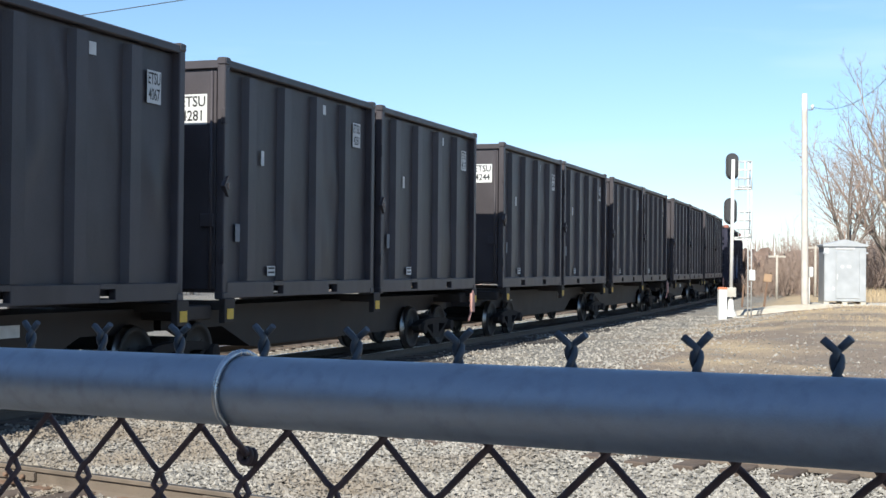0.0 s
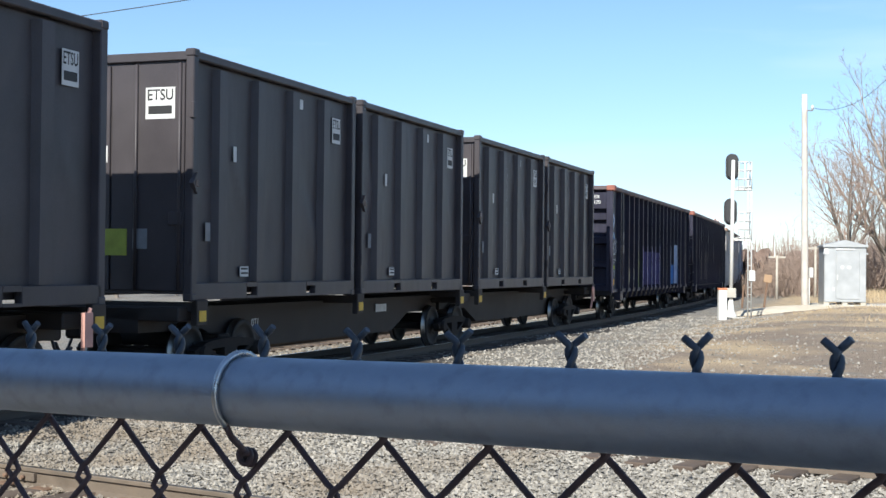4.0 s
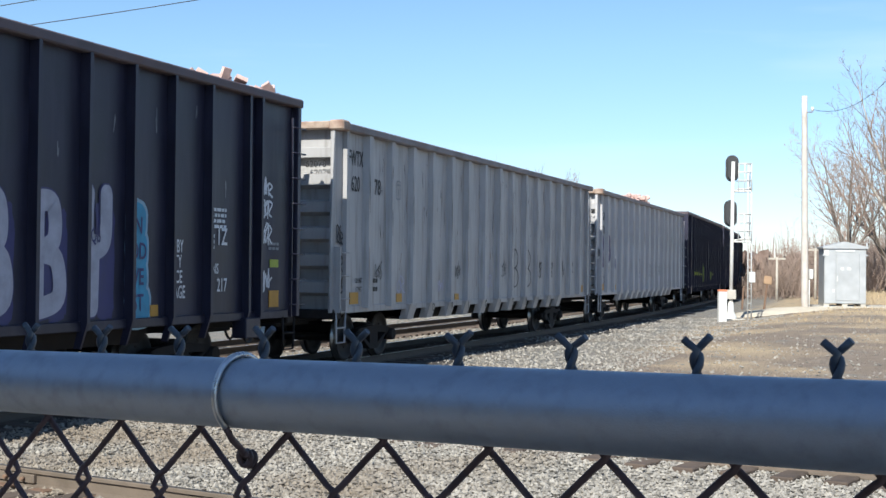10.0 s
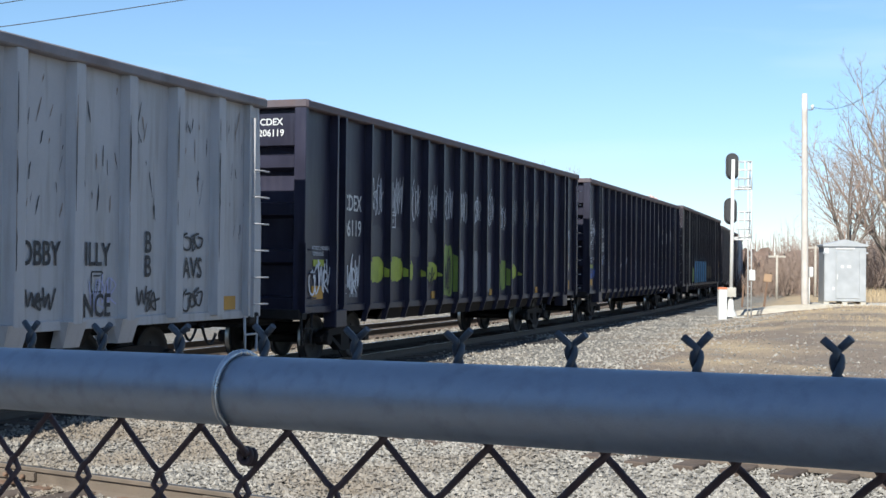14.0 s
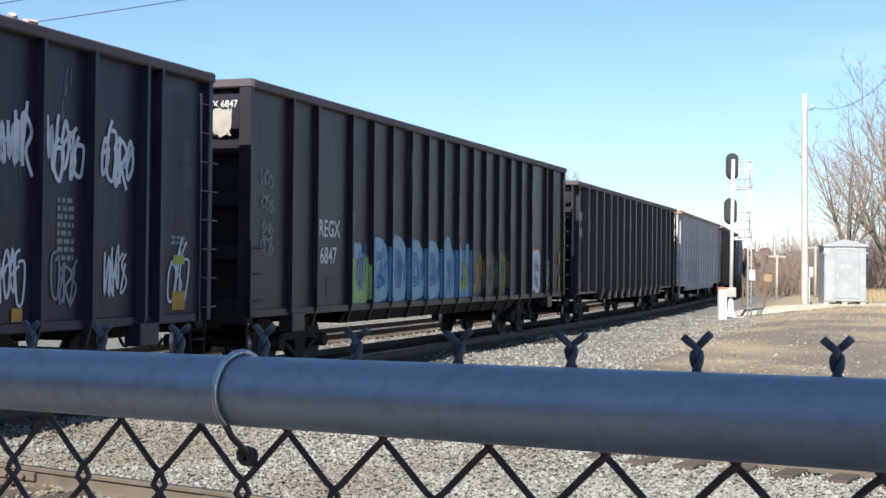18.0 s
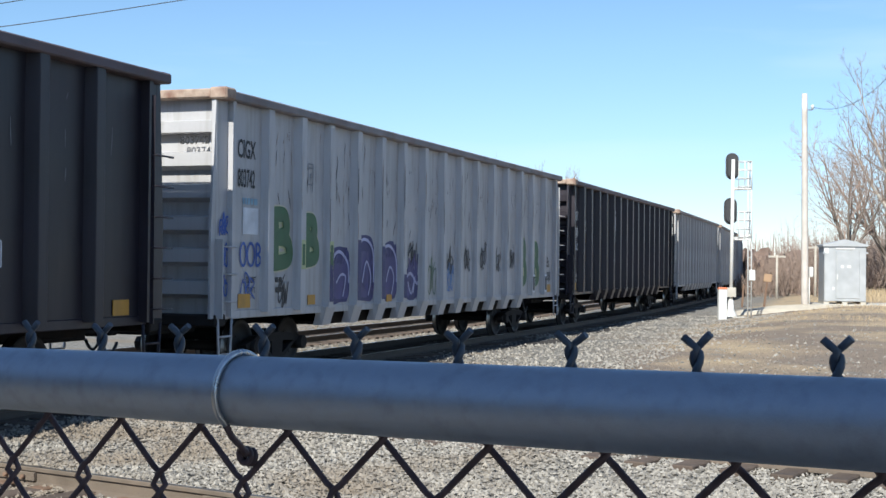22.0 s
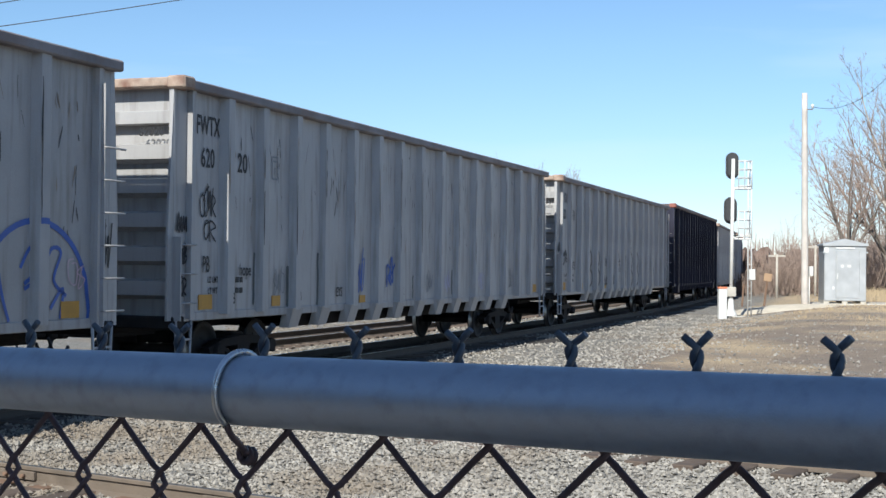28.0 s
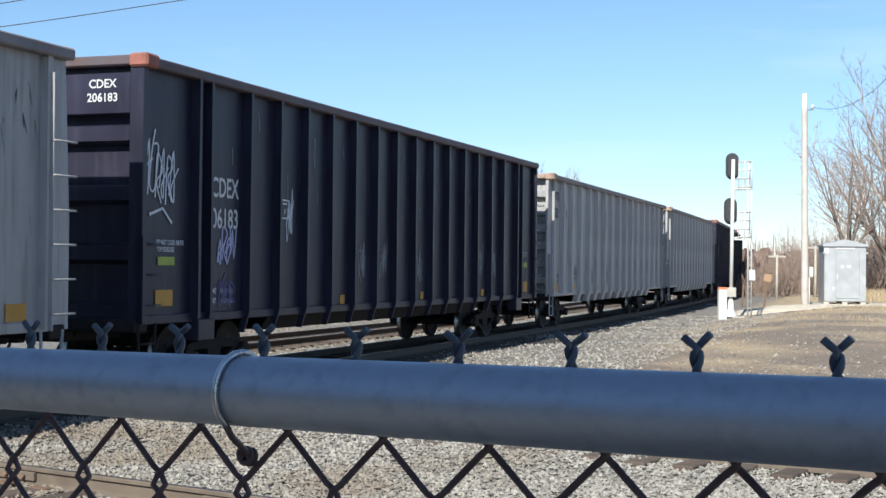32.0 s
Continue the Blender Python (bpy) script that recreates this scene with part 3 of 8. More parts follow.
        part("end_chord", shared(key + "endchord", lambda: boxed(-0.02, 0.2, -1.6, 1.6, top - 0.13, top + 0.012, bevel=0.02)), chord if thin or not rust_corner else M_CORNER_GREY, g, at=turn)
        if rust_corner:
            part("chord_corner", shared(key + "corner", lambda: boxed(-0.05, 0.28, -1.66, -1.36, top - 0.16, top + 0.03, bevel=0.03)), M_CORNER if thin else M_CORNER_GREY, g, "rusty corner cap", at=turn)
        part("end_sill", shared(key + "endsill", sill), M_TRUCK, g, at=turn)
        coupler(g, -h - 0.0 if sgn > 0 else h, -sgn)
        truck(g, -sgn * (h - 2.95))
        # ladder and steps on both sides of this end
        def low_rung():
            bm = bmesh.new()
            tube(bm, [(0, -plate, 0), (0, -1.57, 0), (0.4, -1.57, 0), (0.4, -plate, 0)], 0.013, 6)
            return bm
        def rungs():
            bm = bmesh.new()
            tube(bm, [(0, -1.62, 0), (0, -1.69, 0), (0.42, -1.69, 0), (0.42, -1.62, 0)], 0.014, 6)
            return bm
        lad = part("ladder", shared(key + "stile", lambda: boxed(0.0, 0.03, -1.6, -plate, 1.0, 2.2)), paint, g, at=turn @ (Matrix.Translation((0, 0, 0))))
        for i in range(3):
            part("rung", shared(key + "rung", low_rung), paint, lad, at=(0.1, 0, 1.25 + i * 0.42))
        lad2 = part("ladder", shared(key + "stile2", lambda: boxed(-0.485, -0.46, -1.66, -1.6, 1.0, top - 0.35)), paint, g, at=turn @ Matrix.Rotation(math.pi, 4, "Z"))
        for i in range(8 if thin else 6):
            part("rung", shared(key + "rung2", lambda: mirrored_x(rungs())), paint, lad2, at=(-0.06, 0, 1.2 + i * 0.42))
        def step():
            bm = bmesh.new()
            tube(bm, [(0.05, -1.5, 1.0), (0.08, -1.5, 0.45), (0.45, -1.5, 0.45), (0.48, -1.5, 1.0)], 0.022, 6)
            tube(bm, [(0.06, -1.5, 0.72), (0.46, -1.5, 0.72)], 0.018, 6)
            return bm
        part("step", shared(key + "step", step), paint if style == "hat" else M_TRUCK, g, at=turn)
        part("step", shared(key + "step2", lambda: mirrored(step())), paint if style == "hat" else M_TRUCK, g, at=turn)
    if thin:
        for x in (-8.15, 8.15):
            for sgn in (1, -1):
                part("jacking_pad", shared(key + "pad", lambda: boxed(-0.24, 0.24, -1.6, -1.34, 0.7, 1.02, bevel=0.015)), paint, g, at=Matrix.Translation((x, 0, 0)) @ (Matrix() if sgn > 0 else Matrix.Rotation(math.pi, 4, "Z")))
    part("floor", shared(key + "floor", lambda: boxed(-h + 4.4, h - 4.4, -plate + 0.3, plate - 0.3, tub - 0.02, tub + 0.04)), M_TRUCK, g)
    part("raised_floor", shared(key + "floor2", lambda: boxed(-h + 0.25, h - 0.25, -plate + 0.03, plate - 0.03, foot, foot + 0.06)), M_TRUCK, g)
    part("centre_sill", shared(key + "centre", lambda: boxed(-h + 0.3, h - 0.3, -0.33, 0.33, 0.78, 1.05, bevel=0.02)), M_TRUCK, g)
    return g


def mirrored(bm):
    bmesh.ops.scale(bm, vec=(1, -1, 1), verts=bm.verts)
    bmesh.ops.reverse_faces(bm, faces=bm.faces)
    return bm


def mirrored_x(bm):
    bmesh.ops.scale(bm, vec=(-1, 1, 1), verts=bm.verts)
    bmesh.ops.reverse_faces(bm, faces=bm.faces)
    return bm


PLATES = {("thin", False): 1.455, ("wide_bay", True): 1.5, ("hat", False): 1.455, ("hat", True): 1.42}      # the sheets' depth
CARS = []       # (thing, metres along the line of its middle at the start, pivot spacing)


def put_gondola(start, end, style, paint, label, chord, **kw):
    length = round(end - start, 1)
    g = gondola(style, length, paint, label, chord, **kw)
    CARS.append((g, (start + end) / 2, length - 5.9))
    return g


M_CORNER_GREY = mat("rust_stained_pale_corner", (0.36, 0.27, 0.21), 0.75, var=0.5, scale=5.0, dirt=(0.16, 0.065, 0.04), dirt_amount=0.95)
BLACK_A = "black gondola car with thin side ribs and painted graffiti"
GREY_A = "weathered pale grey gondola car with wide ribs and tags"
BROWN_A = "dark brown gondola car with wide side ribs, few tags"
G = [put_gondola(88.6, 108.3, "thin", M_BLACK, BLACK_A, M_CHORD), put_gondola(109.5, 129.2, "thin", M_BLACK, BLACK_A, M_CHORD),
     put_gondola(130.5, 150.4, "hat", M_GREY, GREY_A, M_CHORD_GREY), put_gondola(151.4, 171.1, "hat", M_PALE, GREY_A, M_CHORD_GREY),
     put_gondola(172.3, 191.7, "thin", M_BLACK, BLACK_A, M_CHORD, rust_corner=False), put_gondola(193.0, 212.7, "thin", M_BLACK, BLACK_A, M_CHORD, rust_corner=False),
     put_gondola(213.6, 233.4, "wide_bay", M_BROWN, "faded dark brown gondola car with blue graffiti letters", M_CHORD, rust_corner=False),
     put_gondola(234.55, 254.8, "hat", M_BROWN, BROWN_A, M_CHORD, rust_corner=False), put_gondola(256.0, 276.2, "hat", M_PALE, GREY_A, M_CHORD_GREY),
     put_gondola(277.3, 297.4, "hat", M_BROWN, BROWN_A, M_CHORD), put_gondola(298.5, 318.6, "hat", M_GREY, GREY_A, M_CHORD_GREY),
     put_gondola(319.8, 339.7, "hat", M_GREY, GREY_A, M_CHORD_GREY), put_gondola(340.8, 360.9, "hat", M_GREY, GREY_A, M_CHORD_GREY),
     put_gondola(362.2, 382.0, "thin", M_BLACK, BLACK_A, M_CHORD), put_gondola(383.2, 403.2, "hat", M_GREY, GREY_A, M_CHORD_GREY),
     put_gondola(404.3, 423.7, "hat", M_GREY, GREY_A, M_CHORD_GREY), put_gondola(424.9, 444.7, "thin", M_BLACK, BLACK_A, M_CHORD),
     put_gondola(446.0, 465.8, "thin", M_BLACK, BLACK_A, M_CHORD), put_gondola(467.0, 486.9, "hat", M_GREY, GREY_A, M_CHORD_GREY)]

BOX_L, BOX_W, BOX_Z0, BOX_Z1 = 6.02, 1.42, 1.28, 5.0


def container(seed):
    """A tall black steel container: frame, corner castings, side panels with wide upright ribs."""
    c = tagged(empty("waste_container"), "tall black steel container with small white code plates", "container", "containers on the train")
    h = BOX_L / 2
    def shell():
        bm = bmesh.new()
        box(bm, -h + 0.06, h - 0.06, -BOX_W + 0.175, BOX_W - 0.14, BOX_Z0 + 0.1, BOX_Z1 - 0.12)
        return bm
    part("panel_shell", shared("box_shell", shell), M_BOX, c)
    def sheet():
        """The near side, knocked about by loading."""
        bm = bmesh.new()
        rng = random.Random(seed + 40)
        hits = [(rng.uniform(-h, h), rng.uniform(1.8, 4.6), rng.uniform(0.12, 0.3), rng.uniform(0.3, 0.8), rng.choice((-1, 1)) * rng.uniform(0.015, 0.035), rng.uniform(-0.6, 0.6)) for _ in range(7)]
        rows = []
        for i in range(61):
            x = -h + 0.1 + (2 * h - 0.2) * i / 60
            row = []
            for j in range(25):
                z = BOX_Z0 + 0.2 + (BOX_Z1 - BOX_Z0 - 0.36) * j / 24
                d = 0.006 * noise.noise(Vector((x * 0.9, z * 0.7, seed * 3.1)))
                for hx, hz, a, b, deep, lean in hits:
                    u = x - hx - lean * (z - hz)
                    d += deep * math.exp(-(u / a) ** 2 - ((z - hz) / b) ** 2)
                row.append(bm.verts.new((x, -BOX_W + 0.128 + d, z)))
            rows.append(row)
        for a, b in zip(rows, rows[1:]):
            for j in range(24):
                bm.faces.new((a[j], b[j], b[j + 1], a[j + 1])).smooth = True
        return bm
    part("side_sheet", shared("box_sheet%d" % seed, sheet), M_BOX, c)
    def rib():
        bm = bmesh.new()
        prism(bm, [(-0.19, -BOX_W + 0.14), (-0.13, -BOX_W + 0.015), (0.13, -BOX_W + 0.015), (0.19, -BOX_W + 0.14)], "z", BOX_Z0 + 0.28, BOX_Z1 - 0.2)
        return bm
    for sgn in (1, -1):
        turn = Matrix() if sgn > 0 else Matrix.Rotation(math.pi, 4, "Z")
        for i in range(4):
            part("rib", shared("box_rib", rib), M_BOX, c, at=turn @ Matrix.Translation((-h + 0.95 + 1.27 * i, 0, 0)))
        part("bottom_rail", shared("box_rail", boxed_rail), M_BOX, c, at=turn)
        part("top_rail", shared("box_top", lambda: boxed(-h + 0.08, h - 0.08, -BOX_W, -BOX_W + 0.12, BOX_Z1 - 0.14, BOX_Z1 - 0.02, bevel=0.015)), M_BOX, c, at=turn)
        for x in (-h, h - 0.16):
            part("corner_post", shared("box_post", lambda: boxed(0, 0.16, -BOX_W, -BOX_W + 0.14, BOX_Z0 + 0.1, BOX_Z1 - 0.1, bevel=0.015)), M_BOX, c, at=turn @ Matrix.Translation((x, 0, 0)))
            for z in (BOX_Z0, BOX_Z1 - 0.11):
                part("corner_casting", shared("box_cast", lambda: boxed(-0.01, 0.17, -BOX_W - 0.012, -BOX_W + 0.15, 0, 0.12, bevel=0.02)), M_BOX, c, at=turn @ Matrix.Translation((x, 0, z)))
    for x, sgn in ((-h, 1), (h, -1)):
        turn = Matrix.Translation((x, 0, 0)) @ (Matrix() if sgn > 0 else Matrix.Rotation(math.pi, 4, "Z"))
        def door():
            bm = bmesh.new()
            box(bm, 0.02, 0.08, -BOX_W + 0.16, -0.02, BOX_Z0 + 0.15, BOX_Z1 - 0.2, bevel=0.01)
            for y in (-1.19, -0.45):
                tube(bm, [(0.0, y, BOX_Z0 + 0.15), (0.0, y, BOX_Z1 - 0.2)], 0.025, 6)
            box(bm, -0.02, 0.05, -BOX_W + 0.18, -BOX_W + 0.4, 2.4, 2.6, bevel=0.01)
            return bm
        part("door", shared("box_door", door), M_BOX, c, at=turn)
        part("door", shared("box_door2", lambda: mirrored(door())), M_BOX, c, at=turn)
        part("end_rail", shared("box_endrail", lambda: boxed(0.0, 0.12, -BOX_W + 0.1, BOX_W - 0.1, BOX_Z1 - 0.16, BOX_Z1 - 0.03, bevel=0.01)), M_BOX, c, at=turn)
    def latch():
        bm = bmesh.new()
        prism(bm, [(-0.06, 0.0), (0.06, 0.16), (0.18, 0.0), (0.06, -0.16)], "y", -BOX_W - 0.05, -BOX_W + 0.03)
        box(bm, 0.02, 0.1, -BOX_W - 0.07, -BOX_W, -0.05, 0.05, bevel=0.01)
        return bm
    part("latch", shared("box_latch", latch), M_BOX, c, at=(-h, 0, 3.02))
    part("hinge", shared("box_hinge", lambda: boxed(-0.03, 0.05, -BOX_W - 0.02, -BOX_W + 0.05, -0.12, 0.12, bevel=0.01)), M_BOX, c, at=(-h, 0, 4.1))
    part("hinge", SHARED["box_hinge"], M_BOX, c, at=(-h, 0, 1.95))
    part("cover", shared("box_cover", lambda: boxed(-h + 0.1, h - 0.1, -BOX_W + 0.05, BOX_W - 0.05, BOX_Z1 - 0.12, BOX_Z1 - 0.04)), M_BOX, c)
    return c


def boxed_rail():
    """The bottom rail with two forklift pockets."""
    bm = bmesh.new()
    h = BOX_L / 2
    a, b = 0.92, 1.28
    for x0, x1 in ((-h + 0.08, -b), (-a, a), (b, h - 0.08)):
        box(bm, x0, x1, -BOX_W, -BOX_W + 0.12, BOX_Z0 + 0.02, BOX_Z0 + 0.27, bevel=0.01)
    for x0, x1 in ((-b, -a), (a, b)):
        box(bm, x0, x1, -BOX_W, -BOX_W + 0.12, BOX_Z0 + 0.2, BOX_Z0 + 0.27)
        box(bm, x0, x1, -BOX_W, -BOX_W + 0.12, BOX_Z0 + 0.02, BOX_Z0 + 0.06)
    return bm


OFFSETS = (0.0, 6.25, 13.35, 19.63)
BOXES = []


def spine_car(start):
    """An articulated two-unit spine car that carries four containers."""
    end = start + OFFSETS[-1] + BOX_L
    mid, h = (start + end) / 2, (end - start) / 2
    c = tagged(empty("spine_car"), "low dark brown flat car under black containers", "flat car", "spine cars of the train")
    joint = 13.4 - 0.56 - h
    def beam(x0, x1):
        bm = bmesh.new()
        prism(bm, [(x0, 1.1), (x1, 1.1), (x1, 0.8), (x1 - 1.9, 0.8), (x1 - 2.9, 0.42), (x0 + 2.9, 0.42), (x0 + 1.9, 0.8), (x0, 0.8)], "y", -0.62, 0.62)
        box(bm, x0, x1, -0.75, 0.75, 1.1, 1.16)
        return bm
    for x0, x1 in ((-h - 0.3, joint - 0.1), (joint + 0.1, h + 0.3)):
        part("spine", shared("spine%.1f" % x0, lambda: beam(x0, x1)), M_DECK, c)
    def arm():
        bm = bmesh.new()
        box(bm, -0.16, 0.16, -1.45, 1.45, 1.12, 1.26, bevel=0.01)
        box(bm, -0.16, 0.16, -1.47, -1.36, 0.92, 1.3, bevel=0.01)
        box(bm, -0.16, 0.16, 1.36, 1.47, 0.92, 1.3, bevel=0.01)
        return bm
    def plate():
        return boxed(-0.1, 0.1, -1.478, -1.472, 0.98, 1.14)
    for k, x in enumerate((0.1, OFFSETS[1] - 0.12, 12.15, 13.55, OFFSETS[3] - 0.12, 25.6)):
        a = part("support_arm", shared("arm", arm), M_DECK, c, at=(x - h, 0, 0))
        part("reflector", shared("armplate", plate), M_YELLOW, a, "faded yellow reflector")
    def platform():
        bm = bmesh.new()
        box(bm, -0.3, 0.6, -1.3, 1.3, 0.98, 1.2, bevel=0.02)
        return bm
    for x in (-h, joint - 0.15, h - 0.3):
        part("end_platform", shared("platform", platform), M_DECK, c, at=(x, 0, 0))
    for x in (-h + 1.75, joint, h - 1.6):
        truck(c, x)
    coupler(c, -h - 0.3, -1)
    coupler(c, h + 0.3, 1)
    def lever():
        bm = bmesh.new()
        tube(bm, [(0, -1.5, 1.25), (-0.1, -1.5, 1.05), (-0.16, -1.5, 0.7), (-0.3, -1.5, 0.55)], 0.03, 6)
        box(bm, -0.2, -0.02, -1.56, -1.5, 0.76, 1.2)
        return bm
    part("uncoupling_lever", shared("lever", lever), M_LEVER, c, "faded pink lever", at=(h - 0.3, 0, 0))
    def sign():
        return boxed(-0.3, 0.3, -0.645, -0.63, 0.86, 1.02)
    part("plate", shared("spinesign", sign), M_WHITE, c, "pale plate", at=(-h + 9.2, 0, 0))
    bm = bmesh.new()
    lettering(bm, "071", -9.4, -0.627, 0.82, 0.2)
    part("lettering", bm, M_WHITE, c)
    CARS.append((c, mid, 2 * h - 3.3))
    for k, off in enumerate(OFFSETS):
        b = container((k + len(BOXES)) % 7)
        CARS.append((b, start + off + BOX_L / 2, 4.0))
        BOXES.append(b)
    return c


M_DECK = mat("brown_black_deck", (0.022, 0.016, 0.014), 0.7, var=0.35, scale=2.0, dirt=(0.05, 0.032, 0.024), dirt_amount=0.4)
M_LEVER = mat("faded_pink_paint", (0.55, 0.3, 0.25), 0.7, var=0.2)
for start in (-22.1, 5.5, 33.25, 61.0):
    spine_car(start)


# ---- the fence before the camera ----
FENCE_Q, PITCH, BACK = 0.622, 0.0715, 0.0245


def rail_z(u):
    return 1.756 + 0.0175 * (u + 0.4)


def on_fence(u, dz, out=0.0):
    """A place u metres along the fence, dz above its rail's middle, out metres beyond it."""
    p = ACROSS * (FENCE_Q + out) + CROSS * u
    return (p.x, p.y, rail_z(u) + dz)


M_BARB = mat("dull_zinc_wire", (0.075, 0.083, 0.096), 0.45, 0.3, var=0.3, scale=60.0)


def fence():
    f = tagged(empty("chain_link_fence"), "galvanised wire mesh fence with a round top rail", "fence")
    part("top_rail", tubed([on_fence(-4 + 0.25 * i, 0) for i in range(33)], 0.0211, 40), M_GALV, f, "dull blue-grey steel tube")
    for u in (-2.2, 1.5):       # posts hold it up beyond the view
        part("post", tubed([on_fence(u, -2.1, 0.0), on_fence(u, -0.02, 0.0)], 0.03, 16), M_GALV, f)
    w, drop, rows = 0.00205, 0.046, 9
    for k in range(-12, 34):
        # each wire zigzags down the mesh and hooks round its neighbours
        pts = []
        for r in range(rows):
            right = (r + k) % 2 == 1
            side = 1 if right else -1
            u = -0.7795 + PITCH / 2 * (k + (1 if right else 0))
            z = 0.0255 - drop * r
            hook = ((-0.0058, 0.0115, 0.0006), (-0.0006, 0.0075, 0.0016), (0.0034, 0.0, 0.0022), (-0.0006, -0.0075, -0.0016), (-0.0058, -0.0115, -0.0006))
            for du, dz, dout in hook[4 if r == 0 else 0:]:
                pts.append(on_fence(u + du * side, z + dz, BACK + dout * side))
            if r == 0:      # the wire bows as it leaves the rail
                for part_way, bow in ((0.12, 0.0032), (0.3, 0.0058), (0.5, 0.0064), (0.7, 0.0052), (0.88, 0.0028)):
                    pts.append(on_fence(u - side * (0.0058 + (PITCH / 2 - 0.0116) * part_way + bow), z - 0.0115 - (drop - 0.023) * part_way + bow, BACK))
        part("mesh_wire", tubed(pts, w, 8), M_WIRE, f)
    rng = random.Random(4)
    for k in range(-6, 18):
        u = -0.7626 + 0.0712 * k
        bm = bmesh.new()
        turns, low, tall = 4.6, -0.02, 0.0515
        ph = rng.uniform(-0.5, 0.5)
        spread = rng.uniform(0.85, 1.1)
        for start in (0, math.pi):
            pts = []
            for i in range(21):
                a = ph + start + turns * math.pi * i / 20
                pts.append(on_fence(u + 0.0018 * math.cos(a), low + tall * i / 20, BACK + 0.0018 * math.sin(a)))
            way = 1 if start == 0 else -1
            e = Vector(pts[-1])
            side = CROSS * (0.0072 * way * spread) + Vector((0, 0, 0.0058 + rng.uniform(-0.0012, 0.0012)))
            pts.append(tuple(e + side * 0.5))
            pts.append(tuple(e + side * 1.05))
            tube(bm, pts, w * 1.03, 8)
        part("twisted_barb", bm, M_BARB, f)
    return f


fence_thing = fence()


def tie_wire():
    """A bright steel tie that loops over the rail and hooks into the mesh below."""
    pts = []
    ut = -0.546
    for i in range(24):
        a = radians(35 + 200 * i / 23)       # from behind, over the top, down the front
        pts.append(on_fence(ut, 0.0232 * math.sin(a), 0.0232 * math.cos(a)))
    tail = [pts[-1]]
    for du, dz, do in ((-0.003, -0.0275, -0.004), (-0.007, -0.034, 0.008), (-0.0118, -0.041, 0.019)):
        tail.append(on_fence(ut + du, dz, do))
    part("tie_tail", tubed(tail, 0.0021, 10), M_WIRE, fence_thing)
    part("tie_wire", tubed(pts, 0.0020, 10), M_BRIGHT, fence_thing, "bright bent steel tie wire")
    e = Vector(tail[-1])
    bm = bmesh.new()
    knot = []
    for i in range(26):
        a = 2 * math.pi * 2.4 * i / 25
        knot.append(tuple(e + CROSS * (0.0038 * math.cos(a)) + Vector((0, 0, 0.0045 * math.sin(a) - 0.0001 * i)) + ACROSS * (-0.004 + 0.0004 * i)))
    tube(bm, knot, 0.0020, 8)
    part("tie_knot", bm, M_WIRE, fence_thing)


M_BRIGHT = mat("bright_tie_wire", (0.55, 0.55, 0.55), 0.3, 0.9, var=0.2, scale=80.0)
tie_wire()

# an added panel behind the camera, out of view, to shade the fence
def shade_panel():
    bm = bmesh.new()
    box(bm, -1.3, 1.3, -0.15, 0.15, -0.4, 4.7)
    m = Matrix.Translation((-1.12, -2.2, 0)) @ Matrix.Rotation(-math.radians(20.7), 4, "Z")
    return tagged(part("wall_behind", bm, M_SHADE_PANEL, at=m), "plain wall", "wall", kind="structure")


shade_panel()


# ---- beside the track ----
def ground_z(x, y):
    right = x * 0.9422 - y * 0.3349 + 7.0
    return -0.2 + (0.45 * min(1, right / 3.5) * min(1, (y - 30) / 25.0) if right > 0 and y > 30 else 0)


def stadium(r, hgt, n=10):
    pts = [(r * math.cos(math.pi * i / n), hgt / 2 - r + r * math.sin(math.pi * i / n)) for i in range(n + 1)]
    return pts + [(-u, -v) for u, v in pts]


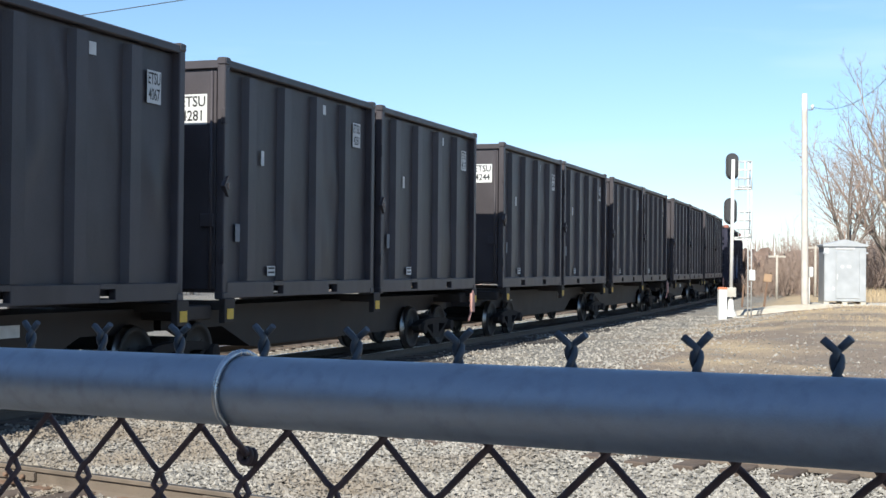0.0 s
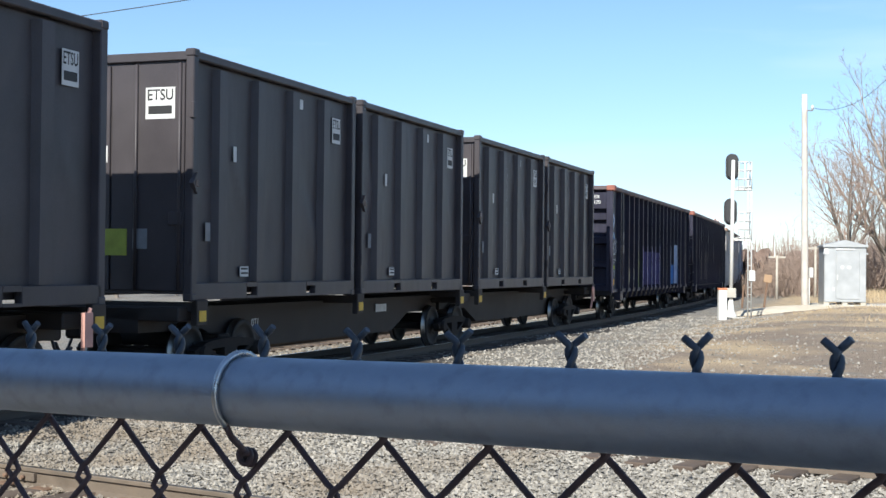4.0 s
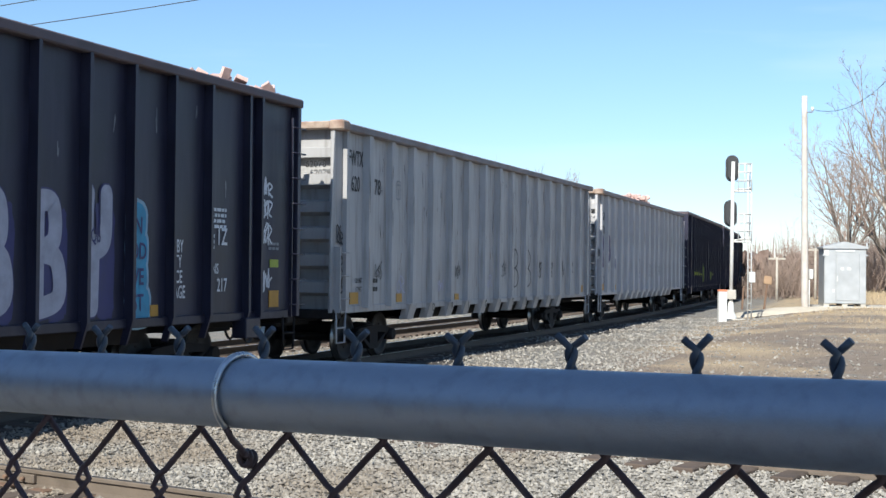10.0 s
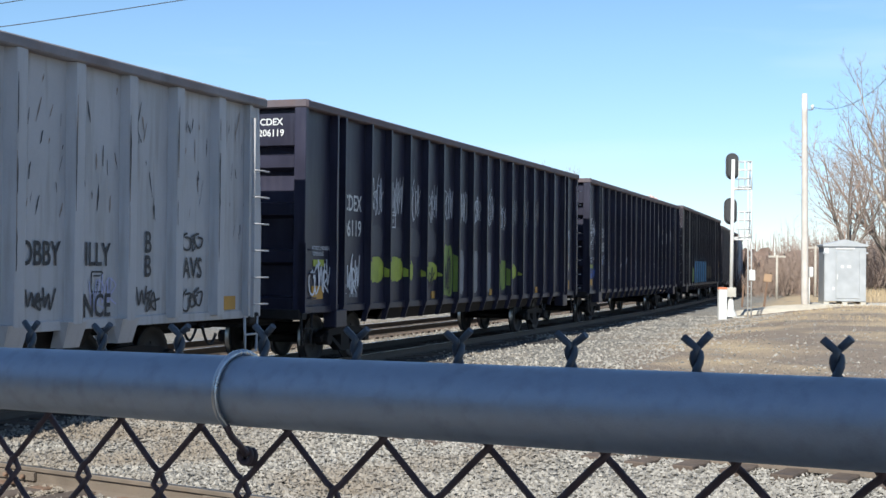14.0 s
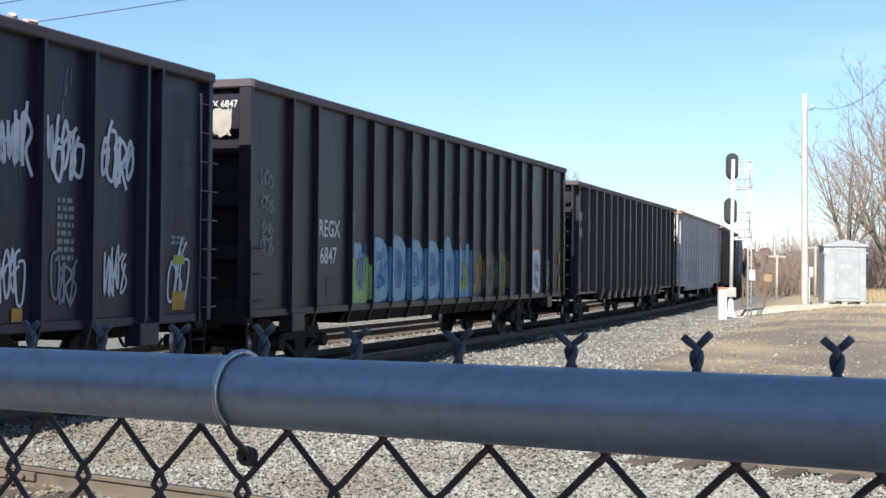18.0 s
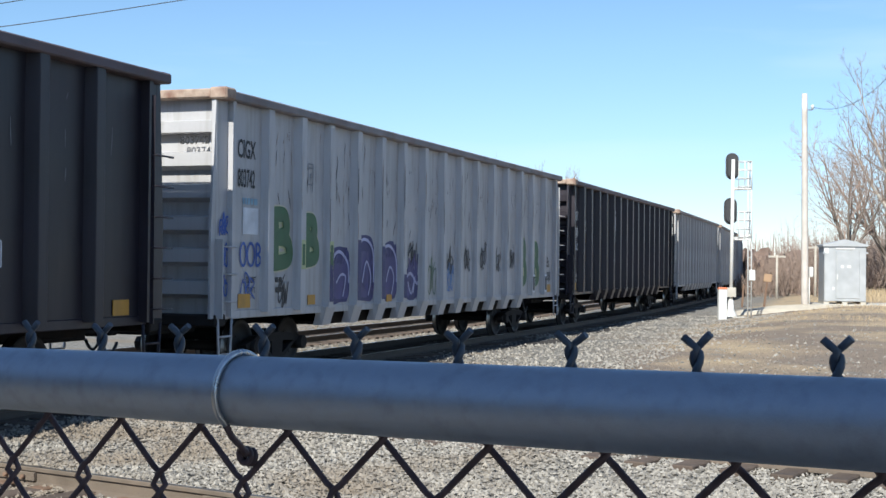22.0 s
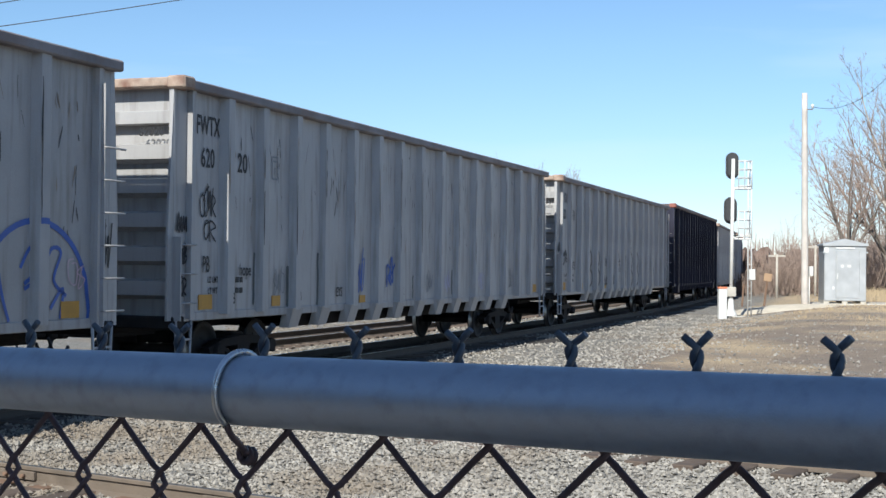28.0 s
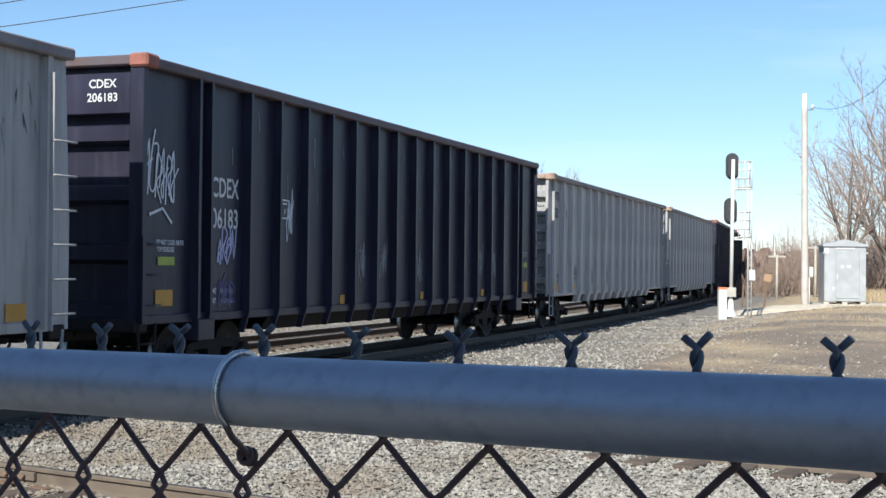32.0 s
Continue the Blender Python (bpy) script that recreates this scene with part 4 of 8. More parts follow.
def signal():
    s = tagged(empty("railway_signal"), "silver signal mast with two black oval heads and a white ladder", "railway signal")
    x, y = 12.03, 56.6
    s.matrix_world = Matrix.Translation((x, y, ground_z(x, y))) @ Matrix.Rotation(-radians(6), 4, "Z")
    part("footing", boxed(-0.6, 0.6, -0.5, 0.5, -0.3, 0.04, bevel=0.03), M_CONCRETE, s)
    bm = bmesh.new()
    tube(bm, [(0, 0, 0.0), (0, 0, 0.12), (0, 0, 0.35), (0, 0, 0.75)], [0.26, 0.24, 0.13, 0.1], 14)
    part("base_casting", bm, M_SILVER, s)
    part("mast", tubed([(0, 0, 0.5), (0.06, 0, 6.6)], 0.075, 14), M_SILVER, s)
    part("junction_box", boxed(-0.22, 0.2, -0.16, 0.1, 0.85, 1.25, bevel=0.02), M_CONCRETE, s)
    for z, dx in ((6.33, 0.04), (4.45, -0.02)):
        bm = bmesh.new()
        prism(bm, stadium(0.27, 1.12), "y", -0.02, 0.02)
        bmesh.ops.translate(bm, vec=(dx, 0.25, z), verts=bm.verts)
        head = part("signal_head", bm, M_SIGNAL, s, "black oval background")
        bm = bmesh.new()
        prism(bm, stadium(0.2, 0.95), "y", -0.16, 0.0)
        bmesh.ops.translate(bm, vec=(dx, 0.22, z), verts=bm.verts)
        part("lamp_housing", bm, M_SIGNAL, head)
        for k in (-0.3, 0.0, 0.3):
            bm = bmesh.new()
            tube(bm, [(dx, 0.27, z + k), (dx, 0.55, z + k - 0.03)], 0.11, 12, cap=False)
            part("hood", bm, M_SIGNAL, head)
        part("bracket", tubed([(0.04, 0, z - 0.45), (dx, 0.2, z - 0.45)], 0.04, 8), M_SILVER, s)
    # the ladder, seen nearly edge on, with its cages and platforms
    for dx in (0.66, 0.8):
        part("ladder_rail", tubed([(dx, -0.3, 0.0), (dx - 0.02, -0.3, 6.5)], 0.03, 6), M_WHITE, s)
    lad = part("ladder_brace", tubed([(0.05, 0, 3.3), (0.75, -0.3, 3.45)], 0.03, 6), M_SILVER, s)
    for i in range(20):
        part("rung", tubed([(0.66, -0.3, 0.4 + 0.3 * i), (0.8, -0.3, 0.4 + 0.3 * i)], 0.012, 6), M_SILVER, lad)
    for z0 in (5.45, 3.35):
        bm = bmesh.new()
        for z in (z0, z0 + 0.35, z0 + 0.7, z0 + 1.05):
            tube(bm, [(0.22, -0.35, z), (0.78, -0.35, z), (0.78, 0.3, z), (0.22, 0.3, z)], 0.02, 6)
        for xx, yy in ((0.25, -0.35), (0.5, -0.35), (0.78, -0.35), (0.78, 0.3)):
            tube(bm, [(xx, yy, z0 - 0.1), (xx, yy, z0 + 1.05)], 0.02, 6)
        cage = part("safety_cage", bm, M_WHITE, s, "white bar guard")
        part("platform", boxed(0.1, 0.8, -0.35, 0.3, z0 - 0.12, z0 - 0.06), M_SILVER, cage)
    part("meter_box", boxed(0.7, 0.95, -0.4, -0.2, 1.55, 2.0, bevel=0.02), M_WHITE, s)
    return s


signal()


def marker_post():
    p = tagged(empty("cable_marker_post"), "short square white post with an orange cap", "marker post")
    x, y = 11.26, 54.6
    p.matrix_world = Matrix.Translation((x, y, ground_z(x, y)))
    part("shaft", boxed(-0.17, 0.17, -0.14, 0.14, -0.2, 1.2, bevel=0.02), M_WHITE, p)
    part("cap", boxed(-0.18, 0.18, -0.15, 0.15, 1.2, 1.28, bevel=0.02), M_ORANGE, p, "orange cap")


M_ORANGE = mat("faded_orange_paint", (0.6, 0.2, 0.1), 0.6, var=0.2)
marker_post()


def case():
    x, y = 18.13, 61.6
    c = tagged(empty("relay_cabinet"), "silver aluminium equipment cabinet with a low gabled roof", "equipment cabinet")
    c.matrix_world = Matrix.Translation((x, y, 0.3)) @ Matrix.Rotation(-radians(8), 4, "Z")
    W, D, H = 0.91, 0.95, 2.6
    part("body", boxed(-W, W, -D, D, 0.12, H, bevel=0.02), M_CASE, c)
    bm = bmesh.new()
    prism(bm, [(-W - 0.07, H - 0.02), (W + 0.07, H - 0.02), (W + 0.07, H + 0.06), (0, H + 0.3), (-W - 0.07, H + 0.06)], "y", -D - 0.08, D + 0.08)
    part("roof", bm, M_CASE, c)
    door = part("door", boxed(-0.4, 0.62, -D - 0.03, -D, 0.25, H - 0.22, bevel=0.012), M_CASE, c)
    part("handle", boxed(-0.36, -0.32, -D - 0.08, -D - 0.03, 1.1, 1.35, bevel=0.01), M_WHITE, door)
    part("notice", boxed(-0.2, -0.07, -D - 0.036, -D - 0.03, 1.62, 1.74), M_WHITE, door)
    part("notice", boxed(0.08, 0.24, -D - 0.036, -D - 0.03, 1.62, 1.74), M_WHITE, door)
    part("vent_strip", boxed(-0.42, 0.42, -D - 0.03, -D, H - 0.16, H - 0.08, bevel=0.01), M_WHITE, c)
    part("notice", boxed(-0.93, -0.72, -D - 0.006, -D, 2.28, 2.52), M_WHITE, c)
    part("notice", boxed(-0.55, -0.43, -D - 0.006, -D, 0.62, 0.76), M_WHITE, c)
    part("seam", boxed(-0.46, -0.43, -D - 0.012, -D, 0.15, H - 0.05), M_CASE, c)
    for dx in (-W - 0.02, W + 0.02):
        part("lifting_eye", tubed([(dx, -D, H - 0.1), (dx, -D, H + 0.25)], 0.03, 8), M_CASE, c)
        part("lug", boxed(dx - 0.05, dx + 0.05, -D - 0.05, -D + 0.05, H - 0.35, H - 0.28), M_CASE, c)
    for dx in (-0.8, 0.0, 0.8):
        part("foot", boxed(dx - 0.12, dx + 0.12, -D + 0.05, D - 0.05, 0.0, 0.13), M_CONCRETE, c)
    pad = boxed(16.9, 21.0, 60.3, 63.6, -0.2, 0.3, bevel=0.05)
    tagged(part("cabinet_pad", pad, M_CONCRETE), "pale concrete pad", "concrete pad", kind="structure")
    apron = bmesh.new()
    rng = random.Random(2)
    rings = []
    for k in range(7):
        f = k / 6
        rings.append([apron.verts.new((17.2 + (4.6 * f) * math.cos(t) * rng.uniform(0.93, 1.07), 60.4 + 2.3 * f * math.sin(t) * rng.uniform(0.93, 1.07), 0.27 - 0.5 * f ** 3 + rng.uniform(-0.015, 0.015)))
                      for t in (2 * math.pi * j / 36 for j in range(36))])
    for a, b in zip(rings[1:], rings[2:]):
        for j in range(36):
            apron.faces.new((a[j], b[j], b[(j + 1) % 36], a[(j + 1) % 36])).smooth = True
    apron.faces.new(rings[1])
    tagged(part("gravel_apron", apron, M_SANDY), "pale sandy gravel apron", "gravel", kind="structure")


M_SANDY = mat("pale_sandy_gravel", (0.52, 0.46, 0.37), 0.95, var=0.2, scale=2.0, grain=30.0, bump=0.5)
case()


def utility_pole():
    p = tagged(empty("utility_pole"), "bare sun-bleached wooden utility pole with one insulator", "utility pole")
    x, y = 16.3, 61.0
    p.matrix_world = Matrix.Translation((x, y, 0.2))
    bm = bmesh.new()
    pts = [(0.0 - 0.008 * k, 0.0, -0.5 + 1.005 * k) for k in range(11)]
    tube(bm, pts, [0.165 - 0.004 * k for k in range(11)], 16)
    part("shaft", bm, M_POLE, p)
    part("insulator", tubed([(0.28, 0, 8.86), (0.28, 0, 9.0), (0.28, 0, 9.06)], [0.05, 0.07, 0.04], 10), M_WHITE, p)
    part("pin", tubed([(0.05, 0, 8.82), (0.28, 0, 8.82), (0.28, 0, 8.92)], 0.02, 6), M_RUSTY, p)
    part("meter_box", boxed(0.17, 0.34, -0.12, 0.12, 1.3, 1.75, bevel=0.02), M_WHITE, p)
    part("conduit", tubed([(0.19, 0, -0.2), (0.19, 0, 1.3)], 0.025, 8), M_SILVER, p)
    bm = bmesh.new()
    # it hangs low by the pole and climbs away to the right
    pts = [(x + 0.28 + 4.2 * u, y - 6.0 * u, 9.15 - 2.29 * u + 7.19 * u * u) for u in (i / 30 for i in range(25))]
    tube(bm, pts, 0.011, 6)
    tagged(part("service_wire", bm, M_CABLE), "thin dark sagging overhead wire", "wire")


utility_pole()


M_STAKE = mat("tan_board", (0.36, 0.24, 0.15), 0.85, var=0.25)


def small_posts():
    for x, y, tall, lean, plate in ((16.1, 68.0, 1.75, 0.12, True), (15.9, 72.0, 1.2, 0.06, False)):
        p = tagged(empty("leaning_marker"), "leaning rusty steel stake with a small tan board" if plate else "short leaning rusty steel stake", "marker stake")
        p.matrix_world = Matrix.Translation((x, y, ground_z(x, y))) @ Matrix.Rotation(lean, 4, "Y")
        part("stake", boxed(-0.05, 0.05, -0.03, 0.03, -0.3, tall, bevel=0.01), M_RUSTY, p)
        if plate:
            part("board", boxed(-0.2, 0.2, -0.06, -0.03, tall - 0.35, tall + 0.05, bevel=0.02), M_STAKE, p)


small_posts()


def line_pole(x, y, tall, arm):
    p = tagged(empty("line_pole"), "short pale wooden pole with a crossarm in the brush", "utility pole", "distant line poles")
    p.matrix_world = Matrix.Translation((x, y, ground_z(x, y)))
    part("shaft", tubed([(0, 0, -0.5), (0, 0, tall)], [0.1, 0.08], 8), M_PALEBARK, p)
    part("crossarm", boxed(-arm, arm, -0.06, 0.06, tall - 0.2, tall - 0.06, bevel=0.01), M_PALEBARK, p)
    for dx in (-arm * 0.85, arm * 0.85):
        part("insulator", tubed([(dx, 0, tall - 0.06), (dx, 0, tall + 0.1)], 0.04, 6), M_CABLE, p)


line_pole(23.4, 95.0, 3.05, 0.6)
line_pole(26.1, 95.0, 3.7, 0.65)


# wires over the train
def overhead_wire(a, b, sag):
    a, b = Vector(a), Vector(b)
    bm = bmesh.new()
    tube(bm, [tuple(a.lerp(b, i / 24) - Vector((0, 0, 4 * sag * (i / 24) * (1 - i / 24)))) for i in range(25)], 0.02, 6)
    tagged(part("overhead_wire", bm, M_CABLE), "thin dark overhead wire", "wire", "overhead wires")


overhead_wire((-26.0, 60.0, 11.35), (2.0, 60.0, 16.05), 0.25)
overhead_wire((-26.0, 58.5, 11.85), (2.0, 58.5, 17.3), 0.25)


# ---- bare woods ----
def grow(tall, seed, spread=0.5, depth=4, fork=5):
    """Branches of a leafless tree as (points, radii, level)."""
    rng = random.Random(seed)
    out = []

    def branch(p, d, length, r, level):
        n = 5 if level == 0 else 3
        pts, rad = [p], [r]
        q, e = p.copy(), d.copy()
        for i in range(n):
            e = (e + Vector((rng.uniform(-1, 1), rng.uniform(-1, 1), rng.uniform(-0.3, 0.9))) * (0.08 if level == 0 else 0.1)).normalized()
            q = q + e * (length / n)
            pts.append(q.copy())
            rad.append(r * (1 - 0.75 * (i + 1) / n))
        out.append((pts, rad, level))
        if level >= depth:
            return
        for k in range(fork + (2 if level == 0 else 0)):
            at = rng.uniform(0.28 if level == 0 else 0.2, 1.0) * n
            i = min(n - 1, int(at))
            base = pts[i].lerp(pts[i + 1], at - i)
            turn = rng.uniform(0, 2 * math.pi)
            side = e.orthogonal().normalized()
            side = Matrix.Rotation(turn, 3, e) @ side
            way = (e * rng.uniform(0.7, 1.3) + side * spread * rng.uniform(0.7, 1.5) + Vector((0, 0, 0.35))).normalized()
            branch(base, way, length * rng.uniform(0.48, 0.7), max(0.004, r * (1 - 0.7 * at / n) * rng.uniform(0.45, 0.65)), level + 1)

    branch(Vector((0, 0, -0.3)), Vector((rng.uniform(-0.08, 0.08), 0, 1)).normalized(), tall * 0.56, tall * 0.015, 0)
    return out


def grow_fan(tall, seed, low=0.3, limbs=8):
    """Branches of a field tree: a short trunk that parts into long upright limbs."""
    rng = random.Random(seed)
    out = []

    def branch(p, d, length, r, level, lift):
        n = (4, 7, 4, 3, 2)[level]
        pts, rad = [p], [r]
        q, e = p.copy(), d.copy()
        for i in range(n):
            e = (e + Vector((rng.uniform(-1, 1), rng.uniform(-1, 1), 0)) * 0.07 + Vector((0, 0, lift))).normalized()
            q = q + e * (length / n)
            pts.append(q.copy())
            rad.append(r * (1 - (0.3 if level == 0 else 0.85) * (i + 1) / n))
        out.append((pts, rad, level))
        if level == 4:
            return
        count = (limbs, 10, 6, 4)[level]
        for k in range(count):
            f = 0.72 + 0.28 * (k + 1) / count if level == 0 else 0.16 + 0.84 * (k + rng.random()) / count
            at = min(f * n, n - 0.01)
            i = int(at)
            base = pts[i].lerp(pts[i + 1], at - i)
            along = (pts[i + 1] - pts[i]).normalized()
            turn = 2.4 * k + rng.uniform(-0.5, 0.5)
            side = Matrix.Rotation(turn, 3, along) @ along.orthogonal().normalized()
            if level == 0:
                way = (along + side * rng.uniform(0.12, 0.75)).normalized()
                branch(base, way, tall * rng.uniform(0.52, 0.72), r * rng.uniform(0.42, 0.62), 1, 0.05)
            else:
                way = (along + side * rng.uniform(0.5, 0.9)).normalized()
                branch(base, way, length * rng.uniform(0.3, 0.5) * (1.15 - 0.5 * f), max(0.006, r * (1 - 0.8 * f) * 0.6), level + 1, 0.05)

    branch(Vector((0, 0, -0.3)), Vector((rng.uniform(-0.05, 0.05), 0, 1)).normalized(), tall * low, tall * 0.016, 0, 0.0)
    return out


def bare_tree(x, y, tall, seed, spread=0.5, bark=None, label="leafless tree with grey-brown bark and fine bare twigs", depth=4, fork=5, fan=0.0):
    t = tagged(empty("bare_tree"), label, "tree", "bare trees")
    t.matrix_world = Matrix.Translation((x, y, ground_z(x, y)))
    wood, twigs = bmesh.new(), bmesh.new()
    for pts, rad, level in grow_fan(tall, seed, fan) if fan else grow(tall, seed, spread, depth, fork):
        if level < 2:
            tube(wood, pts, rad, 6, cap=False)
        else:
            tube(twigs, pts, [max(0.009, r * 1.25) for r in rad], 3, cap=False)
    part("trunk", wood, bark or M_BARK, t)
    part("crown", twigs, M_TWIG, t)
    return t


# beside the cabinet
bare_tree(27.9, 93.0, 11.6, 11, fan=0.3)
bare_tree(31.6, 94.0, 14.6, 23, bark=M_PALEBARK, label="tall leafless tree with pale bark at the field's edge", fan=0.42)
bare_tree(32.6, 99.0, 13.0, 31, fan=0.25)
# behind the train
for i, (px, far, tall) in enumerate(((-0.185, 88.0, 13.6), (-0.158, 92.0, 13.2), (-0.1, 104.0, 14.2), (-0.083, 108.0, 14.0), (0.048, 132.0, 13.0), (0.062, 136.0, 13.7),
                                     (0.078, 140.0, 13.2), (-0.24, 80.0, 12.0), (-0.02, 118.0, 11.5), (0.12, 150.0, 12.0))):
    bare_tree(px * far, far, tall * 0.87, 40 + i, 0.5, depth=4, fork=5)


def thicket(name, label, spots, tall, seed):
    """Dense leafless brush, stems and twigs."""
    rng = random.Random(seed)
    bm = bmesh.new()
    for x, y in spots(rng):
        h = tall * rng.uniform(0.45, 1.0) * (1.0 + 0.7 * noise.noise(Vector((x * 0.11, y * 0.11, seed)))) * (1.0 if x < 0 else min(1.0, max(0.45, (x / y - 0.19) / 0.07)))
        base = Vector((x, y, ground_z(x, y) - 0.1))
        lean = Vector((rng.uniform(-0.4, 0.4), rng.uniform(-0.3, 0.3), 1)).normalized()
        tip = base + lean * h
        tube(bm, [base, base.lerp(tip, 0.5) + Vector((rng.uniform(-0.1, 0.1), 0, 0)), tip], [0.028, 0.018, 0.007], 3, cap=False)
        for k in range(22):
            f = rng.uniform(0.15, 0.95)
            p = base.lerp(tip, f)
            q = p + Vector((rng.uniform(-1, 1), rng.uniform(-1, 1), rng.uniform(0.4, 1.4))) * h * 0.2 * (1.3 - f)
            tube(bm, [p, p.lerp(q, 0.55) + Vector((0, 0, 0.08)), q], [0.014, 0.010, 0.006], 3, cap=False)
    return tagged(part(name, bm, M_TWIG), label, "brush", kind="stuff")


thicket("brush_thicket", "dense reddish-brown leafless brush", lambda r: [(d * r.uniform(0.215, 0.36), d) for d in (r.uniform(98, 128) for _ in range(1300))], 4.6, 3)
thicket("far_brush", "far line of leafless brown brush", lambda r: [(d * r.uniform(0.19, 0.38), d) for d in (r.uniform(130, 175) for _ in range(800))], 7.2, 4)
thicket("brush_behind_train", "leafless brush beyond the rails", lambda r: [(d * r.uniform(-0.42, 0.2), d) for d in (r.uniform(85, 130) for _ in range(500))], 4.0, 6)


def distant_woods():
    """A low band of far woods that closes the view at the horizon."""
    rng = random.Random(9)
    bm = bmesh.new()
    for ring, (dist, tall) in enumerate(((230.0, 8.0), (300.0, 10.0), (420.0, 13.0))):
        a = -75.0
        while a < 75.0:
            h = tall * rng.uniform(0.6, 1.15)
            c = Vector((dist * math.sin(radians(a)), dist * math.cos(radians(a)), -0.5))
            for k in range(5):
                x = rng.uniform(-2.5, 2.5)
                p = c + Vector((x, rng.uniform(-3, 3), 0))
                tube(bm, [p, p + Vector((rng.uniform(-0.6, 0.6), 0, h * rng.uniform(0.6, 1.0)))], [rng.uniform(0.15, 0.4), 0.04], 3, cap=False)
            a += 0.42 * 230 / dist
    tagged(part("far_woods", bm, M_TWIG), "far leafless woods along the horizon", "woods", kind="stuff")


distant_woods()


def brush_mass(name, r0, r1, dist, depth, tall, seed):
    """The tangled inside of a thicket, an uneven mass with a ragged top."""
    rng = random.Random(seed)
    bm = bmesh.new()
    n = 150
    rows = []
    for j in range(6):
        row = []
        for i in range(n + 1):
            r = r0 + (r1 - r0) * i / n
            d = dist + depth * (j / 5) + rng.uniform(-1.2, 1.2)
            top = tall * (0.75 + 0.5 * noise.noise(Vector((i * 0.16, j * 0.5, seed)))) * rng.uniform(0.7, 1.2) * (0.0 if j == 0 else 0.62 + 0.075 * j)
            row.append(bm.verts.new((r * d, d, ground_z(r * d, d) - 0.2 + top)))
        rows.append(row)
    for a, b in zip(rows, rows[1:]):
        for i in range(n):
            bm.faces.new((a[i], a[i + 1], b[i + 1], b[i]))
    tagged(part(name, bm, M_BRUSH), "tangled brown leafless undergrowth", "brush", kind="stuff")


M_BRUSH = mat("tangled_undergrowth", (0.2, 0.138, 0.108), 0.95, var=0.6, scale=0.7, grain=5.0, bump=1.0, dirt=(0.09, 0.065, 0.05), dirt_amount=0.7, spec=0.1, world_space=True)
brush_mass("undergrowth", 0.212, 0.42, 114.0, 24.0, 3.6, 3)
brush_mass("far_undergrowth", -0.45, 0.42, 185.0, 30.0, 6.6, 5)


def dry_grass():
    rng = random.Random(12)
    verts, faces = [], []
    for _ in range(16000):
        d = rng.uniform(44, 112)
        x = d * rng.uniform(0.215, 0.36)
        right = x * 0.9422 - d * 0.3349 + 7.0
        if right < 1.2 or noise.noise(Vector((x * 0.25, d * 0.25, 3))) < (-0.05 if d > 64 else 0.12):
            continue
        z = ground_z(x, d)
        h = rng.uniform(0.1, 0.5 if d > 66 else 0.2)
        a = rng.uniform(0, math.pi)
        w = rng.uniform(0.006, 0.014) * (2.0 if d > 80 else 1.0)
        lx, ly = rng.uniform(-0.5, 0.5) * h, rng.uniform(-0.5, 0.5) * h
        k = len(verts)
        verts += [(x - w * math.cos(a), d - w * math.sin(a), z - 0.03), (x + w * math.cos(a), d + w * math.sin(a), z - 0.03), (x + lx, d + ly, z + h)]
        faces.append((k, k + 1, k + 2))
    me = bpy.data.meshes.new("dry_grass")
    me.from_pydata(verts, [], faces)
    tagged(part("dry_grass", me, M_STRAW), "dry straw-coloured grass", "grass", kind="stuff")


dry_grass()


def crushed_stone(name, spots, small, large, seed):
    """Loose angular stones lying on the ground, as one sheet of many."""
    rng = np.random.default_rng(seed)
    n = len(spots)
    base = np.array([(1, 0, 0), (-1, 0, 0), (0, 1, 0), (0, -1, 0), (0, 0, 1), (0, 0, -1)], float)
    tri = np.array([(0, 2, 4), (2, 1, 4), (1, 3, 4), (3, 0, 4), (2, 0, 5), (1, 2, 5), (3, 1, 5), (0, 3, 5)])
    v = base[None] * rng.uniform(0.6, 1.25, (n, 6, 1)) + rng.uniform(-0.35, 0.35, (n, 6, 3))
    a = rng.uniform(0, 2 * np.pi, n)
    c, s = np.cos(a)[:, None], np.sin(a)[:, None]
    x, y = v[..., 0] * c - v[..., 1] * s, v[..., 0] * s + v[..., 1] * c
    r = rng.uniform(small, large, (n, 1))
    z = v[..., 2] * rng.uniform(0.5, 0.9, (n, 1))
    pts = np.stack((x * r + spots[:, :1], y * r + spots[:, 1:2], z * r + spots[:, 2:3]), -1).reshape(-1, 3)
    fs = (tri[None] + 6 * np.arange(n)[:, None, None]).reshape(-1, 3)
    me = bpy.data.meshes.new(name)
    me.from_pydata(pts.tolist(), [], fs.tolist())
    tagged(part(name, me, M_STONE), "loose crushed grey limestone ballast", "gravel", kind="stuff")


def stone_spots():
    rng = np.random.default_rng(3)
    y = rng.uniform(9.6, 20.0, 60000)
    x = y * rng.uniform(-0.35, 0.35, 60000)
    z = np.array([-0.2 + 0.05 * noise.noise(Vector((a * 0.5, b * 0.5, 0))) for a, b in zip(x, y)])
    near = np.stack((x, y, z + rng.uniform(-0.004, 0.03, len(x))), -1)
    crushed_stone("near_ballast", near, 0.016, 0.036, 1)
    y = rng.uniform(20.0, 58.0, 30000)
    x = y * rng.uniform(-0.16, 0.34, 30000)
    right = x * 0.9422 - y * 0.3349 + 7.0
    ok = (right < 1.5) | (rng.uniform(0, 1, len(x)) < 0.12)
    x, y = x[ok], y[ok]
    z = np.array([ground_z(a, b) + 0.05 * noise.noise(Vector((a * 0.5, b * 0.5, 0))) for a, b in zip(x, y)])
    crushed_stone("ballast", np.stack((x, y, z + 0.01), -1), 0.02, 0.05, 2)


stone_spots()


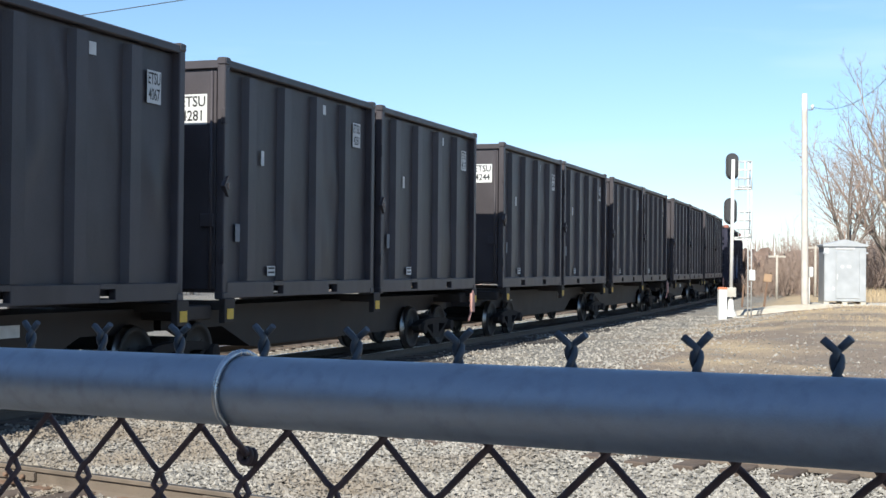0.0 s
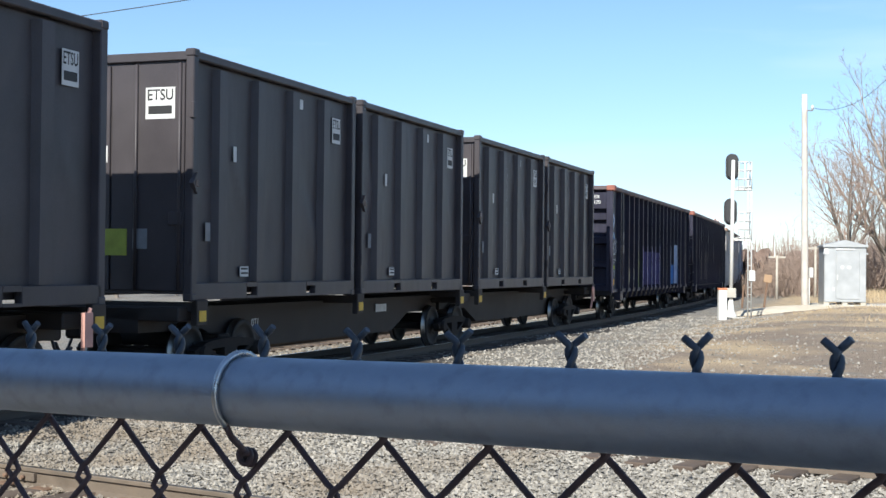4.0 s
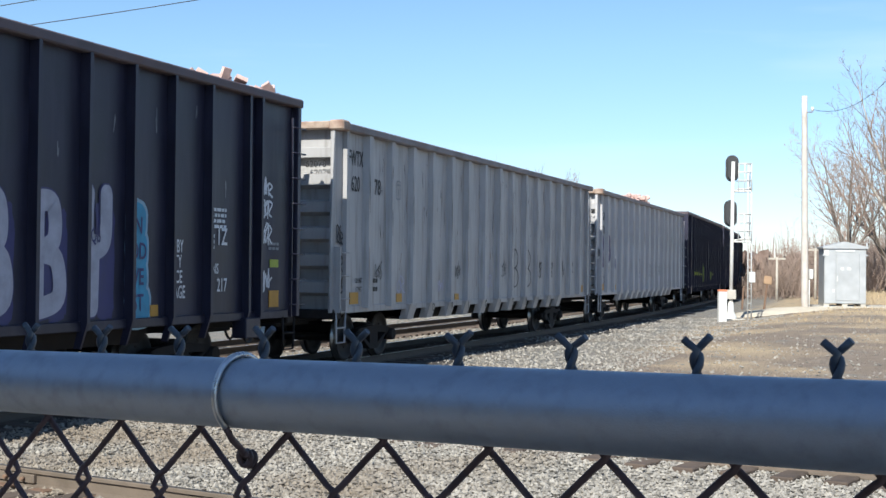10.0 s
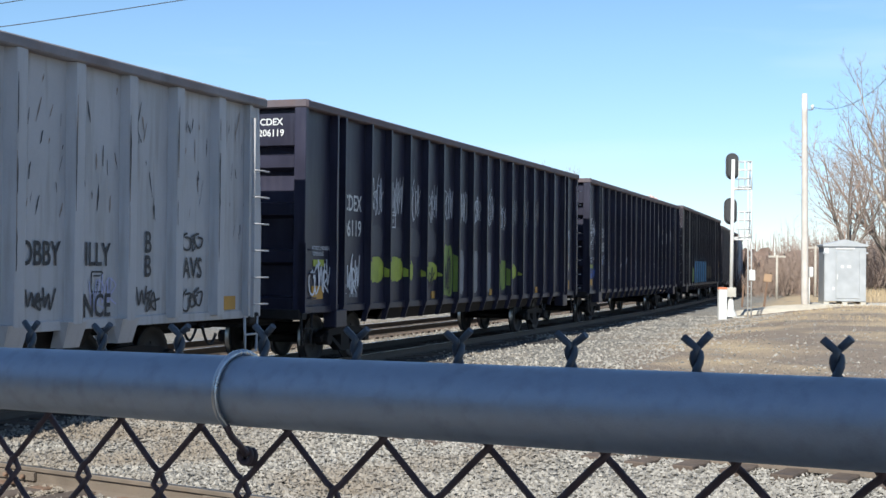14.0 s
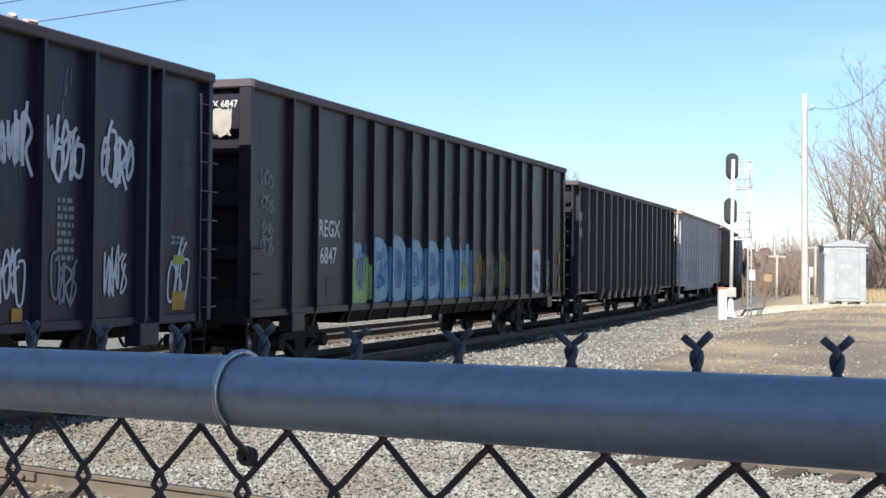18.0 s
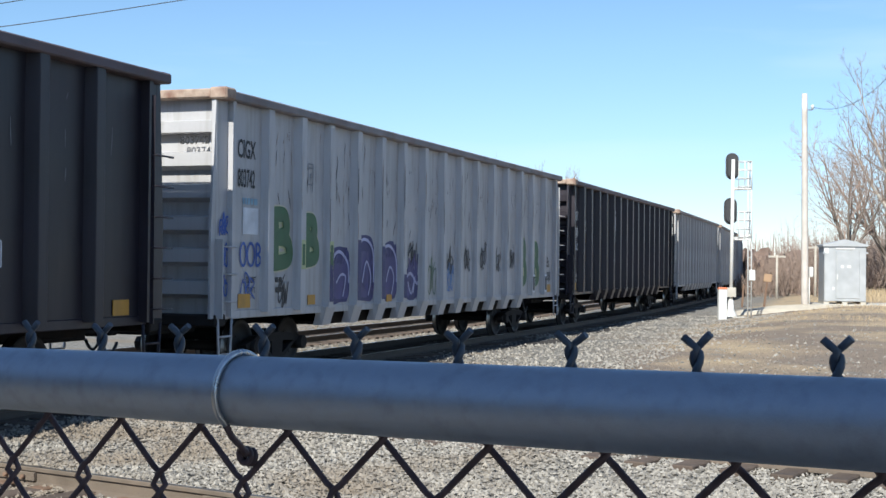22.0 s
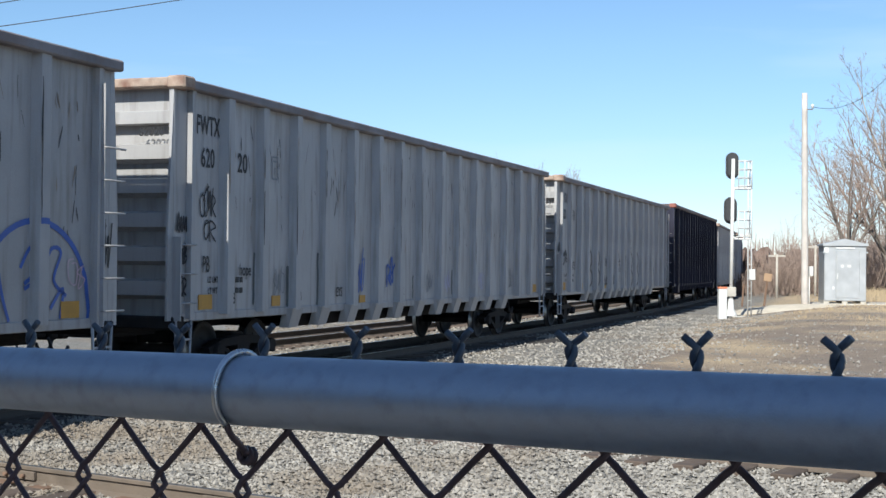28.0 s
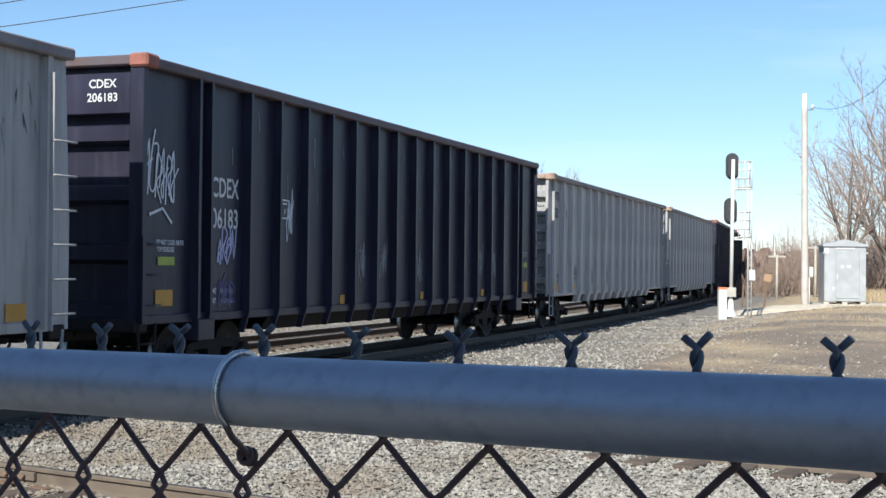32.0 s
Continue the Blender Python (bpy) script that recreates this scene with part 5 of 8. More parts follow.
def joint_bars():
    """Bolted bars and plates along the near rail of the crossing line."""
    holder = tagged(empty("rail_joint"), "bolted steel joint bars on a rusty brown rail", "rail joint")
    for u0, u1 in ((-10.55, -9.62), (-7.6, -6.7)):
        for side in (-1, 1):
            bm = bmesh.new()
            box(bm, u0, u1, -0.018, 0.018, -0.128, -0.05, bevel=0.006)
            bar = part("joint_bar", bm, M_RAIL, holder, at=Matrix.Translation(ACROSS * (8.255 + side * 0.034)) @ Matrix.Rotation(math.atan2(CROSS.y, CROSS.x), 4, "Z"))
            for k in range(4):
                x = u0 + 0.12 + (u1 - u0 - 0.24) * k / 3
                part("bolt", tubed([(x, 0.02 * side, -0.09), (x, 0.06 * side, -0.09)], 0.018, 6), M_RUSTY, bar)
    for k in range(9):
        bm = boxed(-0.1, 0.1, -0.19, 0.19, -0.168, -0.15, bevel=0.004)
        part("tie_plate", bm, M_RUSTY, holder, at=turned(ACROSS * 8.255 + CROSS * (-11.98 + 0.51 * (k + 1)), CROSS, 0.0))


joint_bars()


# ---- markings on the cars ----
def paint(name, rgb, rough=0.55):
    return mat(name, rgb, rough, var=0.22, scale=5.0, dirt=tuple(c * 0.55 for c in rgb), dirt_amount=0.5, bump=0.0)


P_CREAM = paint("cream_spray", (0.5, 0.46, 0.34))
P_TAN = paint("tan_spray", (0.42, 0.37, 0.33))
P_VIOLET = paint("violet_spray", (0.075, 0.07, 0.19))
P_LILAC = paint("lilac_spray", (0.4, 0.4, 0.58))
P_GREEN = paint("olive_green_spray", (0.17, 0.24, 0.05))
P_LIME = paint("yellow_green_spray", (0.33, 0.39, 0.055))
P_BLUE = paint("bright_blue_spray", (0.08, 0.22, 0.52))
P_SKY = paint("pale_blue_spray", (0.24, 0.38, 0.48))
P_CYAN = paint("cyan_spray", (0.04, 0.26, 0.42))
P_NAVY = paint("navy_spray", (0.035, 0.035, 0.13))
P_PURPLE = paint("purple_spray", (0.075, 0.065, 0.19))
P_DKGREEN = paint("dark_green_spray", (0.045, 0.12, 0.05))
P_RED = paint("red_spray", (0.4, 0.08, 0.07))
P_ORANGE = paint("orange_spray", (0.46, 0.24, 0.035))
P_PINK = paint("pink_spray", (0.5, 0.36, 0.42))
P_BLACK = paint("black_spray", (0.02, 0.02, 0.025))
P_WHITE = paint("white_spray", (0.6, 0.62, 0.66))
P_FADED = paint("faded_white_spray", (0.2, 0.21, 0.23))
P_DIM = paint("dim_grey_spray", (0.06, 0.06, 0.075))
P_INKBLUE = paint("ink_blue_spray", (0.05, 0.11, 0.38))
P_OCHRE = paint("dull_ochre_spray", (0.11, 0.1, 0.075))
P_MINT = paint("pale_mint_spray", (0.3, 0.42, 0.28))
P_MAROON = paint("maroon_spray", (0.16, 0.03, 0.03))
P_DULL = paint("dull_lilac_spray", (0.2, 0.2, 0.26))
P_BUFF = paint("yellowed_cream_spray", (0.46, 0.42, 0.25))
P_LEAF = paint("leaf_green_spray", (0.2, 0.28, 0.045))
P_FROST = paint("frosty_blue_white_spray", (0.42, 0.5, 0.66))
P_SPRAYBLUE = paint("mid_blue_spray", (0.2, 0.3, 0.6))
P_ASH = paint("ash_lilac_spray", (0.36, 0.36, 0.43))
P_BRIGHTCYAN = paint("bright_cyan_spray", (0.08, 0.38, 0.56))
P_GRAPE = paint("dark_grape_spray", (0.055, 0.035, 0.11))
P_PALELIME = paint("pale_lime_spray", (0.42, 0.46, 0.24))
P_HAZEBLUE = paint("hazy_blue_spray", (0.13, 0.28, 0.44))
P_SOOT = paint("thin_grime", (0.09, 0.1, 0.1))
P_GRASS = paint("soft_green_spray", (0.3, 0.4, 0.16))
P_STAIN = paint("brown_rust_stain", (0.22, 0.165, 0.125))


def ribbon(bm, pts, w, rounded=False):
    """A flat brush stroke through points (x, y, z) at depth y, its ends square or round."""
    pts = [Vector(p) for p in pts]
    wide = [w] * len(pts)
    if rounded:
        for end in (0, -1):
            e = pts[end]
            d = (e - pts[1 if end == 0 else -2]).normalized()
            tips = [(e + d * (w / 2 * f), w * math.sqrt(1 - f * f)) for f in (0.4, 0.75, 0.95)]
            if end == 0:
                pts, wide = [p for p, _ in tips[::-1]] + pts, [q for _, q in tips[::-1]] + wide
            else:
                pts, wide = pts + [p for p, _ in tips], wide + [q for _, q in tips]
    left, right = [], []
    for i, p in enumerate(pts):
        d = pts[min(i + 1, len(pts) - 1)] - pts[max(i - 1, 0)]
        d = Vector((d.x, 0, d.z))
        d = d.normalized() if d.length > 1e-6 else Vector((1, 0, 0))
        nrm = Vector((-d.z, 0, d.x)) * (wide[i] / 2)
        left.append(bm.verts.new(p + nrm))
        right.append(bm.verts.new(p - nrm))
    for i in range(len(pts) - 1):
        bm.faces.new((left[i], right[i], right[i + 1], left[i + 1]))


def smooth_line(keys, steps=5):
    pts = []
    n = len(keys)
    for i in range(n - 1):
        a, b, c, d = keys[max(i - 1, 0)], keys[i], keys[i + 1], keys[min(i + 2, n - 1)]
        for j in range(steps):
            t = j / steps
            pts.append(0.5 * ((2 * b) + (c - a) * t + (2 * a - 5 * b + 4 * c - d) * t * t + (3 * b - a - 3 * c + d) * t ** 3))
    pts.append(keys[-1])
    return pts


# loose hand-drawn strokes in a unit square, as a sprayed tag has them
STROKES = (((0, 0.2), (0.3, 1), (0.6, 0.1), (0.2, 0.4), (1, 0.7)),
           ((0.8, 0.9), (0.2, 0.6), (0.9, 0.3), (0.3, 0), (0.6, 0.8)),
           ((0, 0.5), (0.5, 1), (0.9, 0.5), (0.4, 0.1), (0.2, 0.6), (1, 0.9)),
           ((0, 1), (0.2, 0.2), (0.5, 0.8), (0.7, 0.1), (1, 1)),
           ((0.2, 0), (0.1, 0.9), (0.9, 0.7), (0.3, 0.35), (1, 0)),
           ((0.5, 1), (0.05, 0.7), (0.15, 0.1), (0.75, 0.05), (0.9, 0.7), (0.3, 0.8)))


def scribble(bm, x, y, z, w, h, seed, strokes=3, thick=0.03):
    """A tag in a box of that size: a row of loose letter-like strokes, or one stray stroke."""
    rng = random.Random(seed)
    if strokes == 1:
        keys = [Vector((x + w * rng.uniform(-0.3, 0.3), y, z + h * rng.uniform(-0.5, 0.5))) for _ in range(rng.randint(3, 4))]
        ribbon(bm, smooth_line(keys, 6), thick)
        return
    slant, rise = rng.uniform(0.0, 0.3), rng.uniform(-0.15, 0.25)
    cell = w / strokes
    for k in range(strokes):
        shape = STROKES[rng.randrange(len(STROKES))]
        tall = h * rng.uniform(0.62, 1.0)
        x0 = x - w / 2 + cell * k
        z0 = z - h / 2 + rise * cell * k + rng.uniform(0, 0.1) * h
        keys = [Vector((x0 + cell * (1.5 * u - 0.2 + rng.uniform(-0.14, 0.14)) + slant * 0.3 * v * tall, y - 0.0004 * k, z0 + tall * (v + rng.uniform(-0.1, 0.1)))) for u, v in shape]
        ribbon(bm, smooth_line(keys), thick * 0.85)


def patch(bm, x0, x1, y, z0, z1, seed=0, ragged=0.04, n=7):
    """A sprayed area with an uneven rounded outline."""
    rng = random.Random(seed)
    cx, cz, a, b = (x0 + x1) / 2, (z0 + z1) / 2, (x1 - x0) / 2, (z1 - z0) / 2
    vs = []
    for i in range(28):
        t = 2 * math.pi * i / 28
        c, s = math.cos(t), math.sin(t)
        e = 0.45 if ragged > 0.02 else 0.7
        u = math.copysign(abs(c) ** e, c) * a
        v = math.copysign(abs(s) ** e, s) * b
        vs.append(bm.verts.new((cx + u + rng.uniform(-ragged, ragged) * 0.6, y, cz + v + rng.uniform(-ragged, ragged))))
    bm.faces.new(vs)


def outline_letter(bm, kind, x, y, z, w, h, thick):
    """A tall hand-drawn letter of strokes: B, D, P, S, L, O, I."""
    def arc(z0, z1, r, n=9):
        return [(x - w / 2 + r * math.sin(math.pi * i / n), y, z1 - (z1 - z0) * (1 - math.cos(math.pi * i / n)) / 2) for i in range(n + 1)]
    zb, zt = z - h / 2, z + h / 2
    if kind in "BDPLI":
        ribbon(bm, [(x - w / 2, y, zb), (x - w / 2, y, zt)], thick)
    if kind == "B":
        ribbon(bm, arc(z, zt, w * 0.85), thick)
        ribbon(bm, arc(zb, z, w), thick)
    if kind == "P":
        ribbon(bm, arc(z, zt, w), thick)
    if kind == "D":
        ribbon(bm, arc(zb, zt, w), thick)
    if kind == "L":
        ribbon(bm, [(x - w / 2, y, zb), (x + w / 2, y, zb)], thick)
    if kind == "O":
        ribbon(bm, [(x + w / 2 * math.sin(2 * math.pi * i / 16), y, z + h / 2 * math.cos(2 * math.pi * i / 16)) for i in range(17)], thick)
    if kind == "S":
        ribbon(bm, [(x + w / 2 * math.cos(a), y, z + h / 4 + h / 4 * math.sin(a)) for a in (radians(30 + 24 * i) for i in range(11))]
               + [(x + w / 2 * math.cos(a), y, z - h / 4 + h / 4 * math.sin(a)) for a in (radians(90 - 26 * i) for i in range(11))], thick)


def islands(bm):
    """The loose pieces of a mesh, each as a list of faces."""
    seen, out = set(), []
    for f in bm.faces:
        if f in seen:
            continue
        stack, piece = [f], []
        seen.add(f)
        while stack:
            g = stack.pop()
            piece.append(g)
            for v in g.verts:
                for k in v.link_faces:
                    if k not in seen:
                        seen.add(k)
                        stack.append(k)
        out.append(piece)
    return out


def taken(faces):
    bm = bmesh.new()
    known = {}
    for f in faces:
        vs = []
        for v in f.verts:
            if v not in known:
                known[v] = bm.verts.new(v.co)
            vs.append(known[v])
        bm.faces.new(vs)
    return bm


# fat letters as strokes in a unit box
SHAPES = {"B": (((0, 0), (0, 1)), ((0, 1), (0.7, 0.97), (0.78, 0.65), (0.15, 0.53)), ((0.15, 0.53), (0.9, 0.45), (1, 0.1), (0, 0))),
          "O": (((0, 0), (0, 1), (0.85, 0.95), (1, 0.5), (0.85, 0.05), (0, 0)),),
          "R": (((0, 0), (0, 1)), ((0, 1), (0.8, 0.97), (0.85, 0.62), (0.1, 0.5)), ((0.3, 0.5), (0.75, 0.4), (1, 0)), ((0.45, 0.5), (0.5, 0.2))),
          "Y": (((0, 1), (0.02, 0.6), (0.7, 0.55)), ((0.95, 1), (0.9, 0.6), (0.4, 0.5)), ((0.3, 0.5), (0.25, 0))),
          "b": (((0, 0.02), (0.02, 1)), ((0.02, 0.5), (0.8, 0.45), (1, 0.2), (0.7, 0.0), (0.05, 0.02)), ((0.25, 0.25), (0.6, 0.2))),
          "i": (((0.5, 0), (0.5, 0.66)), ((0.45, 0.93), (0.55, 0.97))),
          "l": (((0.35, 0), (0.35, 1)), ((0.65, 1), (0.65, 0))),
          "y": (((0, 0.75), (0.1, 0.5), (0.6, 0.48)), ((0.95, 1), (0.85, 0.6), (0.8, 0.35), (0.45, 0.0), (0.05, 0.1))),
          "U": (((0, 1), (0.03, 0.05), (0.5, 0.0), (0.97, 0.1), (1, 0.6)), ((0.3, 0.1), (0.35, 0.45))),
          "H": (((0, 0), (0, 1)), ((0.05, 0.5), (0.95, 0.5)), ((1, 0), (1, 1)), ((0.1, 0.62), (0.1, 0.9))),
          "A": (((0, 0), (0.3, 1), (0.6, 1), (1, 0)), ((0.3, 0.4), (0.7, 0.4)))}


class Side:
    """The near side of one gondola: where its bays lie, and what is painted in them."""

    def __init__(self, number, style):
        self.car = G[number]
        mid, length = [(m, p + 5.9) for c, m, p in CARS if c is self.car][0]
        self.h = length / 2
        self.style = style
        self.plate = PLATES[style, number in (6, 7, 9)] + 0.004
        self.out = 1.604 if style == "hat" else 1.616
        self.ribs = rib_places(style, length)[1]

    def bay(self, i):
        if i < 0:
            return self.ribs[0] - 0.6
        if i + 1 >= len(self.ribs):
            return self.ribs[-1] + 0.6
        return (self.ribs[i] + self.ribs[i + 1]) / 2

    def rib(self, i):
        return self.ribs[i]

    def add(self, name, bm, material, label=""):
        if bm.verts and max(v.co.y for v in bm.verts) < -self.out + 0.002:      # on a rib: goes in with it
            x = sum(v.co.x for v in bm.verts) / len(bm.verts)
            near = min(range(len(self.ribs)), key=lambda i: abs(self.ribs[i] - x))
            bmesh.ops.translate(bm, vec=(0, KNOCKS[self.car][near], 0), verts=bm.verts)
        if name == "graffiti":
            bits = islands(bm)
            if len(bits) > 3:       # a tangle of thin strokes
                return tagged(part(name, bm, material, self.car, label), kind="stuff")
            if len(bits) > 1:
                for b in bits[1:]:
                    part(name, taken(b), material, self.car, label)
                one = taken(bits[0])
                bm.free()
                bm = one
        return part(name, bm, material, self.car, label)

    def text(self, string, x, z, size, material, layer=1, stretch=1.0, on_rib=False):
        bm = bmesh.new()
        lettering(bm, string, x, -(self.out if on_rib else self.plate) - 0.004 * layer, z, size, stretch)
        self.add("lettering", bm, material)

    def bars(self, x, z, w, rows, material, tall=0.05):
        bm = bmesh.new()
        rng = random.Random(int(x * 100) + rows)
        for r in range(rows):
            u = x - w / 2
            while u < x + w / 2 - 0.03:
                ww = rng.uniform(0.05, 0.14)
                box(bm, u, min(u + ww, x + w / 2), -self.plate - 0.006, -self.plate - 0.003, z - r * tall * 1.7 - tall / 2, z - r * tall * 1.7 + tall / 2)
                u += ww + 0.03
        self.add("small_lettering", bm, material)

    def plate_mark(self, x, z, w, h, material=None, on_rib=False):
        y = self.out if on_rib else self.plate
        self.add("reflector", boxed(x - w / 2, x + w / 2, -y - 0.012, -y - 0.002, z - h / 2, z + h / 2), material or M_YELLOW)

    def fill(self, i, z0, z1, material, seed=0, x0=-0.44, x1=0.44, layer=1, flange=True, ragged=0.03):
        """A filled letter body in bay i, and its edge on the rib before it and behind it."""
        if self.style == "hat":
            x0, x1 = max(x0, -0.42), min(x1, 0.42)
        bm = bmesh.new()
        patch(bm, self.bay(i) + x0, self.bay(i) + x1, -self.plate - 0.004 * layer, z0, z1, seed, ragged)
        self.add("graffiti", bm, material)
        if flange:
            bm = bmesh.new()
            xr = self.rib(i)
            if self.style != "hat":
                box(bm, xr - 0.034, xr + 0.02, -self.out - 0.003, -self.out - 0.001, z0 + 0.05, z1 - 0.1)
                self.add("graffiti_edge", bm, material)
                bm = bmesh.new()
                xb = self.rib(i + 1) - 0.0235
                v = [bm.verts.new((xb, yy, zz)) for yy, zz in ((-self.plate - 0.001, z0 + 0.1), (-1.575, z0 + 0.1), (-1.575, z1 - 0.25), (-self.plate - 0.001, z1 - 0.2))]
                bm.faces.new(v)
            else:
                box(bm, xr - 0.075, xr + 0.075, -self.out - 0.003, -self.out - 0.001, z0 + 0.05, z1 - 0.1)
            self.add("graffiti_edge", bm, material)

    def glyph(self, i, kind, z, w, h, thick, material, layer=2, dx=0.0):
        bm = bmesh.new()
        outline_letter(bm, kind, self.bay(i) + dx, -self.plate - 0.004 * layer, z, w, h, thick)
        self.add("graffiti", bm, material)

    def tag(self, i, z, w, h, seed, material, strokes=3, thick=0.028, layer=2, dx=0.06):
        bm = bmesh.new()
        scribble(bm, self.bay(i) + dx, -self.plate - 0.004 * layer, z, w, h, seed, strokes, thick)
        self.add("graffiti", bm, material)

    def bubble(self, i, strokes, thick, z_split, top, low, edge, layer=1):
        """A fat sprayed letter in bay i: strokes (u, z), an edge round them, one colour above and one below."""
        y = -self.plate - 0.004 * layer
        x = self.bay(i)
        dense = []
        for st in strokes:
            dense.append([(x + v.x, v.z) for v in smooth_line([Vector((u, 0, w)) for u, w in st], 8)])
        for w, m, d, keep_ in ((thick + 0.05, edge, 0.0, lambda z: True), (thick, low, 0.004, lambda z: True), (thick, top, 0.008, lambda z: z > z_split)):
            bm = bmesh.new()
            for k, pts in enumerate(dense):
                run_ = [(a, y - d - 0.0006 * k, b) for a, b in pts if keep_(b)]
                if len(run_) > 1:
                    ribbon(bm, run_, w, True)
            if bm.verts:
                self.add("graffiti", bm, m)

    def fat(self, i, kind, x0, x1, z0, z1, thick, fill, edge, low=None, split=0.0, layer=1):
        """A fat sprayed letter that fills a box in bay i."""
        r = thick / 2
        a, b, c, d = x0 + r, x1 - r, z0 + r, z1 - r
        strokes = [[(a + (b - a) * u, c + (d - c) * v) for u, v in st] for st in SHAPES[kind]]
        self.bubble(i, strokes, thick, split, fill, low or fill, edge, layer)

    def flank(self, i, z0, z1, material):
        """Spray on the near face of the rib behind bay i."""
        x = self.rib(i + 1) - 0.0225
        self.add("graffiti_edge", boxed(x - 0.002, x, -1.59, -self.plate - 0.002, z0, z1), material)

    def cloud(self, i, x0, x1, z0, z1, fill, edge, seed, layer=1):
        """A sprayed cloud of overlapping lobes with a rim."""
        rng = random.Random(seed)
        n = 4
        for grow_, m, lay in ((0.05, edge, layer), (0.0, fill, layer + 1)):
            bm = bmesh.new()
            rng.seed(seed)
            for k in range(n):
                zz = z0 + (z1 - z0) * (k + 0.5) / n
                half = (z1 - z0) / n * 0.72
                cut = rng.uniform(0.0, 0.14)
                patch(bm, self.bay(i) + x0 - grow_, self.bay(i) + x1 - cut + grow_, -self.plate - 0.004 * lay - 0.0006 * k, zz - half - grow_, zz + half + grow_, seed + k, 0.012)
            self.add("graffiti", bm, m)

    def spike(self, i, x, z0, z1, wide, material, layer=3):
        """A tall thin sprayed wedge with a barred foot."""
        bm = bmesh.new()
        y, u = -self.plate - 0.004 * layer, self.bay(i) + x
        ribbon(bm, [(u, y, z1), (u + 0.02, y, (z0 + z1) / 2), (u + wide, y, z0)], 0.05, True)
        ribbon(bm, [(u - 0.01, y - 0.0006, z1 - 0.1), (u + 0.01, y - 0.0006, z0)], 0.06, True)
        ribbon(bm, [(u - 0.03, y - 0.0012, z0 + 0.02), (u + wide + 0.08, y - 0.0012, z0 + 0.05)], 0.045, True)
        self.add("graffiti", bm, material)

    def soot(self, i, x, z0, z1, wide, material):
        """A dark run of grime down the sheet."""
        bm = bmesh.new()
        rng = random.Random(int(1000 * (i + x + 3)))
        u = self.bay(i) + x
        ribbon(bm, [(u + rng.uniform(-0.015, 0.015), -self.plate - 0.003, z1 - (z1 - z0) * k / 6) for k in range(7)], wide, True)
        self.add("grime", bm, material)

    def words(self, i, lines, x, z, size, gap, material, layer=3, stretch=0.75):
        for k, w in enumerate(lines):
            if w:
                self.text(w, self.bay(i) + x, z - gap * k, size, material, layer, stretch)

    def framed(self, x, z, w, h, material, mark="F"):
        """A thin painted frame round a small letter."""
        bm = bmesh.new()
        y = -self.plate - 0.005
        ribbon(bm, [(x - w / 2, y, z - h / 2), (x + w / 2, y, z - h / 2)], 0.025)
        ribbon(bm, [(x - w / 2, y, z + h / 2), (x + w / 2, y, z + h / 2)], 0.025)
        ribbon(bm, [(x - w / 2, y - 0.0005, z - h / 2), (x - w / 2, y - 0.0005, z + h / 2)], 0.025)
        ribbon(bm, [(x + w / 2, y - 0.0005, z - h / 2), (x + w / 2, y - 0.0005, z + h / 2)], 0.025)
        lettering(bm, mark, x, y, z - h * 0.17, h * 0.45)
        box(bm, x - w * 0.32, x + w * 0.32, y - 0.001, y + 0.001, z + h * 0.26, z + h * 0.34)
        tagged(self.add("notice", bm, material), kind="stuff")

    def end_text(self, lines, z, size, material, y=-0.9, plate=False):
        x = -self.h + 0.036
        bm = bmesh.new()
        for k, s in enumerate(lines):
            lettering(bm, s, x, y, z - k * size * 1.15, size, end=True)
        self.add("end_lettering", bm, material)

    def thin_common(self, name, number, header, number2):
        self.text(name, self.bay(0) + 0.02, 2.97, 0.42, M_WHITE, stretch=0.76)
        self.text(number, self.bay(0) + 0.03, 2.5, 0.42, M_WHITE, stretch=0.8)
        self.end_text(header, 4.28, 0.165, M_WHITE, y=-0.9)
        self.text("DO NOT LOAD ABOVE", -self.h + 0.92, 2.12, 0.1, P_WHITE, stretch=0.7)
        self.text("TOP OF BOXES", -self.h + 0.8, 2.02, 0.1, P_WHITE, stretch=0.66)
        self.plate_mark(-self.h + 0.81, 1.86, 0.44, 0.12, P_LIME)
        self.plate_mark(-self.h + 0.76, 1.34, 0.46, 0.23, P_ORANGE)
        self.bars(-self.h + 0.8, 1.1, 0.4, 1, P_FADED, 0.04)
        self.plate_mark(self.h - 0.75, 1.88, 0.3, 0.13, P_LIME)
        self.plate_mark(self.h - 0.75, 1.3, 0.34, 0.27, P_ORANGE)
        self.bars(self.h - 0.75, 2.2, 0.4, 2, P_FADED, 0.045)
        weights = ("200300", "85700") if number == "06170" else ("", "")
        for k, (word, weight) in enumerate(zip(("LMT", "WT"), weights)):
            self.text(word, self.bay(0) - 0.3, 1.415 - 0.15 * k, 0.12, P_WHITE, stretch=0.75)
            if weight:
                self.text(weight, self.bay(0) + 0.1, 1.415 - 0.15 * k, 0.12, P_WHITE, stretch=0.85)
            else:
                self.bars(self.bay(0) + 0.1, 1.415 - 0.15 * k, 0.38, 1, P_FADED, 0.07)
        self.framed(self.bay(2) - 0.1, 2.75, 0.25, 0.3, P_WHITE)
        for i in (4, 8, 12):
            self.plate_mark(self.bay(i) + 0.2, 1.2, 0.2, 0.16, P_ORANGE)
        rng = random.Random(int(self.car.name[-1:] or 0) if self.car.name[-1:].isdigit() else 3)
        bm = bmesh.new()
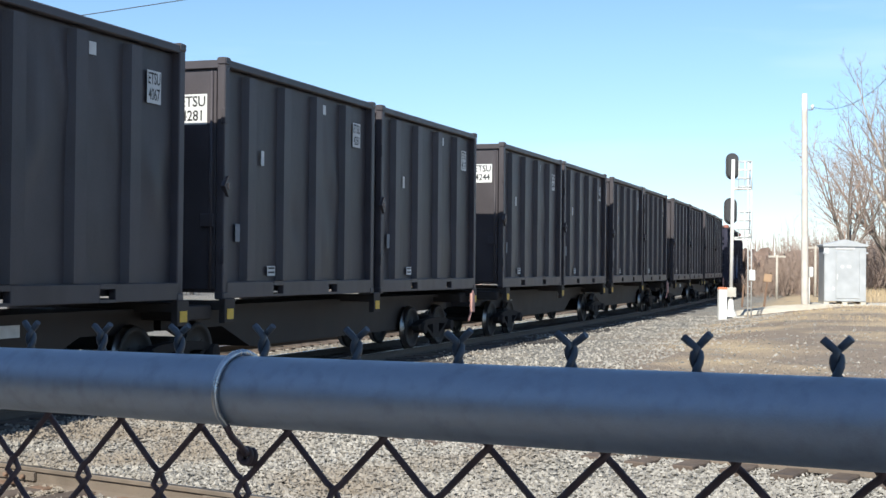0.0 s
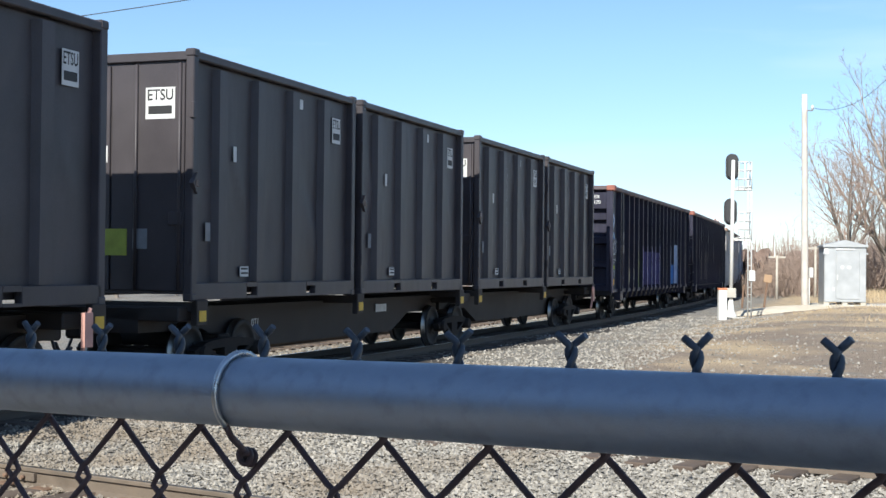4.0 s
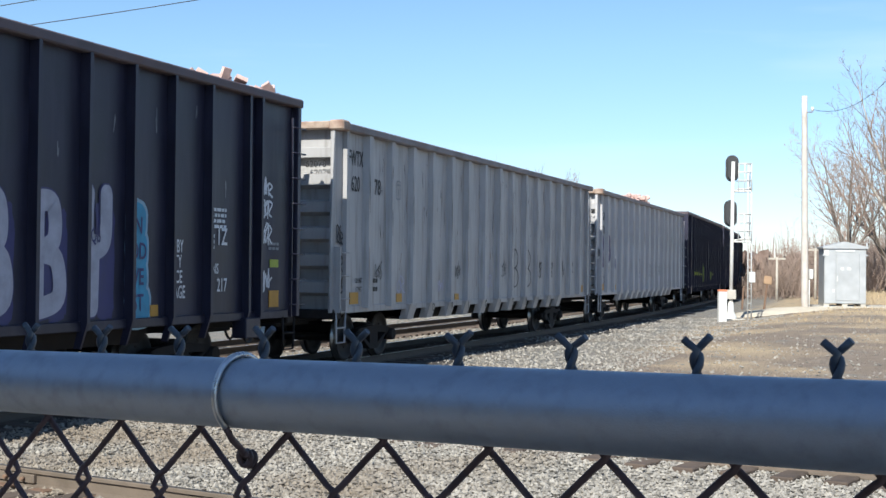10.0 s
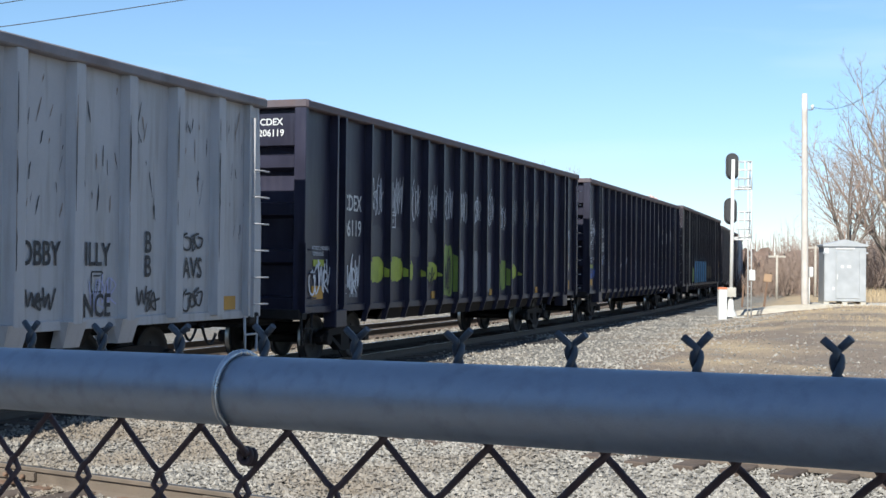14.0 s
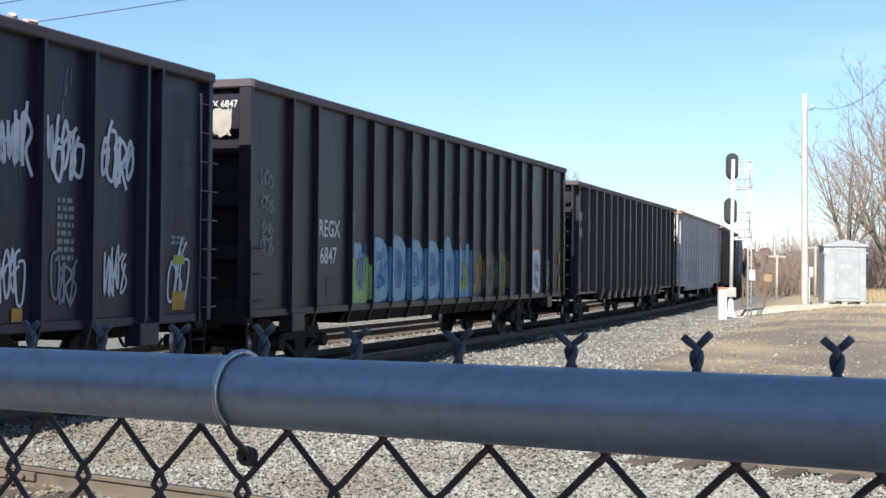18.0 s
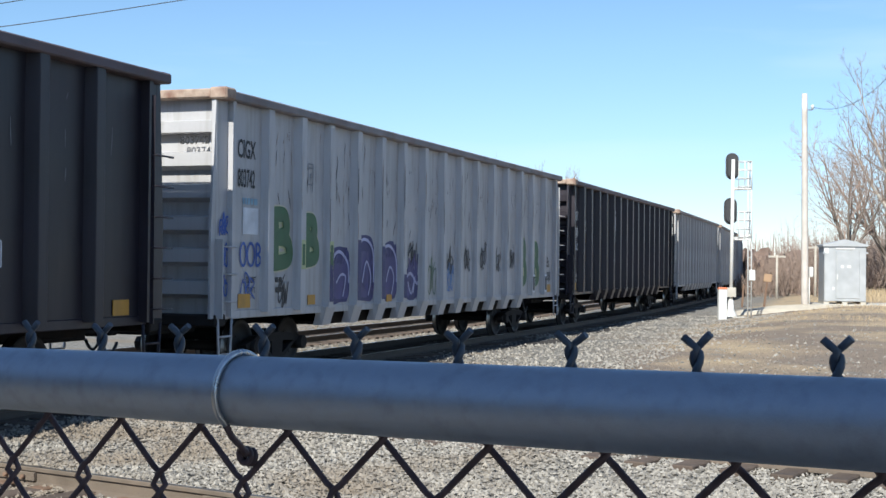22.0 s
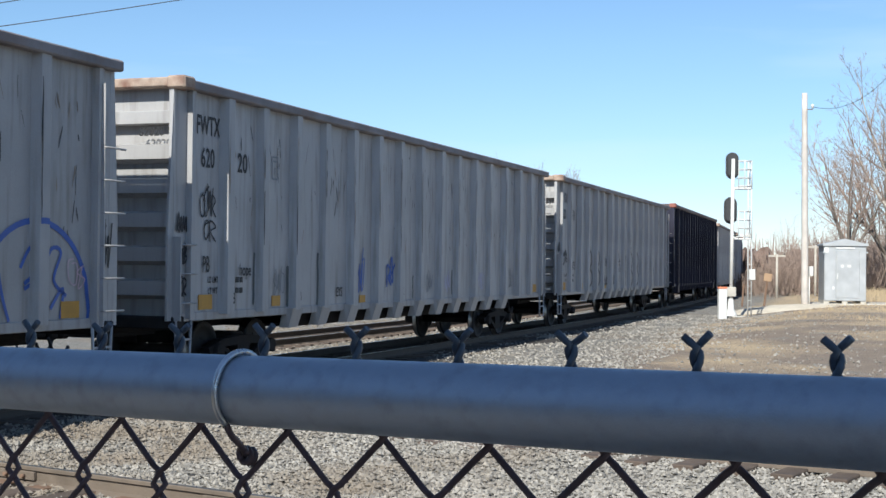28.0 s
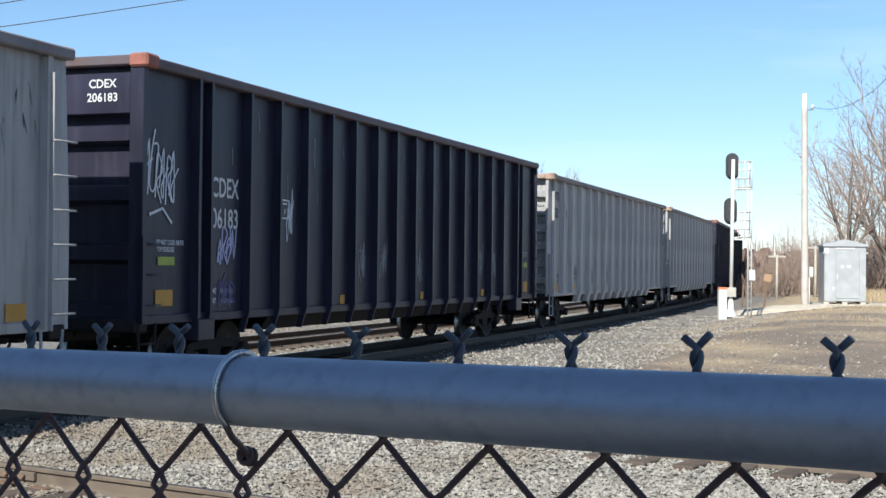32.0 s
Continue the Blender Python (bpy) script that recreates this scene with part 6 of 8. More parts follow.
        for _ in range(14):
            i = rng.randint(0, 14)
            scribble(bm, self.bay(i) + rng.uniform(-0.1, 0.3), -self.plate - 0.003, rng.uniform(2.9, 4.2), 0.12, 0.5, rng.randint(0, 999), 1, 0.014)
        tagged(self.add("scratch_wear", bm, P_FADED), kind="stuff")

    def hat_common(self, name, left, right, header, ink):
        x = -self.h + (1.04 if ink is M_WHITE else 0.95)
        z1, z2 = (3.41, 2.91) if ink is M_WHITE else (3.86, 3.38) if name == "FWTX" else (3.62, 3.16)
        self.text(name, x + 0.04, z1, 0.4, ink, stretch=0.62)
        self.text(left, x + 0.04, z2, 0.4, ink, stretch=0.68 if len(left) < 4 else 0.62 if len(left) < 6 else 0.48)
        if right:
            self.text(right, self.bay(0) - 0.02, z2, 0.42, ink, stretch=0.8)
        if ink is M_INK:
            bm = bmesh.new()
            lettering(bm, header, -self.h + 0.032, -1.08, 3.7, 0.17, end=True)
            self.add("end_lettering", bm, M_INK)
        self.plate_mark(-self.h + 0.95, 1.25, 0.4, 0.22, P_ORANGE)
        self.plate_mark(self.bay(1) - 0.02, 1.22, 0.3, 0.17, P_ORANGE)
        self.plate_mark(self.bay(4), 1.18, 0.28, 0.14, P_ORANGE)
        self.plate_mark(self.h - 0.92, 1.23, 0.38, 0.21, P_ORANGE)
        for z, word in ((1.575, "LD LMT"), (1.41, "LT WT")):
            self.text(word, -self.h + 1.18, z, 0.13, ink, stretch=0.75)
            self.bars(self.bay(0) - 0.08, z, 0.25, 1, ink, 0.085)
        if ink is M_INK:
            self.framed(self.bay(1) - 0.1, 3.4, 0.2, 0.36, P_FADED)
        else:
            self.framed(self.bay(0) + 0.2, 3.16, 0.24, 0.3, P_WHITE, "C")

    def wear(self, seed, count, material, zlo=2.2, zhi=4.1):
        """Chips, drips and rust runs: slim tapering marks, longest down the ribs' edges."""
        rng = random.Random(seed)
        bm = bmesh.new()

        def chip(x, y, z, long, wide, lean):
            left, right = [], []
            for k in range(5):
                f = k / 4
                w = wide * (0.35 + math.sin(math.pi * (0.12 + 0.8 * f))) * rng.uniform(0.5, 1.1) / 2
                u = x + lean * f * long + rng.uniform(-0.25, 0.25) * wide
                left.append(bm.verts.new((u - w, y, z - long * f)))
                right.append(bm.verts.new((u + w, y, z - long * f)))
            for k in range(4):
                bm.faces.new((left[k], right[k], right[k + 1], left[k + 1]))

        for _ in range(int(count * 2.2)):
            i = rng.randint(0, 14)
            z = zlo + (zhi - zlo) * rng.random() ** 0.6
            kind = rng.random()
            if kind < 0.3:
                chip(self.rib(i) - 0.083 + rng.uniform(0, 0.012), -self.out - 0.003 + KNOCKS[self.car][i], z, rng.uniform(0.15, 0.9), rng.uniform(0.012, 0.024), 0.0)
            elif kind < 0.95:
                chip(self.bay(i) + rng.uniform(-0.4, 0.4), -self.plate - 0.003, z, rng.uniform(0.05, 0.38), rng.uniform(0.008, 0.024), rng.uniform(-0.35, 0.35))
            else:      # a scrape with a hook
                x = self.bay(i) + rng.uniform(-0.3, 0.3)
                long = rng.uniform(0.1, 0.3)
                chip(x, -self.plate - 0.003, z, long, 0.015, -0.15)
                chip(x + rng.uniform(0.02, 0.1), -self.plate - 0.0036, z - long * 0.3, long * 0.6, 0.018, 0.2)
        tagged(self.add("wear", bm, material), kind="stuff")

    def end_ink(self, seed, material):
        """Tags round the corner panel."""
        bm = bmesh.new()
        rng = random.Random(seed)
        for z in (1.5, 1.95, 2.4):
            scribble(bm, -self.h + 0.22, -self.plate - 0.028, z, 0.26, 0.36, rng.randint(0, 999), 3, 0.04)
        self.add("graffiti", bm, material)


def mark_cars():
    # first black car: cream and violet letters, olive panel, blue lettering
    s = Side(0, "thin")
    s.thin_common("CDEX", "06170", ("CDEX", "206170"), "")
    u = -s.h + 0.62 - s.bay(0)
    s.bubble(0, [[(u - 0.34, 3.62), (u - 0.3, 3.0)], [(u - 0.08, 3.66), (u + 0.2, 3.6), (u + 0.22, 3.42), (u - 0.06, 3.12), (u + 0.02, 3.02), (u + 0.3, 2.94)]], 0.15, 3.3, P_FROST, P_SKY, P_BLUE)
    s.text("1Z", -s.h + 0.93, 1.63, 0.27, P_WHITE, 3, 0.8)
    bm = bmesh.new()
    scribble(bm, -s.h + 0.85, -s.plate - 0.009, 2.55, 1.0, 0.6, 18, 4, 0.045)
    s.add("graffiti", bm, P_WHITE)
    s.text("TCK", s.bay(0) + 0.04, 1.56, 0.24, P_WHITE, 3, 0.75)
    s.cloud(3, -0.46, 0.48, 1.1, 2.5, P_LEAF, P_LEAF, 51)
    s.fat(1, "B", -0.5, 0.42, 1.14, 2.52, 0.33, P_BUFF, P_NAVY)
    s.fat(2, "B", -0.5, 0.38, 1.2, 2.48, 0.32, P_CREAM, P_NAVY)
    s.text("QB", s.bay(1) + 0.12, 1.62, 0.22, P_BLACK, 5, 0.7)
    s.words(3, ("WISH", "YOU", "WERE", "HERE"), 0.06, 2.22, 0.34, 0.33, P_DKGREEN, 3, 0.85)
    for i, kind, z1 in ((4, "B", 2.76), (5, "O", 2.74), (6, "B", 2.78), (7, "B", 2.76), (8, "Y", 2.82)):
        s.fill(i, 1.12, z1 - 0.1, P_VIOLET, 30 + i, -0.1, 0.5, 1, False, 0.05)
        s.fat(i, kind, -0.5, 0.3, 1.14, z1, 0.28, P_CREAM, P_NAVY, None, 0.0, 2)
        s.add("graffiti_edge", boxed(s.rib(i) - 0.03, s.rib(i) + 0.033, -s.out - 0.006, -s.out - 0.001, 1.1, z1 - 0.05), P_LILAC)
    s.text("8", s.bay(8) - 0.05, 2.1, 0.3, P_BLACK, 6, 0.7)
    s.cloud(9, -0.48, 0.3, 1.08, 2.4, P_LEAF, P_MINT, 31)
    s.words(9, ("IM", "", "BUT", "", ""), -0.2, 2.25, 0.26, 0.28, P_BLACK, 4, 0.8)
    for k in (1, 3, 4):
        s.tag(9, 2.22 - 0.27 * k, 0.55, 0.2, 610 + k, P_BLACK, 5, 0.035, 4, -0.12)
    s.words(10, ("MERRY", "CHRISTMAS", "EVERYONE", "FROM", "BOBBY", "BILLY"), -0.08, 3.0, 0.33, 0.315, P_WHITE, 2, 0.5)
    s.fat(11, "b", -0.5, 0.5, 1.16, 2.96, 0.42, P_FROST, P_NAVY, P_BLUE, 1.95)
    s.fat(12, "i", -0.5, -0.02, 1.16, 2.98, 0.4, P_FROST, P_NAVY, P_BLUE, 1.95)
    s.fat(12, "l", 0.02, 0.5, 1.2, 3.0, 0.36, P_FROST, P_NAVY, P_BLUE, 1.95)
    s.fat(13, "l", -0.5, 0.2, 1.2, 3.02, 0.46, P_FROST, P_NAVY, P_BLUE, 1.95)
    s.fat(14, "y", -0.48, 0.44, 1.1, 3.3, 0.36, P_FROST, P_NAVY, P_SPRAYBLUE, 1.8)
    s.text("QB", s.bay(11) - 0.28, 1.66, 0.24, P_NAVY, 5, 0.7)
    for i in (11, 12, 13):
        s.add("graffiti_edge", boxed(s.rib(i) - 0.03, s.rib(i) + 0.03, -s.out - 0.004, -s.out - 0.001, 1.15, 1.95), P_BLUE)
        s.add("graffiti_edge", boxed(s.rib(i) - 0.03, s.rib(i) + 0.03, -s.out - 0.0041, -s.out - 0.001, 1.951, 2.85), P_FROST)
    for i, z1 in ((11, 2.0), (12, 2.9)):
        s.flank(i, 1.18, z1, P_BLUE if i == 11 else P_FROST)
    for i in (4, 5, 6, 7):
        s.flank(i, 1.2, 2.5, P_VIOLET)
    for k in range(4):
        s.tag(14, 2.0 - 0.22 * k, 0.4, 0.2, 740 + k, P_PURPLE, 3, 0.022, 5, -0.25)
    bm = bmesh.new()
    for k in range(3):
        scribble(bm, s.h - 0.85, -s.plate - 0.008, 1.5 + 0.55 * k, 0.5, 0.5, 800 + k, 3, 0.045)
    s.add("graffiti", bm, P_CREAM)
    bm = bmesh.new()
    lettering(bm, "OBBY", -s.h + 0.036, -0.4, 2.05, 0.3, end=True)
    s.add("end_lettering", bm, P_FADED)

    # second black car: tan letters, a cyan panel, pale letters
    s = Side(1, "thin")
    s.thin_common("CDEX", "06165", ("CDEX", "206165"), "")
    s.tag(0, 2.05, 0.6, 0.3, 5, P_WHITE, 3, 0.03)
    s.tag(0, 1.45, 0.7, 0.7, 9, P_LILAC, 3, 0.08)
    s.fat(1, "U", -0.44, 0.5, 1.18, 2.98, 0.42, P_TAN, P_MAROON)
    s.fat(2, "i", -0.48, 0.34, 1.24, 2.7, 0.42, P_TAN, P_MAROON)
    s.fat(3, "H", -0.46, 0.5, 1.24, 2.9, 0.4, P_TAN, P_MAROON)
    s.fat(4, "H", -0.46, 0.5, 1.22, 2.96, 0.42, P_TAN, P_MAROON)
    s.fat(5, "i", -0.46, -0.05, 1.3, 2.95, 0.3, P_TAN, P_MAROON)
    for i in (2, 4, 5):
        s.add("graffiti_edge", boxed(s.rib(i) - 0.03, s.rib(i) + 0.03, -s.out - 0.003, -s.out - 0.001, 1.3, 2.75), P_TAN)
    s.text("QB", s.bay(1) - 0.2, 1.6, 0.24, P_MAROON, 5, 0.7)
    for i in (1, 4):
        s.plate_mark(s.bay(i) - 0.25, 1.2, 0.26, 0.14, P_ORANGE)
    s.cloud(6, -0.46, 0.34, 1.08, 2.6, P_CYAN, P_BRIGHTCYAN, 12)
    s.words(6, ("WISH", "YOU", "WERE", "HERE"), -0.04, 2.26, 0.33, 0.33, P_NAVY, 4, 0.78)
    for i, kind, z1 in ((7, "B", 2.74), (8, "O", 2.66), (9, "B", 2.74), (10, "B", 2.74), (11, "Y", 2.88)):
        s.fat(i, kind, -0.5, 0.2, 1.15, z1, 0.27, P_ASH, P_NAVY, None, 0.0, 2)
        s.fill(i, 1.1, z1 - 0.2, P_NAVY, 330 + i, -0.2, 0.26, 1, False, 0.04)
    s.text("QB", s.bay(11) - 0.2, 2.2, 0.26, P_NAVY, 6, 0.6)
    s.cloud(12, -0.5, 0.1, 1.08, 2.6, P_CYAN, P_SKY, 14)
    s.words(12, ("N", "OD", "VE", "ST"), -0.22, 2.36, 0.32, 0.35, P_NAVY, 4, 0.8)
    s.words(13, ("BBY", "TY", "ICE", "VAGE"), -0.22, 2.1, 0.26, 0.22, P_WHITE, 3, 0.62)
    s.bars(s.bay(14) - 0.19, 2.68, 0.5, 4, P_WHITE, 0.05)
    s.bars(s.bay(14) - 0.38, 2.28, 0.16, 4, P_WHITE, 0.05)
    s.text("1Z", s.bay(14) - 0.08, 2.26, 0.36, P_WHITE, 3, 0.8)
    s.words(14, ("INS",), -0.3, 1.78, 0.22, 0.2, P_WHITE, 3, 0.75)
    s.words(14, ("217",), -0.07, 1.53, 0.28, 0.2, P_WHITE, 3, 0.75)
    bm = bmesh.new()
    for k, zz in enumerate((3.1, 2.72, 2.32, 1.55)):
        scribble(bm, s.h - 1.05, -s.plate - 0.008, zz, 0.34, 0.36, 820 + k, 3, 0.045)
    s.add("graffiti", bm, P_WHITE)

    # first grey car
    s = Side(2, "hat")
    s.hat_common("FWTX", "620", "78", "62078", M_INK)
    s.wear(1, 42, P_BLACK)
    s.wear(2, 26, P_STAIN, 1.6, 4.0)
    s.end_ink(3, P_BLACK)
    for i, sd in ((0, 71), (4, 16), (7, 14), (12, 61)):
        s.tag(i, 1.8, 0.35, 0.4, sd, P_BLACK, 3, 0.022)
    for i, sd in ((1, 7), (3, 9), (6, 2)):
        s.tag(i, 1.5, 0.35, 0.35, sd, P_LILAC, 2, 0.022)
    for i in (8, 9):
        s.glyph(i, "B", 1.85, 0.4, 1.0, 0.04, P_BLACK)
    for i in (10, 11, 12, 13):
        s.tag(i, 1.95, 0.3, 0.34, 500 + i, P_BLACK, 3, 0.045, 3, -0.1)
        if i < 12:
            s.words(i, ("QB",), -0.08, 1.68, 0.27, 0.3, P_BLACK, 3, 0.75)
    for i, c in zip(range(2, 11), "DRLGISKIL"):
        s.text(c, s.rib(i + 1) - 0.02, 0.98, 0.24, P_BLACK, on_rib=True)

    # second grey car
    s = Side(3, "hat")
    s.hat_common("CIGX", "803124", "", "803124", M_INK)
    s.wear(11, 85, P_BLACK)
    s.wear(12, 40, P_STAIN, 2.2, 4.2)
    s.end_ink(13, P_BLACK)
    s.fat(-1, "R", -0.36, 0.35, 1.88, 3.02, 0.3, P_GRAPE, P_WHITE)
    s.fat(0, "B", -0.3, 0.3, 2.08, 3.04, 0.24, P_GRAPE, P_WHITE)
    s.words(-1, ("QB",), -0.1, 1.7, 0.3, 0.3, P_BLACK, 3, 0.75)
    s.words(0, ("QB",), -0.04, 1.82, 0.28, 0.3, P_BLACK, 3, 0.75)
    s.plate_mark(s.rib(0), 2.22, 0.16, 0.42, M_WHITE, True)
    s.add("notice", boxed(s.rib(0) - 0.05, s.rib(0) + 0.05, -s.out - 0.016, -s.out - 0.013, 2.06, 2.38), P_GRAPE)
    s.plate_mark(s.rib(1), 2.09, 0.16, 0.42, M_WHITE, True)
    bm = boxed(s.rib(1) - 0.05, s.rib(1) + 0.05, -s.out - 0.016, -s.out - 0.013, 1.88, 2.22)
    s.add("notice", bm, P_NAVY)
    for i, lines in ((4, ("BBY", "QB")), (5, ("ILLY", "RG", "AY"))):
        for k, w in enumerate(lines):
            s.text(w, s.bay(i) + (0.0 if i == 4 else 0.06), 2.14 - 0.34 * k, 0.34, P_BLACK, 2, 0.7)
    for i, kind in ((2, "B"), (3, "B"), (6, "B")):
        bm = bmesh.new()
        x, y = s.bay(i) - 0.1, -s.plate - 0.008
        ribbon(bm, [(x, y, 2.35), (x + 0.02, y, 2.0), (x + 0.05, y, 1.75)], 0.06)
        ribbon(bm, [(x - 0.02, y, 2.3), (x + 0.1, y, 2.1), (x + 0.02, y, 2.0), (x + 0.16, y, 1.85), (x + 0.02, y, 1.72)], 0.045)
        s.add("graffiti", bm, P_BLACK)
    for i, sd in ((7, 16), (8, 60), (9, 61)):
        s.tag(i, 1.85, 0.45, 0.75, sd, P_BLACK, 4, 0.035)
    for i, sd in ((2, 7), (3, 8), (4, 9), (5, 2), (6, 4), (9, 3), (11, 6)):
        s.tag(i, 1.4, 0.55, 0.45, sd, P_LILAC, 4, 0.025)

    for i, lines in ((10, ("OBBY", "")), (11, ("ILLY", "", "NCE")), (12, ("B", "B")), (13, ("AVS",))):
        for k, w in enumerate(lines):
            if w:
                s.text(w, s.bay(i) - 0.05, (1.92 if i < 12 else 2.1 if i < 13 else 1.75) - 0.33 * k, 0.42, P_BLACK, 3, 0.75)
    s.framed(s.bay(11) - 0.05, 1.58, 0.24, 0.26, P_BLACK)
    for i, z in ((10, 1.4), (13, 2.15), (13, 1.3), (12, 1.35)):
        s.tag(i, z, 0.5, 0.32, 420 + i + int(z * 10), P_BLACK, 3, 0.04, 3, -0.05)

    # black cars with white tags
    s = Side(4, "thin")
    s.thin_common("CDEX", "06119", ("CDEX", "206119"), "")
    for i in range(1, 13):
        s.tag(i, 3.2, 0.5, 0.8, 200 + i, P_WHITE if i < 10 else P_FADED, 4, 0.026, 2, 0.1)
    for i in (1, 2, 3, 4):
        s.fill(i, 2.0, 2.6, P_DIM, 90 + i, -0.4, 0.4, 1, False)
    for i, z1, x1 in ((1, 2.0, 0.44), (2, 2.0, 0.44), (3, 1.95, 0.0), (4, 1.9, 0.44), (10, 1.9, 0.3)):
        s.fill(i, 1.5, z1, P_LIME, 60 + i, -0.46, x1, 2, True, 0.02)
    s.fill(5, 1.15, 2.3, P_GREEN, 65, -0.2, 0.42, 2)
    s.tag(5, 1.7, 0.4, 0.9, 9, P_BLACK, 4, 0.04, 4)
    s.tag(4, 1.6, 0.3, 0.5, 19, P_BLACK, 2, 0.04, 4)
    for i in (6, 7, 8):
        s.fill(i, 1.2, 2.2, P_FADED, 95 + i, -0.1, 0.2, 1, False)
    s.fill(9, 1.25, 2.0, P_GREEN, 66, 0.0, 0.4, 2)
    s.tag(0, 1.7, 0.5, 0.7, 31, P_WHITE, 4, 0.05)
    bm = bmesh.new()
    scribble(bm, -s.h + 0.9, -s.plate - 0.016, 1.55, 0.9, 0.6, 14, 5, 0.05)
    scribble(bm, s.h - 0.9, -s.plate - 0.016, 2.4, 0.4, 2.0, 16, 4, 0.05)
    s.add("graffiti", bm, P_WHITE)
    s = Side(5, "thin")
    s.thin_common("CDEX", "06185", ("CDEX", "206185"), "")
    bm = bmesh.new()
    for k in range(3):
        scribble(bm, -s.h + 0.66 + 0.28 * k, -s.plate - 0.009 - 0.001 * k, 3.2 - 0.05 * k, 0.34, 0.42, 14 + k, 2, 0.032)
    scribble(bm, s.h - 0.8, -s.plate - 0.009, 1.7, 0.5, 1.0, 15, 3, 0.045)
    s.add("graffiti", bm, P_WHITE)
    y = -s.plate - 0.013
    for pts in (((0.0, 2.62), (0.06, 2.9), (0.24, 2.95), (0.36, 2.78)), ((0.3, 2.85), (0.5, 3.1), (0.78, 3.0), (0.86, 2.6)), ((0.1, 2.58), (0.35, 2.68), (0.62, 2.82)),
                ((0.3, 2.66), (0.42, 2.42), (0.56, 2.5), (0.6, 2.8)), ((0.0, 2.62), (0.1, 2.5), (0.2, 2.6)), ((0.55, 2.9), (0.62, 3.0), (0.7, 2.9), (0.6, 2.86))):
        bm = bmesh.new()
        ribbon(bm, smooth_line([Vector((-s.h + 0.5 + u, y, v)) for u, v in pts], 5), 0.03)
        s.add("graffiti", bm, P_WHITE)
    for k, c in enumerate("VINNY"):
        s.text(c if k != 1 else "i", s.bay(0) - 0.32 + 0.2 * k, 1.96 + 0.03 * k, 0.4, P_FROST, 2, 0.55)
    s.text("12", s.bay(0) + 0.14, 1.6, 0.22, P_WHITE, 2, 0.8)
    bm = bmesh.new()
    scribble(bm, -s.h + 0.9, -s.plate - 0.006, 1.62, 1.0, 0.4, 61, 6, 0.06)
    s.add("graffiti", bm, P_INKBLUE)
    for i, sd in ((1, 61), (2, 62)):
        s.glyph(i, "B", 1.92, 0.22, 0.4, 0.035, P_WHITE, 2, 0.1)
        s.tag(i, 1.58, 0.26, 0.3, sd, P_WHITE, 2, 0.03, 2, 0.14)
    s.text("IN", s.bay(2) + 0.02, 1.28, 0.28, P_WHITE, 2, 0.6)
    for i, shape in ((3, (((-0.3, 2.4), (-0.16, 2.0), (0.06, 2.3)), ((0.05, 2.36), (-0.08, 1.8), (-0.3, 1.74), (0.1, 1.82), (0.4, 1.96)))),
                     (4, (((-0.34, 2.3), (-0.1, 2.44), (0.06, 2.2), (-0.3, 2.02)), ((-0.3, 2.5), (-0.26, 1.8), (0.1, 1.66)), ((-0.1, 1.98), (0.2, 1.94), (0.44, 2.16))))):
        for k, pts in enumerate(shape):
            bm = bmesh.new()
            ribbon(bm, smooth_line([Vector((s.bay(i) + u, -s.plate - 0.008 - 0.001 * k, v)) for u, v in pts], 6), 0.11, True)
            s.add("graffiti", bm, P_ASH)
    s.tag(5, 1.5, 0.4, 0.45, 6, P_WHITE, 4, 0.03)
    for i in (6, 7, 8):
        s.glyph(i, "B", 1.68, 0.4, 1.04, 0.026, P_WHITE, 2, 0.14)
    s.tag(9, 1.75, 0.5, 1.1, 7, P_WHITE, 3, 0.035)
    for i, sd in ((10, 7), (11, 8), (12, 9), (13, 12), (14, 13)):
        s.tag(i, 1.7, 0.5, 0.8, sd + 40, P_FADED if i % 2 else P_WHITE, 4, 0.045)
    for i in (11, 12, 13, 14):
        s.tag(i, 3.25, 0.7, 0.8, 700 + i, P_WHITE, 5, 0.07)
    s.bars(s.bay(13) + 0.1, 2.6, 0.35, 8, P_FADED, 0.06)

    # the faded dark car with blue letters
    s = Side(6, "wide_bay")
    s.text("REGX", s.bay(0) - 0.1, 2.46, 0.42, M_WHITE, stretch=0.85)
    s.text("6847", s.bay(0) - 0.14, 1.98, 0.42, M_WHITE, stretch=0.85)
    s.bars(s.bay(0) + 0.05, 1.6, 0.5, 4, P_DIM, 0.07)
    s.end_text(("REGX 6847",), 4.36, 0.15, M_WHITE, y=-0.95)
    bm = bmesh.new()
    patch(bm, -1.2, -0.85, 0.0, 3.55, 4.0, 8, 0.05)
    bmesh.ops.rotate(bm, cent=(0, 0, 0), matrix=Matrix.Rotation(math.pi / 2, 3, "Z"), verts=bm.verts)
    bmesh.ops.translate(bm, vec=(-s.h + 0.034, 0, 0.3), verts=bm.verts)
    s.add("graffiti", bm, P_TAN)
    for k in range(4):
        s.tag(-1, 3.2 - 0.35 * k, 0.4, 0.32, 950 + k, P_FADED, 3, 0.03, 2, -1.2)
    s.add("notice", boxed(s.bay(1) - 0.36, s.bay(1) - 0.24, -s.plate - 0.006, -s.plate - 0.003, 2.5, 2.8), P_FADED)
    s.fill(1, 1.08, 2.06, P_GRASS, 3, -0.46, 0.48)
    s.fill(1, 1.95, 2.25, P_SKY, 7, -0.3, 0.1, 2, False)
    s.tag(1, 1.7, 0.4, 0.8, 33, P_INKBLUE, 3, 0.035, 3)
